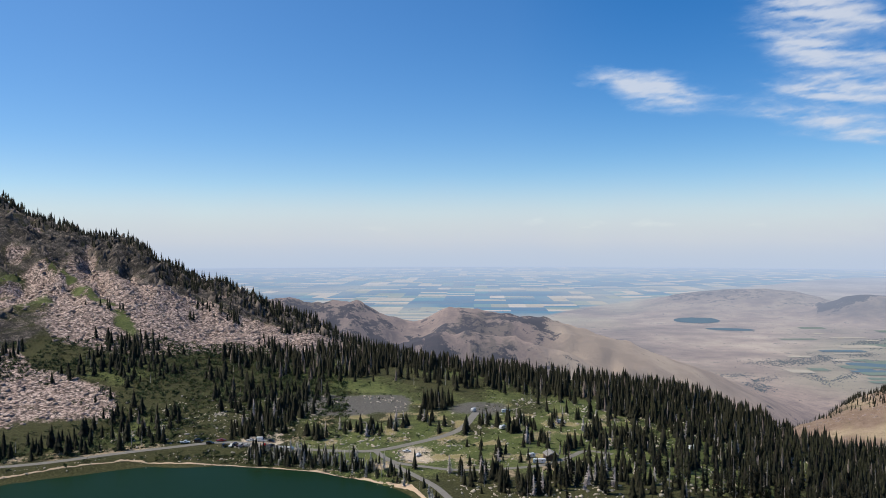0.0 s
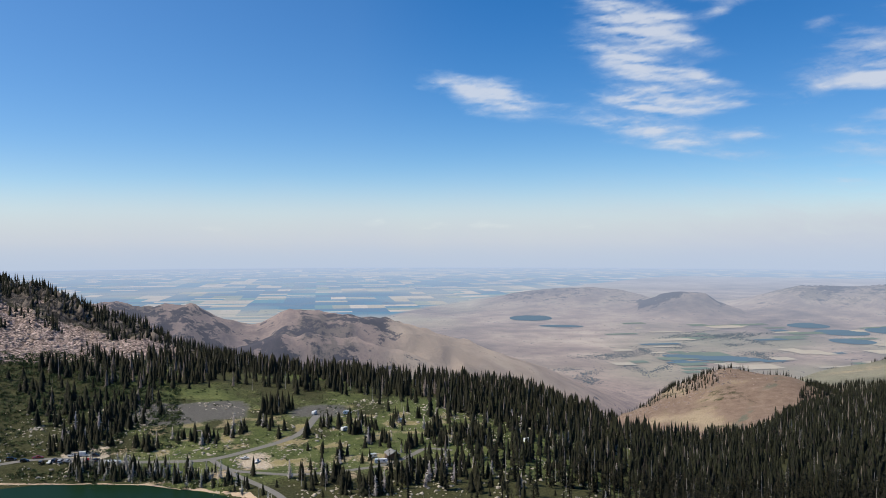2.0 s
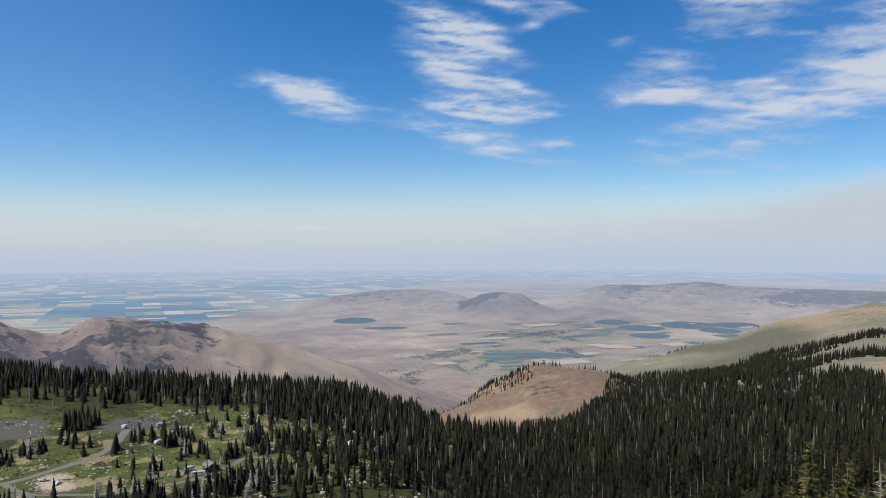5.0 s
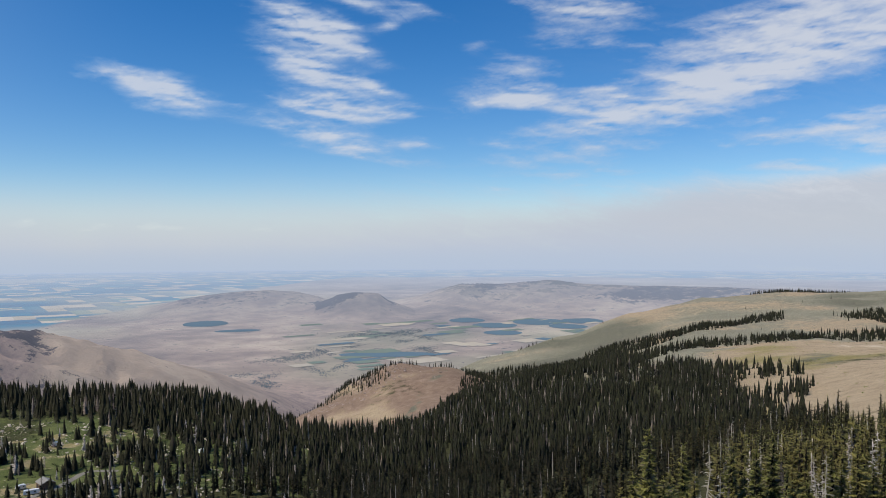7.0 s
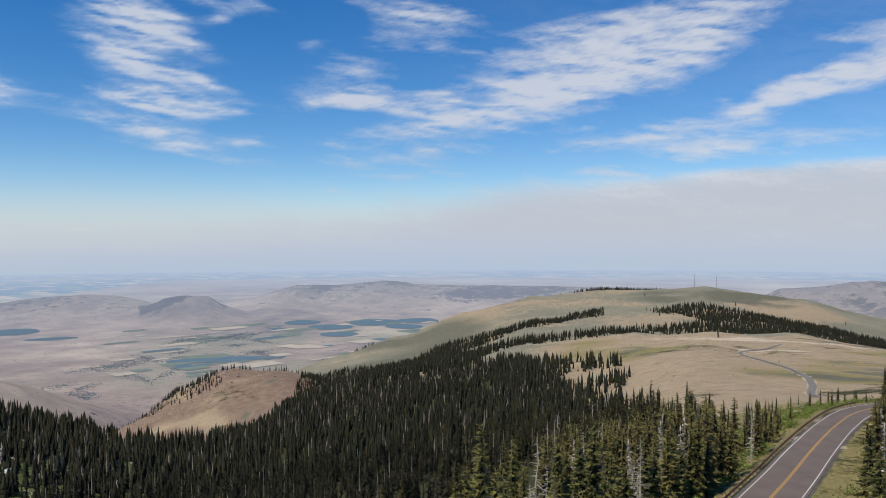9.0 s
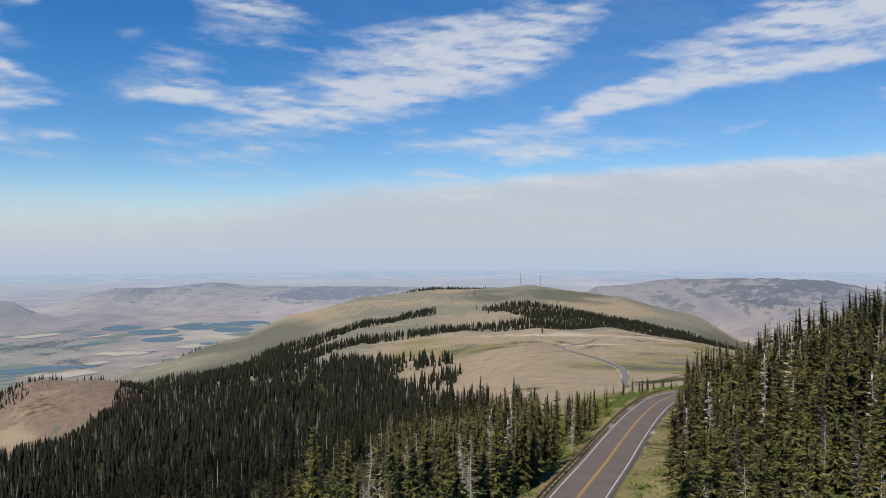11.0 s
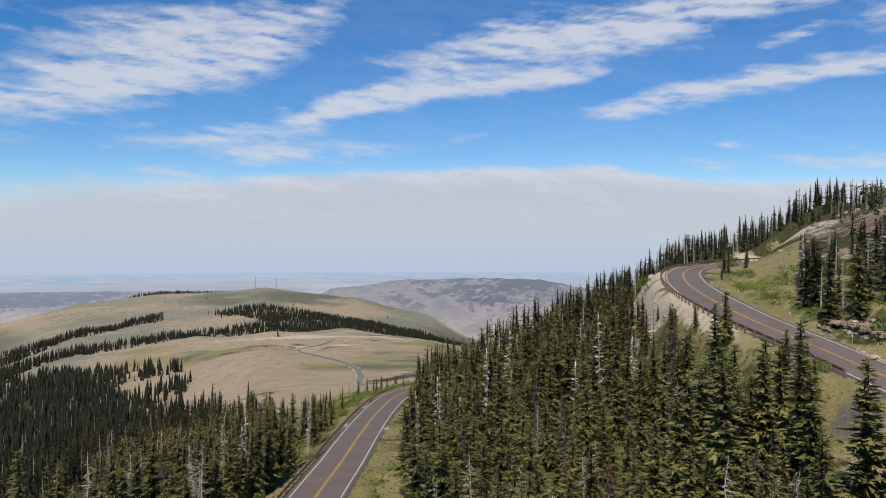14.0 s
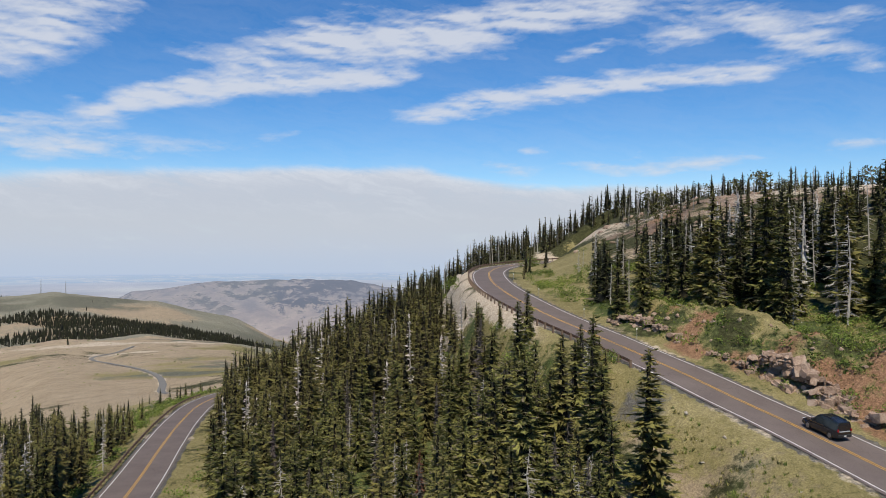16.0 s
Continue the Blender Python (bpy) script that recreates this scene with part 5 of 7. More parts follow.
def ridge_keep(a, r, x, y):
    top = np.interp(a, [-40, -30, -22, -16, -10, -4, 0], [1150, 1100, 1000, 860, 740, 660, 620])
    wide = np.interp(a, [-40, -27, -20, -12, 0], [30, 85, 110, 70, 60])
    g = fbm(x, y, 0.02, 3)
    near_top = np.clip(1.25 - (top - r) / wide, 0, 1) * (r < top + 25) * np.clip(0.85 + 1.6 * g, 0.1, 1)
    lower = (a > -20) * (g > 0.06) * (r < top) * 0.22 + (g > 0.16) * (r < top) * 0.12
    rib = zone(a, r - np.interp(a, [-16.8, -14.8, -13.6, -12.6], [703, 678, 626, 600]), -17.2, -12.2, -16, 16, 0.3, 8) + zone(a, r - np.interp(a, [-12.1, -11.3, -10], [714, 691, 617]), -12.4, -9.6, -16, 16, 0.3, 8)
    return np.clip(near_top + lower + 0.6 * rib * (g > -0.12), 0, 1)


small_firs = [kind_of((*far_fir(frng, 4, 6), 0)) for _ in range(6)]
ridge = sow(rng, -40, -2, 570, 1200, 4.3, ridge_keep)
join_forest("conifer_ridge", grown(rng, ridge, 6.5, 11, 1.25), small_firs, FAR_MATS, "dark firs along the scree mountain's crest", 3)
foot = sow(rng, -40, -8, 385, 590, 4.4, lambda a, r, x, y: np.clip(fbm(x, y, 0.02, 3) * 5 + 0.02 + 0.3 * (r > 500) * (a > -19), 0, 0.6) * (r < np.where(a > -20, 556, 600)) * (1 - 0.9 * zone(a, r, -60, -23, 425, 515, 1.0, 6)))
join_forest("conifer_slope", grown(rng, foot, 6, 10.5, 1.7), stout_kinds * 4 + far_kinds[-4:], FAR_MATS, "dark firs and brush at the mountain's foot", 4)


def hill_keep(a, r, x, y):
    near_band = np.interp(a, [45, 47.3, 49.4, 51.4, 53.9, 55.9, 58.2], [1230, 1245, 1290, 1325, 1400, 1520, 1610])
    low_band = np.interp(a, [47, 49.4, 53.9, 57.5, 59.5, 62.9, 68, 72.9, 77, 82], [930, 945, 985, 1000, 1030, 1180, 1200, 1280, 1400, 1400])
    far_side = np.interp(a, [60, 61.4, 63.3, 64.8, 66.7, 68.8, 71.3, 73.9, 77, 81], [1630, 1648, 1690, 1707, 1625, 1610, 1585, 1560, 1520, 1450])
    k = (np.abs(r - near_band) < np.interp(a, [46, 52, 58], [95, 62, 55])) * (a > 45) * (a < 58.2) + (np.abs(r - low_band) < np.interp(a, [48, 56, 62], [60, 32, 45])) * (a > 47) * 0.9
    k = k + (r > low_band) * (r < far_side) * (a > np.interp(r, [1180, 1300, 1450, 1560, 1640], [60, 64.5, 65, 63.3, 61.2])) * (a < 82)
    fold = (r > 800) * (r < np.interp(a, [35, 37, 39, 42.3, 45.6, 47.3, 49], [900, 1330, 1420, 1370, 1265, 1200, 1000])) * (a > 35) * (a < 49.5)
    tongue_a = (a > 50) * (a < np.interp(r, [570, 600, 640, 760], [57.5, 59.6, 58.8, 50.5])) * (r > np.interp(a, [50, 56, 58.5, 59.6], [600, 600, 585, 600])) * (r < np.interp(a, [50, 51.4, 54.7, 57.5, 59.5], [770, 745, 735, 665, 612]))
    tongue_b = (a > 54.5) * (a < np.interp(r, [440, 480, 530], [57.2, 59.6, 60.2])) * (r > 445) * (r < np.interp(a, [55, 57, 59.5], [490, 510, 530]))
    k = k + fold * 0.85 + tongue_a + tongue_b * 0.9 + zone(a, r, 56.5, 62, 2200, 2300, 0.5, 20) + zone(a, r, 37, 42, 1840, 1880, 1, 8) * 0.3
    return np.clip(k, 0, 1) * np.where(fbm(x, y, 0.012, 3) > -0.2, 1, 0.2) + 0.0004


hill = sow(rng, 35, 84, 440, 2350, 5.8, hill_keep)
tiny = [kind_of((*far_fir(frng, 3, 6), 0)) for _ in range(5)]
join_forest("conifer_band", grown(rng, hill, 8, 12, 1.15), tiny, FAR_MATS, "dark bands of fir across the rolling grass hills", 5)
knoll = sow(rng, 24, 40, 1150, 1380, 6.5, lambda a, r, x, y: zone(a, r, 24, 32, 1235, 1300, 0.7, 12) * 0.9 + zone(a, r, 24, 30.5, 1090, 1290, 0.8, 15) * np.clip(0.8 + 2.5 * fbm(x, y, 0.02, 3), 0, 1) + zone(a, r, 33, 40, 1240, 1300, 1, 10) * 0.35)
join_forest("conifer_knoll", grown(rng, knoll, 7, 10), far_kinds, FAR_MATS, "dark firs on the bare brown knoll", 6)


# ---- single trees beside the high road ----
def fir_mesh(seed, h, girth):
    r = np.random.RandomState(seed)
    tv, tf = merged(trunk_parts(r, h * 0.97, 0.018 * h)[0] + bare_limbs(r, h, 0.10, 14, 0.02, 0.03))
    # dark core cone, painted shade behind the boughs
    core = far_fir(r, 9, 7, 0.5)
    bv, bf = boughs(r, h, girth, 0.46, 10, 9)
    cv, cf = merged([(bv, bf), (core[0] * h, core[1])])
    return add_mesh("trunk", tv.tolist(), tf.tolist(), [M_BARK]), add_mesh("crown", cv.tolist(), cf.tolist(), [M_NEEDLE, M_CORE_SHADE], [0] * len(bf) + [1] * len(core[1]))


def make_fir(seed, h, girth, label, crown_mat=None):
    top = tagged(new("fir_tree"), label, "tree", "firs beside the road")
    tm, cm = fir_mesh(seed, h, girth)
    if crown_mat:
        cm.materials.clear()
        cm.materials.append(crown_mat)
        cm.materials.append(M_CORE_SHADE)
    for nm, m in (("trunk", tm), ("crown", cm)):
        o = new(nm, m)
        o.parent = top
    return top


def make_snag(seed, h, label):
    r = np.random.RandomState(seed)
    top = tagged(new("dead_tree"), label, "dead tree", "dead trees beside the road")
    tp, pts = trunk_parts(r, h, 0.0125 * h, 7, 5, 0.02)
    tv, tf = merged(tp)
    bv, bf = merged(bare_limbs(r, h, 0.15, 64, 0.04, 0.08, 3, 3))
    for nm, v, f in (("trunk", tv, tf), ("dead_crown", bv, bf)):
        o = new(nm, add_mesh(nm, v.tolist(), f.tolist(), [M_DEAD]))
        o.parent = top
        if nm == "dead_crown":
            tagged(o, kind="stuff")
    return top


def pine_parts(seed, h):
    """A low mountain pine: forked trunk, rounded uneven crown of many clumps."""
    r = np.random.RandomState(seed)
    tp, _ = trunk_parts(r, h * 0.8, 0.03 * h, 6, 3, 0.04)
    parts, fol = list(tp), []
    for k in range(9):
        an, t = r.uniform(0, 6.283), r.uniform(0.25, 0.7)
        ln = h * r.uniform(0.18, 0.36)
        p0 = Vector((0, 0, t * h))
        p1 = p0 + Vector((math.cos(an) * ln, math.sin(an) * ln, ln * r.uniform(0.3, 0.9)))
        parts.append(stick(p0, p1, 0.012 * h, 0.005 * h, 4))
        for _ in range(26):
            q = p1 + Vector(r.normal(0, 0.085 * h, 3))
            s = h * r.uniform(0.035, 0.07)
            d = [Vector(r.normal(0, 1, 3)).normalized() * s for _ in range(3)]
            fol.append((np.array([tuple(q + e) for e in d] + [tuple(q - 0.6 * d[0])]), np.array([(0, 1, 2), (1, 3, 2)])))
    return merged(parts), merged(fol)


def rooted(x, y, rz=0.0, scale=1.0, lean=0.0):
    return pose(x, y, float(height([x], [y])[0]) - 0.15, lean, lean * 0.5, rz)


FIR_LABELS = ("green subalpine fir with dense drooping boughs", "slender dark green fir with a spired top", "tall fir with ragged olive green boughs", "young fir with full low boughs")
firs = [make_fir(40 + k, h, g, FIR_LABELS[k % 4]) for k, (h, g) in enumerate([(11, .19), (12.5, .165), (9.5, .22), (13.5, .155), (10, .20), (7, .25), (12, .17), (8.5, .215)])]
browns = [make_fir(60 + k, 9 + k, .11, "dying fir with thin brown needles", M_BROWN) for k in range(2)]
snags = [make_snag(70 + k, 8.5 + k, "bleached grey dead fir with bare limbs") for k in range(4)]


def near_keep(a, r, x, y):
    k = zone(a, r, 75.6, 98, 46, 205, 0.5, 4) * 1.0 + zone(a, r, 96, 103.4, 52, 90, 0.4, 3)
    k = k + zone(a, r, 54, 66.3, 98, 236, 1, 6) * 0.9 + zone(a, r, 46, 60.5, 72, 100, 1, 5) * 0.8
    k = k + zone(a, r, 64, 71, 118, 180, 0.7, 6) * 0.5 * (np.abs(r - np.interp(a, [65.7, 68.3, 70.5, 71.9, 73.2], [79, 100, 123, 145, 173])) > 9) + zone(a, r, 68, 75, 222, 262, 0.7, 5) * 0.3
    k = k * (1 - zone(a, r, 90.5, 97.5, 154, 190, 0.6, 4) * 0.85)
    k = k + zone(a, r, 101.8, 126, 101, 168, 0.6, 3) * np.where(fbm(x, y, 0.05, 2) > -0.05, 0.8, 0.25)
    return np.clip(k, 0, 1)


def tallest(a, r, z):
    """Firs below the bend and on the hill, capped along the camera's sight lines to leave the road in view."""
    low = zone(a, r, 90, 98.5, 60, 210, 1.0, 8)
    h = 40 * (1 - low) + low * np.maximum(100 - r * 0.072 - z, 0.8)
    crown = np.interp(a, [101, 103, 106, 109, 114, 118, 125], [-.006, .008, .022, .048, .060, .078, .100])   # hill crowns are cut to a slanting line set by the camera's view
    brow = np.interp(a, [75.5, 77.2, 79.2, 81.6, 84.0, 86.4, 88.9, 90.5, 94.2], [-0.150, -0.126, -0.103, -0.082, -0.062, -0.045, -0.032, -0.017, -0.005])   # thicket crowns, from the lower road up to the bend, cut to their outline in the camera's view
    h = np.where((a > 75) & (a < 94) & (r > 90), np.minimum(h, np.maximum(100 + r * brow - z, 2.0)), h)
    # roadside firs end at tangents taken from the camera's view
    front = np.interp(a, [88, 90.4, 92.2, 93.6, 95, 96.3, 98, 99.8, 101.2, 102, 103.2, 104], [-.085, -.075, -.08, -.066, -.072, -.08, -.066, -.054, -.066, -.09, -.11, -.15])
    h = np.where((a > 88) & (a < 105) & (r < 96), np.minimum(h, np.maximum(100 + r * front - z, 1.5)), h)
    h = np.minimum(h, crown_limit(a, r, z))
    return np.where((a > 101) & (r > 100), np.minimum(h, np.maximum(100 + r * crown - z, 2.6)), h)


near = sow(np.random.RandomState(77), 46, 126, 46, 262, 3.3, near_keep)
near = np.vstack([near, sow(np.random.RandomState(78), 94, 103.4, 56, 92, 4.2)])
near = near[np.argsort(dist(near))]
prng = np.random.RandomState(12)
single, rest = near[:310], near[310:]
used = set()
for x, y in single:
    a = math.degrees(math.atan2(x, y))
    u = prng.rand()
    src = prng.choice(snags) if u < (0.26 if 61 < a < 71 or a > 108 else 0.13) else prng.choice(browns) if u < (0.33 if a > 108 else 0.24) else prng.choice(firs)
    sc = prng.uniform(0.8, 1.12) * ((0.85 if a < 106 else 1.12) if a > 101 and math.hypot(x, y) > 100 else 1.3 if 94 < a < 104 and math.hypot(x, y) > 66 else 1.0)
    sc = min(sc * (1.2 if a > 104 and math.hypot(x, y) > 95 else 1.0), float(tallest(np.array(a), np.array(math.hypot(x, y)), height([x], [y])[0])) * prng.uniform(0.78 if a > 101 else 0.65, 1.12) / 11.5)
    if sc < 0.3:
        continue
    wd = sc * (1.12 if 88 < a < 105 else 1.0)
    m = rooted(x, y, prng.uniform(0, 360), sc, prng.uniform(-2, 2)) @ Matrix.Diagonal((wd, wd, sc, 1))
    if src in used:
        copy_thing(src, m).scale = (wd, wd, sc)
    else:
        src.matrix_basis = m
        used.add(src)
for src in firs + browns + snags:
    if src not in used:
        src.matrix_basis = rooted(*at(90 + 0.7 * len(src.name), 150)[:2])
thick = grown(prng, rest, 9.5, 13)
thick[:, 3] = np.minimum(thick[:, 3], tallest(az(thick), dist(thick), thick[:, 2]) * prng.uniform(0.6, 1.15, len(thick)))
thick = thick[thick[:, 3] > 2.5]
split = dist(thick) > 172
uphill = ~split & (az(thick) > 101)
thick[uphill, 3:] *= (1.1, 1.15)
thick[~uphill, 4] *= 1.1
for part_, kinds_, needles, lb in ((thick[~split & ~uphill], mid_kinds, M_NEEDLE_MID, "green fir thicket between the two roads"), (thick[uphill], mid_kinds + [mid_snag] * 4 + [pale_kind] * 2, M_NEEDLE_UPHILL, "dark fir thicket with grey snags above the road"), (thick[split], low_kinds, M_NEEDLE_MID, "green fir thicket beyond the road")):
    join_forest("conifer_thicket", part_, kinds_, [needles, M_DEAD, M_GREYTWIG if kinds_ is not low_kinds else M_BROWN, M_BARK, M_CORE_SHADE], lb, 7)
pines = [kind_of((*pine_parts(90 + k, 1.0)[0], 1), (*pine_parts(90 + k, 1.0)[1], 0)) for k in range(4)]
top_p = sow(rng, 102, 127, 180, 270, 3.2, lambda a, r, x, y: np.clip(zone(a, r, 104, 128, 218, 268, 1, 5) * 0.75 + 0.13 * (fbm(x, y, 0.03, 2) > 0), 0, 1))
join_forest("pine_scrub", grown(prng, top_p, 3.6, 6.2, 1.25), pines[:1] + low_kinds[:6] + [snag_kind, mid_snag, snag_kind, mid_grey, mid_grey], [M_NEEDLE_MID, M_DEAD, M_BROWN, M_BARK, M_CORE_SHADE], "low mountain pines and bleached snags on the hilltop", 8)
shoulder = sow(rng, 77, 108, 203, 302, 2.8, lambda a, r, x, y: (r > np.interp(a, [94, 95.5, 97, 99, 103, 108], [203, 228, 250, 266, 272, 262])) * (r < np.interp(a, [77, 94, 98, 105], [238, 262, 296, 300])) * 0.9)
join_forest("conifer_shoulder", grown(prng, shoulder, 5.5, 9.0, 1.2), low_kinds[:6] + low_kinds[-3:], MID_MATS, "firs along the shoulder of the hill", 9)

# ---- rocks and brush ----
def rock_shape(seed, n=11, flat=0.7):
    """A broken block: hull of a few random points. Vertices and triangles, about 1 m across."""
    r = np.random.RandomState(seed)
    bm = bmesh.new()
    for _ in range(n):
        p = r.normal(0, 1, 3)
        p = p / np.linalg.norm(p) * r.uniform(0.42, 0.6)
        bm.verts.new((p[0], p[1] * 0.85, p[2] * flat))
    hull = bmesh.ops.convex_hull(bm, input=bm.verts[:])
    loose = [v for v in bm.verts if not v.link_faces]
    bmesh.ops.delete(bm, geom=loose, context="VERTS")
    bmesh.ops.triangulate(bm, faces=bm.faces[:])
    bm.normal_update()
    bm.verts.index_update()
    v, f = np.array([tuple(q.co) for q in bm.verts]), np.array([[q.index for q in t.verts] for t in bm.faces])
    bm.free()
    return v, f


def stone_material(name, dark, mid, lite, scale=1.2):
    n = Nodes(name, 0.9, 0.15)
    p = n.pos()
    f, g = n.noise(scale, 6, p, 0.7), n.noise(scale * 6, 5, p, 0.75)
    c = n.ramp(n.mix(0.4, f, g), (0.28, dark), (0.5, mid), (0.74, lite))
    c = n.mix(n.math("MULTIPLY", n.island(), 0.4), c, dark)
    n.bump(n.math("ADD", f, n.math("MULTIPLY", g, 0.4)), 0.8, 0.25)
    return n.done(c)


M_SCREE = stone_material("scree_stone", (0.12, 0.09, 0.076), (0.33, 0.26, 0.225), (0.55, 0.455, 0.395), 0.5)
M_PALE = stone_material("pale_stone", (0.27, 0.225, 0.175), (0.45, 0.395, 0.33), (0.62, 0.57, 0.49), 1.5)
M_CUT = stone_material("red_brown_rock", (0.12, 0.075, 0.055), (0.37, 0.265, 0.195), (0.60, 0.50, 0.41), 0.9)
M_CRAG = stone_material("dark_crag_rock", (0.045, 0.04, 0.036), (0.13, 0.11, 0.095), (0.33, 0.26, 0.21), 0.12)


def stones(rng, p, s0, s1):
    z = height(p[:, 0], p[:, 1])
    s = s0 * (s1 / s0) ** (rng.rand(len(p)) ** 2)
    return np.column_stack([p, z, s, rng.uniform(0.8, 1.5, len(p))])


rocks = [(*rock_shape(200 + k, 9), ) for k in range(7)]
rock_kinds = [(v, f, np.zeros(len(f), int)) for v, f in rocks]
zone_of = lambda p: zones(p[:, 0], p[:, 1])
scree = sow(rng, -32, -5, 415, 1060, 3.6)
w = zone_of(scree)
scree = scree[rng.rand(len(scree)) < np.clip(w["talus"] * 1.3 - 0.3, 0, 1) * np.clip(1.3 - np.hypot(*scree.T) / 1300, 0.3, 1)]
join_forest("scree", stones(rng, scree, 1.3, 5.0), rock_kinds, [M_SCREE], "pinkish grey scree blocks on the mountainside", 21)["category"] = "rocks"
crags = sow(rng, -32, -8, 640, 1060, 6.5)
w = zone_of(crags)
crags = crags[rng.rand(len(crags)) < np.clip(w["crag"] - 0.25, 0, 1)]
join_forest("crags", stones(rng, crags, 2.5, 11) - (0, 0, 1.5, 0, 0), [(v * (0.8, 0.8, 1.5), f, np.zeros(len(f), int)) for v, f in (rock_shape(240 + k, 7, 1.0) for k in range(8))], [M_CRAG], "dark broken crags below the crest", 22)["category"] = "rocks"
camp_st = sow(rng, -24, 26, 300, 470, 2.6, lambda a, r, x, y: np.clip(0.42 + fbm(x, y, 0.05, 2) * 2.5, 0, 0.9) * (r > np.where(a < 0, lake_edge(a) + 6, 0)))
join_forest("pale_boulders", stones(rng, camp_st, 0.7, 2.6), rock_kinds, [M_PALE], "pale boulders strewn over the campground meadow", 23)["category"] = "rocks"
shore_st = sow(rng, -31, -2, 300, 392, 1.7, lambda a, r, x, y: np.exp(-((r - lake_edge(a) - 6) / 5.0) ** 2) * (0.45 + 1.5 * fbm(x, y, 0.1, 2)))
join_forest("shore_stones", stones(rng, shore_st, 0.4, 1.6), rock_kinds, [M_PALE], "pale stones along the lake shore", 24)["category"] = "rocks"
bend_st = sow(rng, 88.5, 99, 96, 190, 1.3, lambda a, r, x, y: np.clip(zone(a, r - ROAD_R(a), 90.4, 98.6, -17, -5.5, 0.6, 2) + zone(a, r, 90.2, 93.6, 148, 186, 0.5, 5), 0, 1) * np.clip(0.5 + 2.4 * fbm(x, y, 0.07, 3), 0.08, 1))
join_forest("bend_rubble", stones(rng, bend_st, 0.4, 2.0), [(v, f, np.zeros(len(f), int)) for v, f in (rock_shape(260 + k, 8, 0.95) for k in range(8))], [M_PALE], "pale rubble below the road bend", 25)["category"] = "rocks"
verge_st = sow(rng, 97, 126, 55, 108, 2.4, lambda a, r, x, y: np.clip(0.12 + fbm(x, y, 0.12, 2), 0, 0.5))
join_forest("verge_stones", stones(rng, verge_st, 0.15, 0.55), rock_kinds, [M_PALE], "small pale stones on the road verges", 26)["category"] = "rocks"
knoll_st = sow(rng, 24, 36, 1100, 1330, 3.6, lambda a, r, x, y: zone(a, r, 25, 32.5, 1110, 1280, 1, 12) * np.clip(0.3 + 2.5 * fbm(x, y, 0.02, 3), 0, 1))
join_forest("knoll_rocks", stones(rng, knoll_st, 1.5, 5), rock_kinds, [M_SCREE], "weathered rocks on the bare knoll", 27)["category"] = "rocks"


def split_block(seed):
    """A joint-bounded block, its corners knocked off. About 1 m across."""
    r = np.random.RandomState(seed)
    bm = bmesh.new()
    for sx in (-.5, .5):
        for sy in (-.5, .5):
            for sz in (-.5, .5):
                c = np.array([sx, sy, sz]) * r.uniform(0.78, 1.12, 3)
                if r.rand() < 0.45:
                    for ax in range(3):
                        q = c.copy()
                        q[ax] *= r.uniform(0.45, 0.75)
                        bm.verts.new(q)
                else:
                    bm.verts.new(c)
    bmesh.ops.convex_hull(bm, input=bm.verts[:])
    bmesh.ops.delete(bm, geom=[q for q in bm.verts if not q.link_faces], context="VERTS")
    bmesh.ops.triangulate(bm, faces=bm.faces[:])
    bm.verts.index_update()
    v, f = np.array([tuple(q.co) for q in bm.verts]), np.array([[q.index for q in t.verts] for t in bm.faces])
    bm.free()
    return v, f


def outcrop(seed, wide, tall, label, mat):
    """A ledge of jointed blocks in the road cut, face to -y: one thing, each block a part."""
    r = np.random.RandomState(seed)
    top = tagged(new("rock_outcrop"), label, "rock", "rocks in the road cut")
    n = int(14 + 22 * wide * tall)
    for k in range(n):
        u, t = r.uniform(-0.5, 0.5), r.uniform(-0.1, 1.0)
        if t > 1.0 - 0.7 * abs(2 * u) ** 2.5 + 0.15 * math.sin(9 * u + seed):
            continue
        s = r.uniform(0.22, 0.6) * (0.55 + 0.2 * tall) * (1.6 if r.rand() < 0.2 else 1.0)
        v, f = split_block(seed * 57 + k) if r.rand() < 0.35 else rock_shape(seed * 57 + k, 16, 0.7)
        v = v * (s * r.uniform(0.9, 1.7), s * r.uniform(0.9, 1.6), s * r.uniform(0.6, 1.3))
        m = Matrix.Rotation(r.uniform(-0.7, 0.7), 3, "Z") @ Matrix.Rotation(r.uniform(-0.4, 0.4), 3, "Y") @ Matrix.Rotation(r.uniform(-0.35, 0.35), 3, "X")
        v = v @ np.array(m).T + (u * wide * 1.6, (0.55 * tall * math.sin(3.1 * min(t, 1.0)) if t < 0.6 else 0.1 * tall) + r.uniform(-0.2, 0.7) + 0.3, t * tall)
        o = new("block", add_mesh("block", v.tolist(), f.tolist(), [mat]))
        o.parent = top
    return top


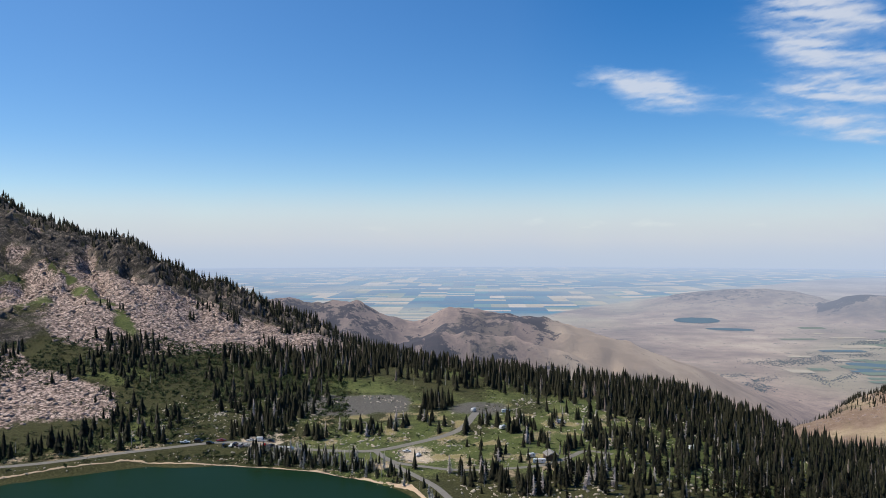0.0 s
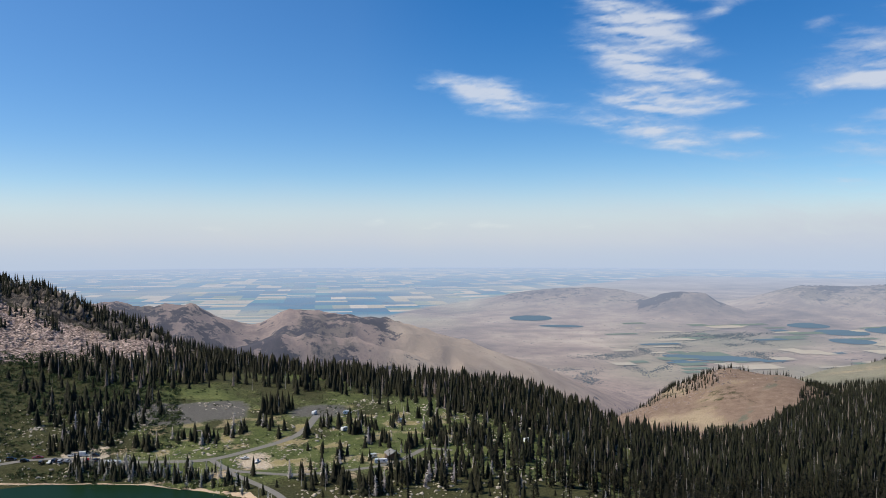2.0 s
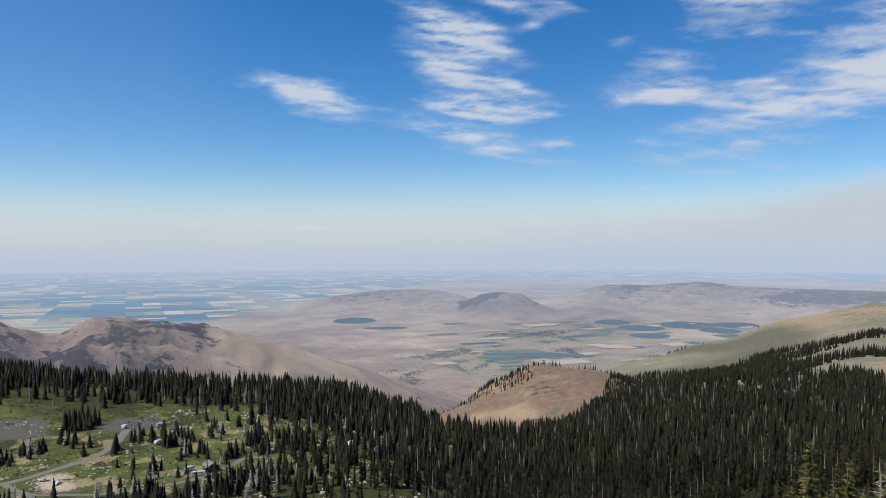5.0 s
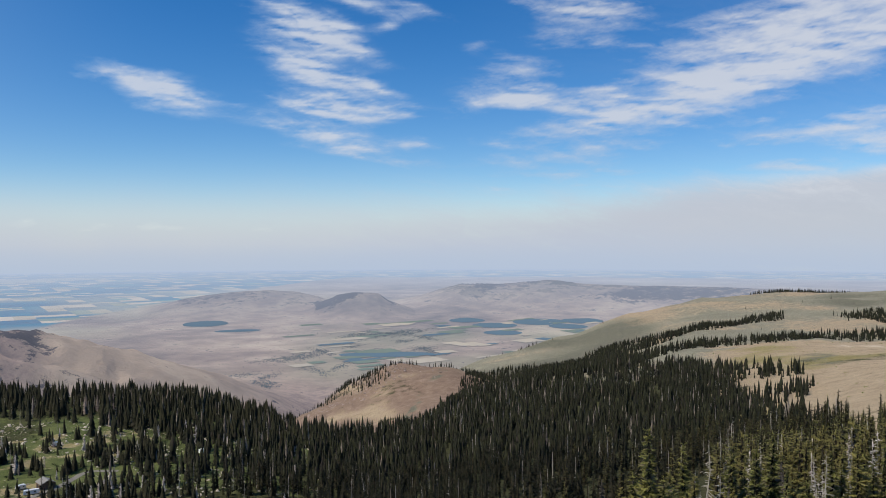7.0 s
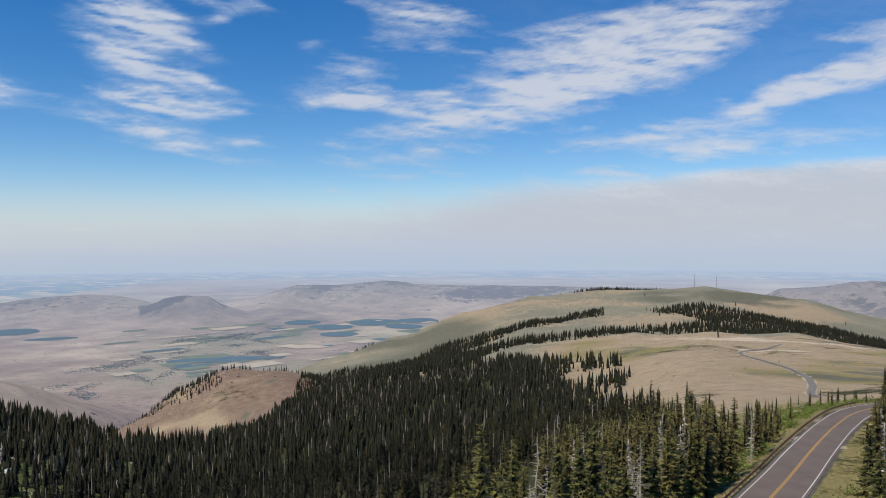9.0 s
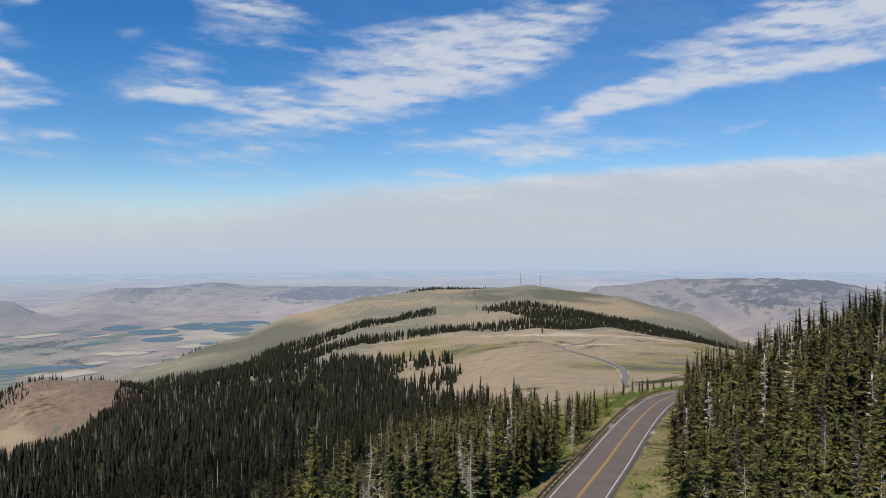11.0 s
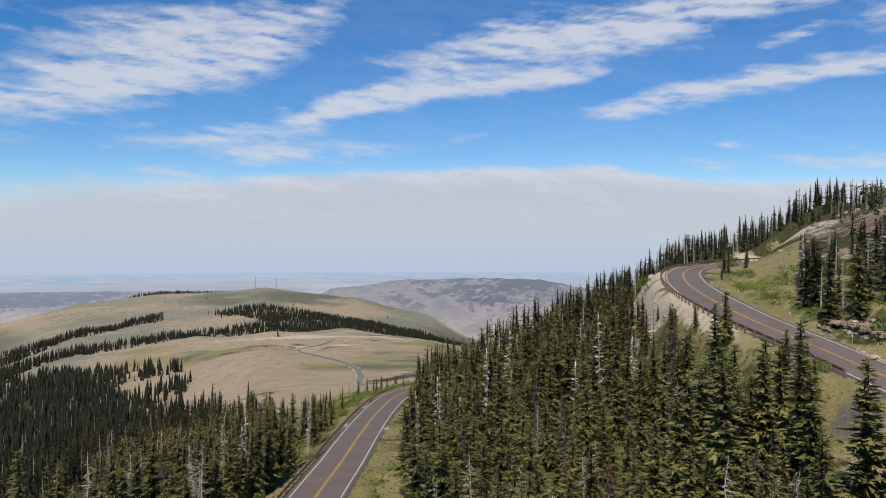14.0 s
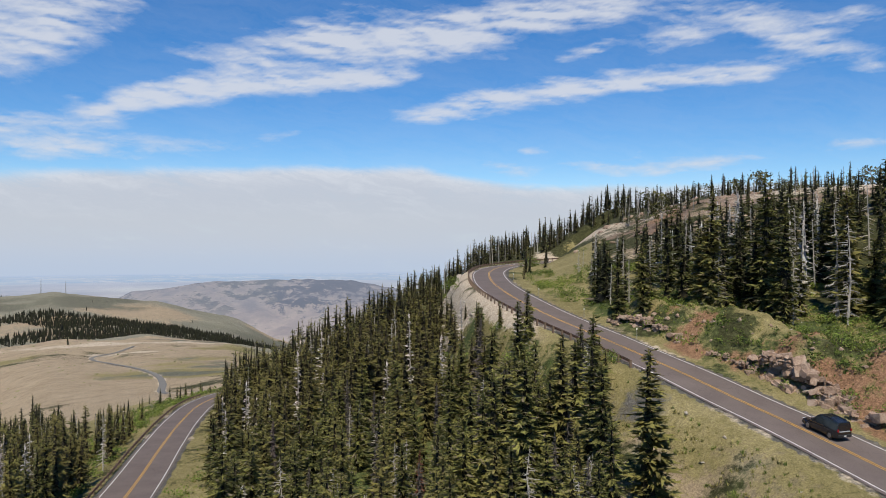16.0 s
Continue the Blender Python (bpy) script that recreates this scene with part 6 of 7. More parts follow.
orng = np.random.RandomState(31)
CUTS = [(103.4, 2.2, 0.8, 10.5), (104.6, 3.2, 1.5, 11), (105.7, 3.0, 1.7, 11), (106.8, 2.2, 1.5, 10.4), (107.6, 1.6, 1.2, 9.6), (109.2, 1.2, 0.5, 9), (110.6, 2.2, 1.0, 9.8), (112.0, 2.2, 1.3, 9.6), (113.4, 3.6, 2.8, 9.8), (114.6, 4.4, 3.0, 9.6), (115.9, 4.2, 2.8, 9.2), (117.2, 2.8, 1.8, 9), (119.0, 1.8, 1.2, 8.4), (120.6, 2.6, 1.6, 9)]
for k, (a, wide, tall, back) in enumerate(CUTS):
    x, y, _ = at(a, float(ROAD_R(a)) + back)
    i = np.argmin(np.hypot(UPPER_ROAD[:, 0] - x, UPPER_ROAD[:, 1] - y))
    t = UPPER_ROAD[i + 1] - UPPER_ROAD[i - 1]
    o = outcrop(300 + k, wide, tall, "broken red-brown rock ledge in the road cut" if tall > 1.2 else "low red-brown rock jutting from the roadside bank", M_CUT)
    o.matrix_basis = pose(x, y, float(height([x], [y])[0]) - 0.2, 0, 0, math.degrees(math.atan2(t[1], t[0])) + 180 + orng.uniform(-8, 8))
top_st = sow(rng, 101, 122, 165, 240, 2.4, lambda a, r, x, y: np.clip(0.12 + 1.8 * fbm(x, y, 0.06, 3), 0, 0.7))
join_forest("hilltop_rocks", stones(rng, top_st, 0.4, 2.4), rock_kinds, [M_CUT], "broken rock ledges across the bare hilltop", 29)["category"] = "rocks"
cut_st = sow(rng, 101, 125, 70, 112, 1.5, lambda a, r, x, y: zone(a, r - ROAD_R(a), 101, 126, 6.5, 18, 1, 1.5) * np.clip(0.4 + 1.8 * fbm(x, y, 0.12, 3), 0, 0.8))
join_forest("cut_rubble", stones(rng, cut_st, 0.2, 1.1), rock_kinds, [M_CUT], "red-brown rubble spilled down the road cut", 28)["category"] = "rocks"


def leaf_clump(seed, n, size):
    """Many small leaves in an uneven mound; 1 m across."""
    r = np.random.RandomState(seed)
    parts = []
    lobes = [Vector((r.uniform(-0.3, 0.3), r.uniform(-0.3, 0.3), r.uniform(0.1, 0.35))) for _ in range(5)]
    for k in range(n):
        d = Vector(r.normal(0, 1, 3)).normalized()
        q = lobes[k % 5] + d * r.uniform(0.16, 0.27)
        q.z = abs(q.z)
        e = [Vector(r.normal(0, 1, 3)).normalized() * size * r.uniform(0.6, 1.4) for _ in range(3)]
        parts.append((np.array([tuple(q + w_) for w_ in e]), np.array([(0, 1, 2)])))
    return merged(parts)


bush_kinds = [(*leaf_clump(400 + k, 90, 0.075), ) for k in range(4)]
bush_kinds = [(v, f, np.zeros(len(f), int)) for v, f in bush_kinds]


far_bush = [(v, f, np.zeros(len(f), int)) for v, f in (leaf_clump(420 + k, 24, 0.16) for k in range(4))]


def bushes(rng, p, s0, s1):
    z = height(p[:, 0], p[:, 1])
    return np.column_stack([p, z - 0.05, rng.uniform(s0, s1, len(p)), rng.uniform(1.0, 1.6, len(p))])


brush = sow(rng, -31, -7, 388, 590, 2.3, lambda a, r, x, y: np.clip(0.7 + fbm(x, y, 0.03, 3) * 2.2, 0, 0.9) * (1 - zone(a, r, -60, -23, 420, 520, 1.5, 10)))
join_forest("willow_brush", bushes(rng, brush, 1.4, 3.8), far_bush, [M_BRUSH], "low dark green brush on the mountain's foot", 31)["category"] = "shrubs"
shore_br = sow(rng, -31, -3, 300, 395, 2.1, lambda a, r, x, y: np.exp(-((r - lake_edge(a) - 9) / 5.0) ** 2) * (0.8 + 2 * fbm(x, y, 0.05, 2)))
join_forest("shore_brush", bushes(rng, shore_br, 1.4, 3.6), far_bush, [M_BRUSH], "green brush along the lake shore", 37)["category"] = "shrubs"
shore_dead = sow(rng, -14, 1.5, 280, 385, 1.6, lambda a, r, x, y: np.exp(-((r - lake_edge(np.minimum(a, -0.6)) - 13) / 6.0) ** 2) * np.clip(0.45 + 0.6 * zone(a, r, -10.6, -2, 300, 390, 0.5, 3) + 2 * fbm(x, y, 0.06, 2), 0, 1))
join_forest("dead_willows", grown(rng, shore_dead, 4.5, 7.5, 1.5), [pale_kind, pale_kind, pale_kind, snag_kind] + stout_kinds[:4], [M_NEEDLE_FAR_SHADE, M_DEAD, M_GREYTWIG, M_BARK, M_CORE_SHADE], "grey dead trees and dark firs along the lake shore", 38)["category"] = "trees"
camp_br = sow(rng, -14, 26, 315, 520, 3.4, lambda a, r, x, y: np.clip(0.22 + fbm(x, y, 0.03, 3) * 2.2, 0, 0.7))
join_forest("camp_brush", bushes(rng, camp_br, 0.8, 2.2), far_bush, [M_BRUSH], "low green brush between the camp firs", 32)["category"] = "shrubs"
road_br = sow(rng, 57, 77, 66, 262, 2.1, lambda a, r, x, y: np.clip(zone(a, r, 56, 72.5, 66, 262, 1, 6) * (0.62 + fbm(x, y, 0.06, 2) * 2) + zone(a, r, 71.5, 77, 95, 225, 0.6, 6) * 0.1 + zone(a, r, 69.5, 76, 200, 258, 0.6, 5) * 0.5, 0, 0.8))
road_br = road_br[np.min(np.hypot(road_br[:, None, 0] - LOWER_ROAD[None, :, 0], road_br[:, None, 1] - LOWER_ROAD[None, :, 1]), 1) < 24]
join_forest("road_brush", bushes(rng, road_br, 1.1, 3.0), bush_kinds, [M_LEAF], "bright green brush beside the lower road", 33)["category"] = "shrubs"
up_br = sow(rng, 84, 127, 58, 200, 1.5, lambda a, r, x, y: np.clip(zone(a, r - ROAD_R(a), 98, 127, 4.6, 60, 1, 1.0) * (0.72 + fbm(x, y, 0.09, 2) * 2.4) + zone(a, r - ROAD_R(a), 89, 98, -30, -6, 1, 3) * 0.10 + zone(a, r, 80, 97, 70, 112, 1, 4) * 0.12 + 0.012, 0, 0.75))
join_forest("hill_brush", bushes(rng, up_br, 0.5, 2.1) + (0, 0, 0.12, 0, 0), bush_kinds, [M_LEAF], "green brush above the road cut", 34)["category"] = "shrubs"
sage = sow(rng, 52, 84, 380, 1000, 14, lambda a, r, x, y: 0.35 + fbm(x, y, 0.01, 3))
join_forest("sagebrush", bushes(rng, sage, 0.7, 1.8), far_bush, [M_LEAF], "scattered sagebrush on the dry plateau", 35)["category"] = "shrubs"

M_STRAW = needle_material("dry_grass", (0.13, 0.125, 0.04), (0.29, 0.26, 0.095))


def tuft(seed, n=14):
    r = np.random.RandomState(seed)
    parts = []
    for _ in range(n):
        an, ln = r.uniform(0, 6.283), r.uniform(0.5, 1.0)
        b = Vector((r.uniform(-.2, .2), r.uniform(-.2, .2), 0))
        t = b + Vector((math.cos(an) * 0.35, math.sin(an) * 0.35, ln))
        sd = Vector((-math.sin(an), math.cos(an), 0)) * 0.06
        parts.append((np.array([tuple(b - sd), tuple(b + sd), tuple(t)]), np.array([(0, 1, 2)])))
    return merged(parts)


tufts = [(*tuft(500 + k), ) for k in range(4)]
tufts = [(v, f, np.full(len(f), k % 2)) for k, (v, f) in enumerate(tufts)]
gr = sow(rng, 96, 126, 52, 112, 0.5, lambda a, r, x, y: np.clip(0.5 + fbm(x, y, 0.15, 3) * 1.5, 0, 1))
gr = np.vstack([gr, sow(rng, 66, 78, 88, 170, 0.9, lambda a, r, x, y: 0.45)])
gz = np.column_stack([gr, height(gr[:, 0], gr[:, 1]) - 0.03, rng.uniform(0.2, 0.5, len(gr)), rng.uniform(0.9, 1.6, len(gr))])
join_forest("grass", gz, tufts, [M_STRAW, M_LEAF], "dry and green grass tufts on the road verges", 36)["category"] = "grass"

# ---- far valley: watered fields, tree rows, hamlets ----
def far_patch(name, ring, mat, label):
    """A field laid on the valley floor; ring in km."""
    pts = []
    for x, y in ring:
        a, rk = math.degrees(math.atan2(x, y)), math.hypot(x, y)
        pts.append(tuple(float(q[0]) for q in far_place(np.array([a]), np.array([rk]))))
    c = np.mean(pts, 0)
    v = [(p[0], p[1], p[2] + 3.0) for p in pts] + [(c[0], c[1], c[2] + 3.0)]
    n = len(pts)
    f = [(k, (k + 1) % n, n) for k in range(n)]
    return tagged(new(name, add_mesh(name, v, f, [mat])), label, "field", kind="structure")


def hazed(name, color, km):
    """Surface of the far backdrop, the air's glow over that distance painted in as emission."""
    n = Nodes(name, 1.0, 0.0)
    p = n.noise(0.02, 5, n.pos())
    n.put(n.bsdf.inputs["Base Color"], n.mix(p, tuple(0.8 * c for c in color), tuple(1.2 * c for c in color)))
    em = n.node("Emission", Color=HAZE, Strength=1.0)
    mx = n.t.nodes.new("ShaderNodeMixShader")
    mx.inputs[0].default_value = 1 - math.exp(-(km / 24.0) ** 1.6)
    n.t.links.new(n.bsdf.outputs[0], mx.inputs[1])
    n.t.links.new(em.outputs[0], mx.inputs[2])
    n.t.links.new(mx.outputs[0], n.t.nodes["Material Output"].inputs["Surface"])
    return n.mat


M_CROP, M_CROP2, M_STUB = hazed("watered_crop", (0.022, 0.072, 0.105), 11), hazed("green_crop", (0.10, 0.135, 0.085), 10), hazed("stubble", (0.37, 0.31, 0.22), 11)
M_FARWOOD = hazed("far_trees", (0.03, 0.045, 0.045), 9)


def disc(a, km, rad, deep=1.0):
    """A round field; deep squeezes it away from the eye."""
    x, y, sa, ca = km * math.sin(a * DEG), km * math.cos(a * DEG), math.sin(a * DEG), math.cos(a * DEG)
    ring = [(rad * math.cos(t), rad * deep * math.sin(t)) for t in np.linspace(0, 6.283, 28, endpoint=False)]
    return [(x + u * ca + v * sa, y - u * sa + v * ca) for u, v in ring]


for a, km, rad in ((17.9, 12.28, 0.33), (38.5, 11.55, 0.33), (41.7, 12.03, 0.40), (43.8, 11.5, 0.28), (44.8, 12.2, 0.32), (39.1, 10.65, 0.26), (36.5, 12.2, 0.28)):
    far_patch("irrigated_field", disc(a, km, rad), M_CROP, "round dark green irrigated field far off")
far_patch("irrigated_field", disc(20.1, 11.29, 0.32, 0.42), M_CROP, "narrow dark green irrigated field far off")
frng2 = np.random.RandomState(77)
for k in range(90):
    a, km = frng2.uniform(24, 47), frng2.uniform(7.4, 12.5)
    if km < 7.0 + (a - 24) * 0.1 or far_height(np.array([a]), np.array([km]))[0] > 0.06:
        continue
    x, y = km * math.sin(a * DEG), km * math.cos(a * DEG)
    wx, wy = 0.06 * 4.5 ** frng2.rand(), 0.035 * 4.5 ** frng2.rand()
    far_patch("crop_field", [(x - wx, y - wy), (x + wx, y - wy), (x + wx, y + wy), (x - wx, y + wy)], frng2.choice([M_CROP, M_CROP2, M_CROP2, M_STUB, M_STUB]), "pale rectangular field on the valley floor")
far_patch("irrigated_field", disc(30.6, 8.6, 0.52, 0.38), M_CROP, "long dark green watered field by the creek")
groves = []
WOODS = [(22.7, 8.4, .5), (24.1, 8.6, .35), (25.2, 8.65, .3), (26, 8.95, .25), (22, 7.1, .3), (21.9, 6.6, .25), (22.2, 6.4, .2), (20.5, 7.3, .3), (28.4, 10.6, .35), (29.4, 10.5, .4), (30.7, 10.6, .5), (31.5, 10.75, .4), (32.4, 10.7, .4), (27.3, 7.8, .25), (25.5, 7.6, .25), (33.3, 9.1, .3), (33.8, 8.9, .25), (28.1, 9.4, .2), (31.8, 9.8, .2), (33.3, 10.2, .3)]
for a, km, sp in WOODS:
    for _ in range(int(230 * sp / 0.3)):
        aa = a + frng2.normal(0, sp * 2.0)
        rk = km + 0.35 * (aa - a) * math.sin(km * 9) + frng2.normal(0, 0.11)
        x, y, z = far_place(np.array([aa]), np.array([rk]))
        groves.append((x[0], y[0], z[0], frng2.uniform(2.0, 5.5), frng2.uniform(1.0, 2.2)))
for _ in range(1300):
    aa, rk = frng2.uniform(20, 48), frng2.uniform(7, 12)
    x, y, z = far_place(np.array([aa]), np.array([rk]))
    groves.append((x[0], y[0], z[0], frng2.uniform(1.5, 3.5), frng2.uniform(1.0, 2.0)))
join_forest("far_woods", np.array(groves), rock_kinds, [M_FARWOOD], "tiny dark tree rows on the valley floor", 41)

# ---- vehicles, rails, signs ----
def part(name, bm_or_mesh, mat, parent, label=""):
    """Links a bmesh or (vertices, faces) as one mesh under a thing."""
    if isinstance(bm_or_mesh, tuple):
        me = add_mesh(name, [tuple(map(float, q)) for q in bm_or_mesh[0]], [tuple(map(int, q)) for q in bm_or_mesh[1]], [mat])
    else:
        me = bpy.data.meshes.new(name)
        bm_or_mesh.to_mesh(me)
        bm_or_mesh.free()
        me.materials.append(mat)
    o = new(name, me)
    o.parent = parent
    if label:
        o["label"] = label
    return o


def box(x0, x1, y0, y1, z0, z1, bevel=0.0, taper=1.0):
    """A box, its top drawn in by taper, its edges bevelled."""
    bm = bmesh.new()
    bmesh.ops.create_cube(bm, size=1.0)
    for v in bm.verts:
        k = taper if v.co.z > 0 else 1.0
        v.co = Vector(((x0 + x1) / 2 + v.co.x * (x1 - x0) * k, (y0 + y1) / 2 + v.co.y * (y1 - y0) * k, z0 if v.co.z < 0 else z1))
    if bevel:
        bmesh.ops.bevel(bm, geom=bm.edges[:], offset=bevel, segments=2, affect="EDGES", profile=0.6)
    return bm


def side_loft(profile, widths, bevel=0.0):
    """A car body: a side outline (x, z) with half widths, both sides joined."""
    bm = bmesh.new()
    left = [bm.verts.new((x, w, z)) for (x, z), w in zip(profile, widths)]
    right = [bm.verts.new((x, -w, z)) for (x, z), w in zip(profile, widths)]
    n = len(profile)
    for k in range(n):
        j = (k + 1) % n
        bm.faces.new((left[k], left[j], right[j], right[k]))
    bm.faces.new(left[::-1])
    bm.faces.new(right)
    bmesh.ops.recalc_face_normals(bm, faces=bm.faces[:])
    if bevel:
        bmesh.ops.bevel(bm, geom=bm.edges[:], offset=bevel, segments=2, affect="EDGES", profile=0.6)
    return bm


def wheel_disc(x, y, z, r, w, n=20):
    bm = bmesh.new()
    bmesh.ops.create_cone(bm, cap_ends=True, segments=n, radius1=r, radius2=r, depth=w)
    bmesh.ops.bevel(bm, geom=[e for e in bm.edges if abs(e.verts[0].co.z - e.verts[1].co.z) < 1e-4], offset=min(0.04, w * 0.3), segments=2, affect="EDGES")
    bmesh.ops.transform(bm, matrix=Matrix.Translation((x, y, z)) @ Matrix.Rotation(math.pi / 2, 4, "X"), verts=bm.verts[:])
    return bm


def paint(name, color, rough=0.25):
    n = Nodes(name, rough, 0.5)
    n.bsdf.inputs["Coat Weight"].default_value = 0.6
    dust = n.step(n.noise(2.5, 5, n.obj(), 0.7), 0.5, 0.75)
    return n.done(n.mix(n.math("MULTIPLY", dust, 0.25), color, (0.25, 0.21, 0.17)))


M_BLACK, M_WCAR, M_RED, M_SILVER, M_DARKBLUE = paint("black_car_paint", (0.008, 0.009, 0.011)), paint("white_car_paint", (0.75, 0.75, 0.73)), paint("red_car_paint", (0.30, 0.02, 0.015)), paint("silver_car_paint", (0.42, 0.43, 0.44)), paint("dark_blue_car_paint", (0.02, 0.03, 0.055))
M_TYRE, M_RIM, M_GLASS = plain("tyre_rubber", (0.02, 0.02, 0.02), 0.85), plain("wheel_rim", (0.25, 0.25, 0.26), 0.35, 0.8), plain("tinted_car_glass", (0.012, 0.014, 0.017), 0.08, 0, 0.1, spec=0.6)
M_LAMP, M_TRIM, M_PLATE = plain("red_tail_lamp", (0.25, 0.012, 0.012), 0.2), plain("black_trim", (0.02, 0.02, 0.021), 0.6), plain("white_plate", (0.6, 0.6, 0.58), 0.5)
M_HEAD = plain("clear_headlamp", (0.6, 0.62, 0.64), 0.1)


def wheels(car, xs, half, r):
    for x in xs:
        for s in (-1, 1):
            tyre = part("wheel", wheel_disc(x, s * (half - 0.11), r, r, 0.24), M_TYRE, car)
            part("rim", wheel_disc(x, s * (half - 0.0), r, r * 0.62, 0.06, 12), M_RIM, tyre, "grey alloy rim")


def make_suv(name, mat, label, category="car", group=""):
    """An estate off-roader, nose to +x, modelled 5.1 m long and scaled down where it is placed."""
    car = tagged(new(name), label, category, group)
    body = [(-2.5, 0.45), (-2.55, 0.75), (-2.48, 1.08), (-0.2, 1.10), (1.15, 1.06), (2.2, 0.98), (2.5, 0.82), (2.53, 0.48), (2.2, 0.36), (2.03, 0.36), (1.93, 0.66), (1.6, 0.78), (1.27, 0.66), (1.17, 0.34), (-1.07, 0.34), (-1.17, 0.66), (-1.5, 0.78), (-1.83, 0.66), (-1.93, 0.36), (-2.3, 0.36)]
    part("body", side_loft(body, [0.96, 0.99, 0.97, 0.97, 0.97, 0.92, 0.86, 0.9, 0.95, 0.97, 0.99, 0.99, 0.99, 0.97, 0.97, 0.99, 0.99, 0.99, 0.97, 0.95], 0.035), mat, car)
    roof = [(-2.48, 1.06), (-2.40, 1.58), (-2.30, 1.84), (-0.9, 1.92), (0.30, 1.88), (0.66, 1.70), (1.2, 1.06)]
    part("cabin", side_loft(roof, [0.96, 0.88, 0.80, 0.79, 0.79, 0.81, 0.93], 0.04), mat, car)
    for s in (-1, 1):
        for x0, x1, u0, u1 in ((-2.34, -1.45, -2.24, -1.42), (-1.36, -0.42, -1.32, -0.40), (-0.32, 0.92, -0.30, 0.52)):
            v = [(x0, s * 0.962, 1.14), (x1, s * 0.962, 1.14), (u1, s * 0.868, 1.66), (u0, s * 0.868, 1.66)]
            v += [(x, y - s * 0.05, z) for x, y, z in v]
            part("side_window", (v, [(0, 1, 2, 3), (4, 7, 6, 5), (0, 4, 5, 1), (1, 5, 6, 2), (2, 6, 7, 3), (3, 7, 4, 0)]), M_GLASS, car, "dark tinted window")
        part("mirror", box(0.85, 1.05, s * 0.98 - 0.1 + (0.1 * s), s * 0.98 + 0.1 + (0.1 * s), 1.12, 1.3, 0.03), mat, car)
        part("tail_lamp", box(-2.58, -2.44, s * 0.90 - 0.06, s * 0.90 + 0.06, 1.0, 1.25, 0.02), M_LAMP, car, "red tail lamp")
        part("headlamp", box(2.36, 2.52, s * 0.68 - 0.18, s * 0.68 + 0.18, 0.74, 0.9, 0.03), M_HEAD, car)
        part("roof_rail", box(-1.9, 0.1, s * 0.66 - 0.02, s * 0.66 + 0.02, 1.92, 1.98, 0.01), M_TRIM, car)
    part("rear_window", ([(-2.50, -0.80, 1.16), (-2.50, 0.80, 1.16), (-2.425, 0.74, 1.62), (-2.425, -0.74, 1.62), (-2.44, -0.80, 1.16), (-2.44, 0.80, 1.16), (-2.365, 0.74, 1.62), (-2.365, -0.74, 1.62)], [(0, 3, 2, 1), (4, 5, 6, 7), (0, 1, 5, 4), (1, 2, 6, 5), (2, 3, 7, 6), (3, 0, 4, 7)]), M_GLASS, car, "rear window")
    part("windscreen", ([(1.20, -0.84, 1.11), (1.20, 0.84, 1.11), (0.68, 0.70, 1.61), (0.68, -0.70, 1.61), (1.12, -0.84, 1.11), (1.12, 0.84, 1.11), (0.60, 0.70, 1.61), (0.60, -0.70, 1.61)], [(0, 1, 2, 3), (4, 7, 6, 5), (0, 4, 5, 1), (1, 5, 6, 2), (2, 6, 7, 3), (3, 7, 4, 0)]), M_GLASS, car, "windscreen")
    part("bumper", box(-2.66, -2.42, -0.93, 0.93, 0.46, 0.72, 0.05), M_TRIM, car, "rear bumper")
    part("bumper", box(2.4, 2.6, -0.9, 0.9, 0.42, 0.66, 0.05), M_TRIM, car, "front bumper")
    part("tailgate_trim", box(-2.58, -2.5, -0.7, 0.7, 0.98, 1.06, 0.01), M_SILVER, car, "bright tailgate strip")
    part("number_plate", box(-2.69, -2.65, -0.16, 0.16, 0.54, 0.68, 0.005), M_PLATE, car, "blank pale plate")
    wheels(car, (1.6, -1.5), 0.97, 0.40)
    return car


def make_pickup(name, mat, label, topper=False):
    car = tagged(new(name), label, "pickup", "vehicles parked by the lake")
    body = [(-2.75, 0.5), (-2.75, 1.05), (-0.75, 1.05), (1.2, 1.05), (2.45, 0.98), (2.65, 0.8), (2.65, 0.45), (2.1, 0.38), (1.9, 0.75), (1.5, 0.8), (1.2, 0.4), (-1.2, 0.4), (-1.4, 0.75), (-1.8, 0.8), (-2.1, 0.42)]
    part("body", side_loft(body, [0.95] * 15, 0.04), mat, car)
    part("cabin", side_loft([(-0.8, 1.0), (-0.65, 1.7), (0.1, 1.8), (0.6, 1.7), (1.25, 1.0)], [0.93, 0.76, 0.74, 0.76, 0.9], 0.04), mat, car)
    for s in (-1, 1):
        part("side_window", box(-0.55, 0.75, s * 0.86 - 0.03, s * 0.86 + 0.03, 1.12, 1.6, 0.0, 0.8), M_GLASS, car)
    part("windscreen", box(0.75, 1.05, -0.72, 0.72, 1.1, 1.6, 0.0, 0.75), M_GLASS, car)
    if topper:
        part("camper_shell", box(-2.85, 0.4, -1.05, 1.05, 1.1, 2.75, 0.15), M_WCAR, car, "white camper shell")
    wheels(car, (1.7, -1.6), 0.96, 0.4)
    return car


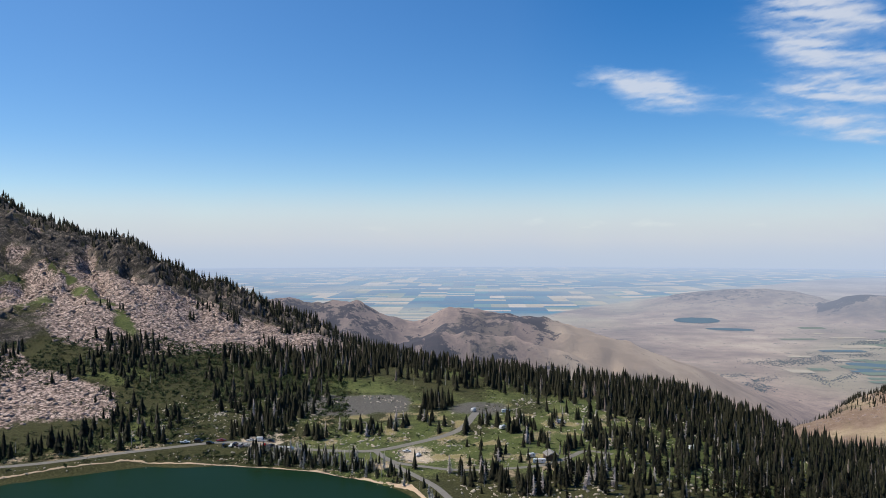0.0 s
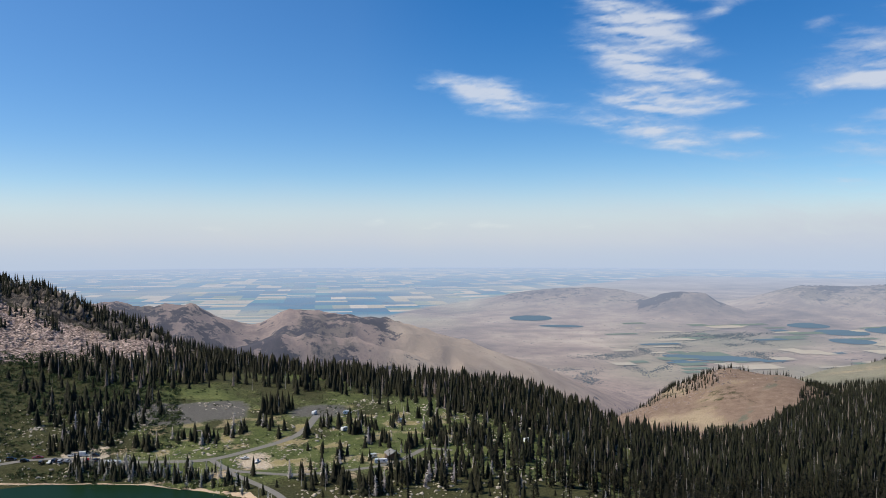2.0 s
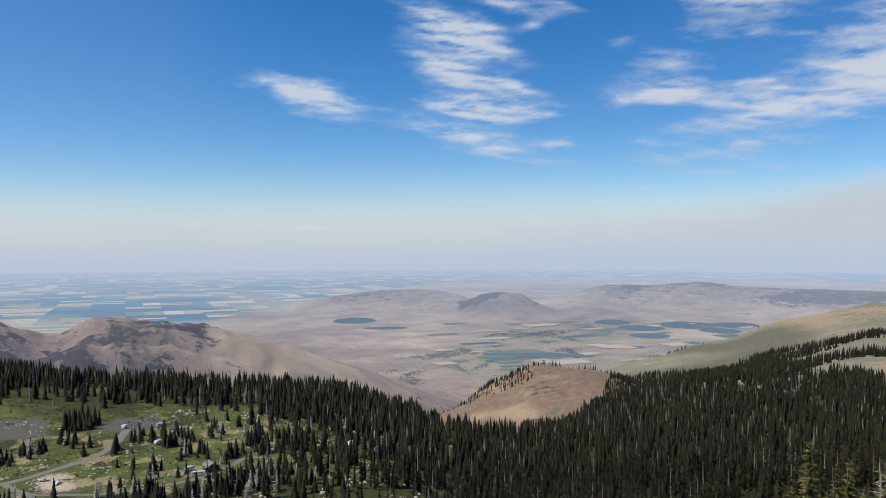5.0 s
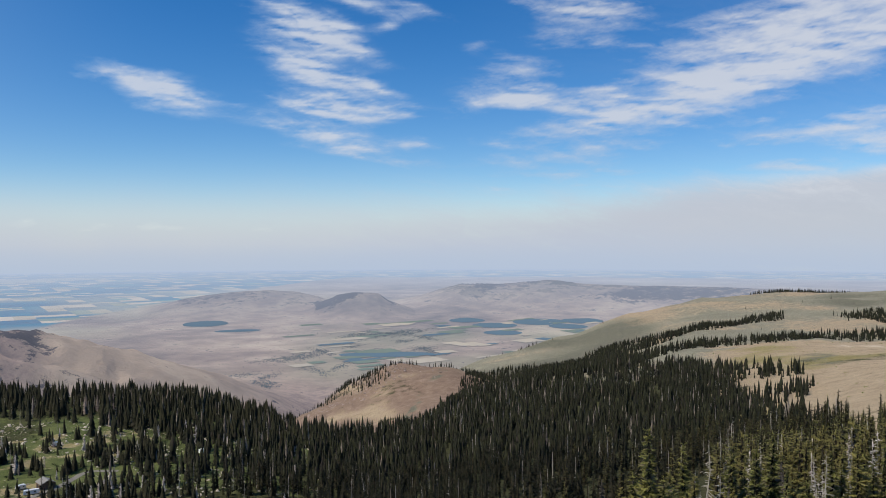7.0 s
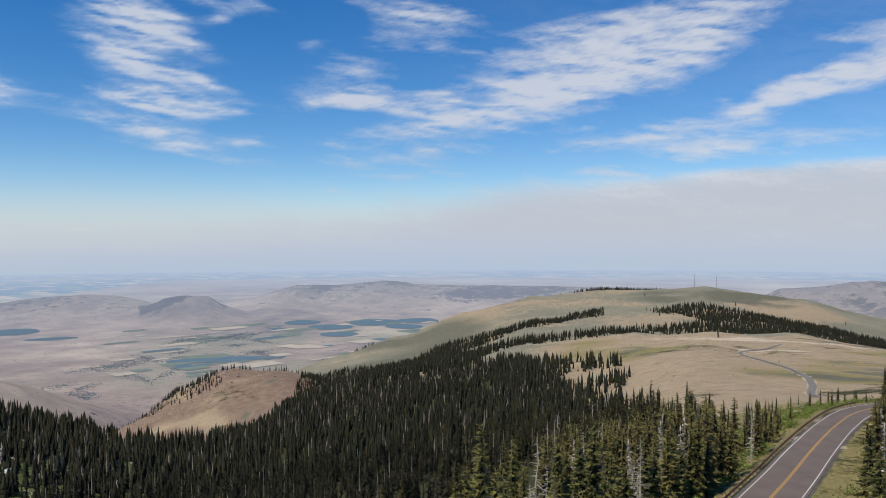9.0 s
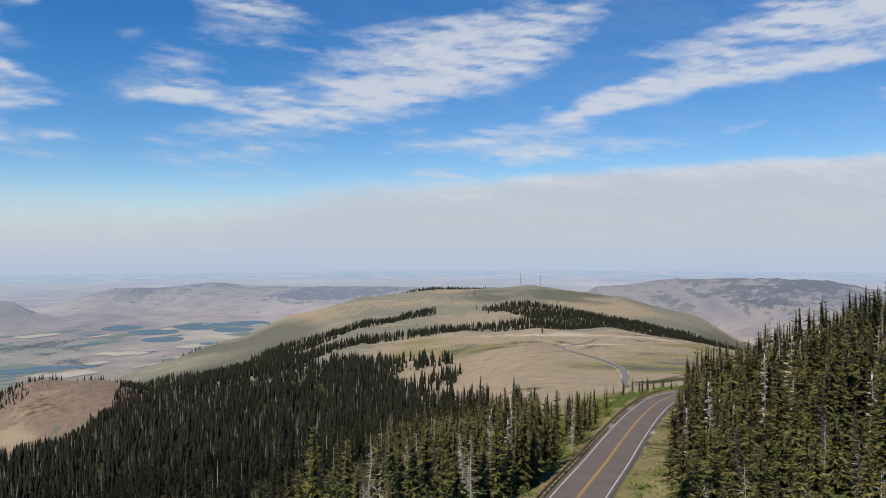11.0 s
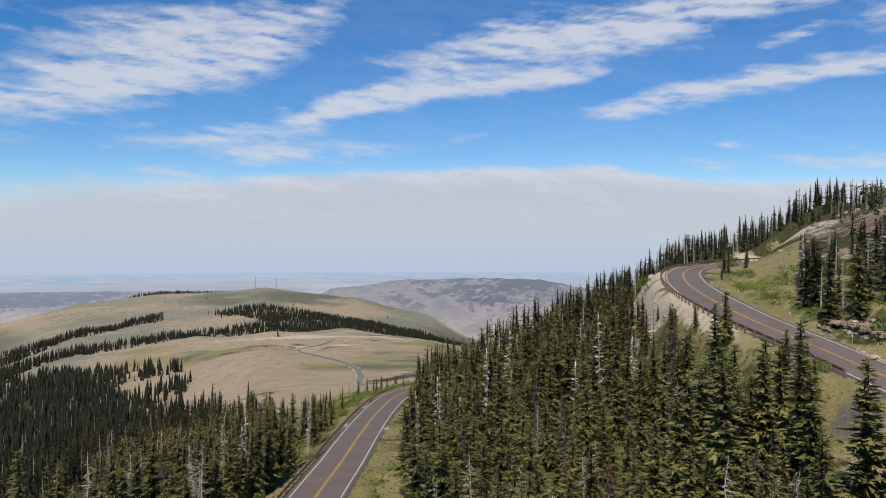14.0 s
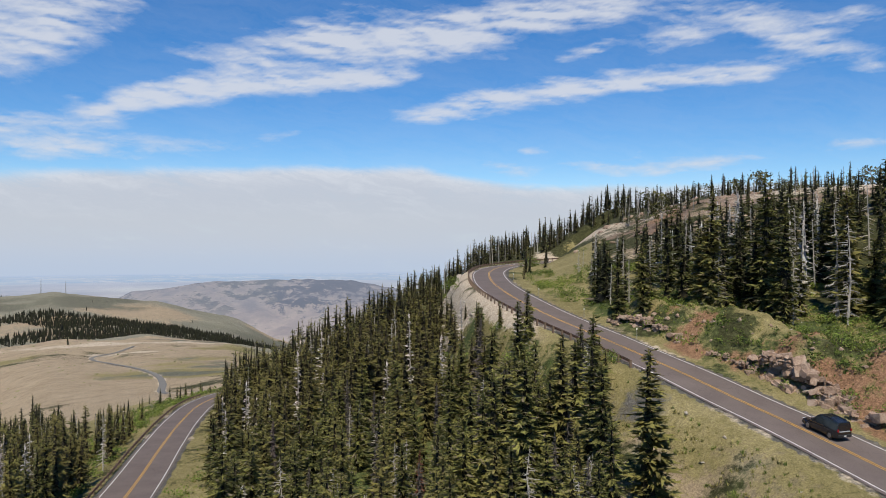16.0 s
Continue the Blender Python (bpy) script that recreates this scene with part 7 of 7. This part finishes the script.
def make_trailer(name, length, label):
    car = tagged(new(name), label, "camper", "campers on the camp sites")
    part("body", side_loft([(-length / 2, 0.55), (-length / 2 - 0.05, 2.0), (-length / 2 + 0.3, 2.75), (length / 2 - 0.5, 2.75), (length / 2, 2.0), (length / 2 - 0.2, 0.9), (length / 2 - 0.8, 0.5)], [1.15] * 7, 0.12), M_WCAR, car)
    for s in (-1, 1):
        for x in (-length * 0.28, length * 0.2):
            part("window", box(x - 0.5, x + 0.5, s * 1.16 - 0.02, s * 1.16 + 0.02, 1.5, 2.1, 0.01), M_GLASS, car)
        part("stripe", box(-length / 2 + 0.2, length / 2 - 0.4, s * 1.155 - 0.015, s * 1.155 + 0.015, 1.05, 1.2), M_SILVER, car, "grey side stripe")
    part("drawbar", box(length / 2 - 0.4, length / 2 + 1.1, -0.06, 0.06, 0.5, 0.6), M_TRIM, car)
    wheels(car, (-0.4, 0.45), 1.1, 0.34)
    return car


def stand(ob, a, r, heading, size=1.0):
    x, y, _ = at(a, r)
    ob.matrix_basis = pose(x, y, float(height([x], [y])[0]) + 0.08, 0, 0, heading) @ Matrix.Scale(size, 4)
    return ob


def on_road(ob, line, k, side, flip=False, size=1.0):
    """Sets a vehicle on a road, at the line's k-th point, shrunk unevenly to fit the camera's view."""
    t = Vector(line[k + 1] - line[k - 1]).normalized()
    n = Vector((t.y, -t.x, 0)).normalized()
    up = n.cross(t)
    f = -t if flip else t
    m = Matrix((f, up.cross(f), up)).transposed().to_4x4()
    m.translation = Vector(line[k]) + n * side + Vector((0, 0, 0.03))
    ob.matrix_basis = m @ Matrix.Diagonal((0.80 * size, 0.86 * size, 0.95 * size, 1))


up_az = np.degrees(np.arctan2(UPPER_ROAD[:, 0], UPPER_ROAD[:, 1]))
k_suv = int(np.argmin(np.abs(up_az - 116.8) + (np.hypot(UPPER_ROAD[:, 0], UPPER_ROAD[:, 1]) > 110) * 90))
on_road(make_suv("sport_utility_vehicle", M_BLACK, "glossy black off-road car driving uphill on the asphalt"), UPPER_ROAD, k_suv, 1.3, size=0.95)

vr = np.random.RandomState(55)
LAKE = "vehicles parked by the lake"
cars = {"dark": make_suv("parked_car", M_BLACK, "dark parked car on the gravel by the lake", "car", LAKE), "silver": make_suv("parked_car", M_SILVER, "silver parked car on the gravel by the lake", "car", LAKE), "red": make_pickup("pickup_truck", M_RED, "red pickup parked on the lake road"), "white": make_pickup("pickup_truck", M_WCAR, "white pickup parked on the lake road"), "blue": make_suv("parked_car", M_DARKBLUE, "dark blue parked car by the lake", "car", LAKE), "camper": make_pickup("pickup_camper", M_WCAR, "white pickup with a camper shell by the lake", True)}
PARKED = [("white", -18.24, 396, 12), ("dark", -17.34, 396, 12), ("dark", -16.58, 391, 10), ("red", -15.82, 394, 8), ("dark", -15.63, 385, 80), ("white", -15.13, 384, 80), ("blue", -14.86, 384.5, 84), ("silver", -14.47, 382.6, 76), ("silver", -14.08, 382, 80), ("white", -13.81, 391, 0), ("camper", -13.06, 388.8, -6), ("dark", -12.39, 386.7, -8), ("red", -12.87, 380.5, 70), ("blue", -12.35, 378.6, 75)]
first = set()
for kind, a, r, h in PARKED:
    if kind in first:
        x, y, _ = at(a, r)
        copy_thing(cars[kind], pose(x, y, float(height([x], [y])[0]) + 0.08, 0, 0, h + vr.uniform(-5, 5)) @ Matrix.Scale(0.85, 4))
    else:
        stand(cars[kind], a, r, h, 0.85)
        first.add(kind)
# campers drawn small to match their size from the camera
for a, r, ln, h, lb in ((-11.33, 369.5, 9.5, -12, "long white camper bus parked by the shore road"), (4.56, 429.5, 6.5, 10, "white camper trailer on a gravel site"), (8.43, 414, 5.5, -15, "white camper trailer among the firs"), (6.4, 353.3, 5.2, 20, "white camper van on a camp site"), (7.01, 344.6, 8.0, -4, "long white camper trailer on a camp site"), (2.21, 432.8, 4.8, 60, "white camper van at the road's end"), (17.63, 388.5, 5.5, 25, "white camper trailer in a forest gap"), (4.35, 398.6, 5.0, 40, "white camper van behind the firs")):
    stand(make_trailer("camper", ln, lb), a, r, h, 0.72)
for a, r, h in ((-2.67, 361.3, 5), (-1.84, 356.2, 50)):
    x, y, _ = at(a, r)
    copy_thing(cars["white"], pose(x, y, float(height([x], [y])[0]) + 0.08, 0, 0, h) @ Matrix.Scale(0.85, 4))

# a shelter with a grey roof
M_GREYROOF = plain("grey_metal_roof", (0.20, 0.19, 0.175), 0.6)
M_BOARD = plain("brown_boards", (0.16, 0.11, 0.075), 0.8)
hut = tagged(new("shelter"), "small brown shelter with a grey pitched roof", "building")
part("wall", box(-3, 3, -2.2, 2.2, -0.3, 2.3, 0.03), M_BOARD, hut)
part("roof", side_loft([(-2.9, 2.25), (0, 3.7), (2.9, 2.25), (2.9, 2.4), (0, 3.88), (-2.9, 2.4)], [3.5] * 6), M_GREYROOF, hut, "grey pitched roof")
part("door", box(-3.06, -2.99, -0.5, 0.5, 0, 2.0, 0.01), M_TRIM, hut)
stand(hut, 7.83, 351.5, 10)

# guard rails
M_RUST_STEEL = plain("weathered_guard_rail", (0.13, 0.075, 0.05), 0.75, 0.3, 0.3)
M_POST = plain("timber_post", (0.17, 0.12, 0.085), 0.85, 0, 0.3)


def guard_rail(line, k0, k1, side, label):
    """A W-beam on timber posts along a road's edge."""
    top = tagged(new("guard_rail"), label, "guard rail")
    seg = line[k0:k1]
    t = np.gradient(seg[:, :2], axis=0)
    t /= np.linalg.norm(t, axis=1)[:, None]
    nrm = np.stack([t[:, 1], -t[:, 0]], 1) * (1 if side > 0 else -1)
    base = seg[:, :2] + nrm * abs(side)
    prof = [(0.02, 0.42), (-0.06, 0.48), (0.02, 0.56), (0.02, 0.60), (-0.06, 0.68), (0.02, 0.76), (0.05, 0.76), (-0.03, 0.68), (0.05, 0.60), (0.05, 0.56), (-0.03, 0.48), (0.05, 0.42)]
    v, f, n = [], [], len(prof)
    for p, q, z in zip(base, nrm, seg[:, 2]):
        v += [(p[0] + q[0] * o, p[1] + q[1] * o, z + h) for o, h in prof]
    for i in range(len(seg) - 1):
        for j in range(n):
            f.append((i * n + j, i * n + (j + 1) % n, (i + 1) * n + (j + 1) % n, (i + 1) * n + j))
    part("rail", (v, f), M_RUST_STEEL, top, "weathered brown steel rail")
    pb = box(-0.1, 0.1, -0.1, 0.1, -0.7, 0.82, 0.015)
    pm = bpy.data.meshes.new("post")
    pb.to_mesh(pm)
    pb.free()
    pm.materials.append(M_POST)
    for p, q, z in list(zip(base, nrm, seg[:, 2]))[::3]:
        o = new("post", pm)
        o.parent = top
        o.matrix_basis = pose(p[0] + q[0] * 0.17, p[1] + q[1] * 0.17, z, 0, 0, math.degrees(math.atan2(q[1], q[0])))
    return top


near_up = lambda a, far=False: int(np.argmin(np.abs(up_az - a) + ((np.hypot(UPPER_ROAD[:, 0], UPPER_ROAD[:, 1]) > 200) != far) * 90))
guard_rail(UPPER_ROAD, near_up(107.2), len(UPPER_ROAD) - 6, -4.35, "rusty brown guard rail on posts round the road bend")
guard_rail(LOWER_ROAD, 24, len(LOWER_ROAD) - 48, -4.35, "dark weathered guard rail beside the lower road")

# warning sign seen from behind, delineators
M_ALU = plain("bare_sign_back", (0.46, 0.46, 0.45), 0.45, 0.5)
M_STEEL = plain("galvanised_post", (0.3, 0.3, 0.29), 0.5, 0.6)
x, y, _ = at(66.4, 122)
z = float(height([x], [y])[0])
sign = tagged(new("road_sign"), "diamond road sign seen from its bare grey back", "sign")
sz = 100 - 0.2684 * 122
bm = box(-0.55, 0.55, -0.012, 0.012, -0.55, 0.55, 0.008)
bmesh.ops.transform(bm, matrix=Matrix.Translation((0, 0, sz - z)) @ Matrix.Rotation(math.pi / 4, 4, "Y"), verts=bm.verts[:])
part("panel", bm, M_ALU, sign)
part("post", box(-0.04, 0.04, 0.015, 0.07, -0.5, sz - z + 0.5, 0.01), M_STEEL, sign)
sign.matrix_basis = pose(x, y, z, 0, 0, -66.4 + 12)
M_REFL = plain("white_reflector", (0.7, 0.7, 0.68), 0.4)
for a, far in ((103.2, False), (99.5, False), (96.5, False), (95.0, False), (95.3, True)):
    k = near_up(a, far)
    t = UPPER_ROAD[k + 1] - UPPER_ROAD[k - 1]
    n = np.array([t[1], -t[0]]) / math.hypot(t[0], t[1])
    p = UPPER_ROAD[k, :2] + n * 4.6
    d = tagged(new("delineator_post"), "thin steel roadside marker post", "marker post", "marker posts")
    part("post", box(-0.03, 0.03, -0.02, 0.02, -0.4, 1.25, 0.005), M_STEEL, d)
    part("reflector", box(-0.06, 0.06, -0.035, -0.021, 1.0, 1.24, 0.005), M_REFL, d, "pale reflector")
    d.matrix_basis = pose(p[0], p[1], float(UPPER_ROAD[k, 2]), 0, 0, -a)

# radio masts on the far hill
for a, h in ((64.4, 38), (65.85, 34)):
    mast = tagged(new("radio_mast"), "thin lattice radio mast on the grass hill", "mast", "radio masts")
    x, y, _ = at(a, 2190)
    legs = [(1.4 * math.cos(t), 1.4 * math.sin(t)) for t in (0, 2.094, 4.189)]
    for lx, ly in legs:
        part("leg", stick((lx, ly, -2), (lx * 0.25, ly * 0.25, h), 0.3, 0.2, 4), M_STEEL, mast)
    braces = []
    for k in range(10):
        u0, u1 = 1 - 0.75 * k / 10, 1 - 0.75 * (k + 1) / 10
        for i in range(3):
            p, q = legs[i], legs[(i + 1) % 3]
            braces.append(stick((p[0] * u0, p[1] * u0, h * k / 10), (q[0] * u1, q[1] * u1, h * (k + 1) / 10), 0.12, 0.12, 3))
    part("bracing", merged(braces), M_STEEL, mast)
    mast.matrix_basis = pose(x, y, float(height([x], [y])[0]), 0, 0, 0)


# single bushes and logs that stand out
def make_bush(seed, w, h, label, mat=None):
    b = tagged(new("bush"), label, "bush", "bushes beside the road")
    parts = [leaf_clump(seed + k, 420, 0.035) for k in range(2)]
    v, f = merged([(p[0] * (w, w, h * 1.7), p[1]) for p in parts])
    part("leaves", (v, f), mat or M_LEAF, b)
    rb = np.random.RandomState(seed)
    stems = [stick((0, 0, -0.1), (rb.uniform(-.3, .3) * w, rb.uniform(-.3, .3) * w, 0.6 * h), 0.03, 0.012, 4) for _ in range(5)]
    part("stems", merged(stems), M_BARK, b)
    return b


for k, (a, r, w_, h_) in enumerate(((97.9, 205, 6.5, 2.8), (92.3, 168, 5, 3.2), (91.2, 150, 4.5, 3.2), (98.6, 150, 3.5, 1.4), (99.2, 160, 3.0, 1.2), (100.6, 128, 2.8, 1.3), (103.6, 88, 2.6, 1.5), (107.4, 74, 1.6, 0.7), (112, 66, 1.8, 0.7), (110.2, 62, 1.5, 0.6))):
    b = make_bush(600 + 5 * k, w_, h_, "olive green bush on the open slope")
    x, y, _ = at(a, r)
    b.matrix_basis = pose(x, y, float(height([x], [y])[0]) - 0.1, 0, 0, 37 * k)
lr = np.random.RandomState(66)
for k, (a, r, ln) in enumerate(((109.6, 108, 6), (113.5, 105, 5), (111.0, 190, 8), (106.5, 205, 9), (108.5, 200, 8), (116.5, 118, 6), (104.8, 215, 7))):
    x, y, _ = at(a, r)
    lg = tagged(new("fallen_log"), "bleached fallen tree trunk on the hillside", "log", "fallen logs")
    pts = [Vector((ln * (u - 0.5), lr.uniform(-.1, .1), 0)) for u in (0, 0.35, 0.7, 1)]
    part("trunk", merged([stick(pts[i], pts[i + 1], 0.2 - 0.05 * i, 0.15 - 0.05 * i, 7) for i in range(3)]), M_DEAD, lg)
    part("branch", merged(bare_limbs(lr, 1.0, 1.2, 5, 0.04, 0.3)), M_DEAD, lg)
    lg.matrix_basis = pose(x, y, float(height([x], [y])[0]) + 0.15, 0, lr.uniform(-14, 14), lr.uniform(0, 180))
# the lone fir by the high road, the rust-red one in the thicket
lone = copy_thing(firs[3], Matrix())
lone["label"] = "lone dark fir standing by the high road"
x, y, _ = at(106.2, 66)
lone.matrix_basis = pose(x, y, float(height([x], [y])[0]) - 0.1, 0, 0, 20) @ Matrix.Diagonal((1.4, 1.4, 1.0, 1))
rusty = make_fir(81, 6.5, .13, "dying fir with rust-red and grey needles", M_RUST)
x, y, _ = at(89.8, 84)
rusty.matrix_basis = pose(x, y, float(height([x], [y])[0]) - 0.1, 0, 0, 70)
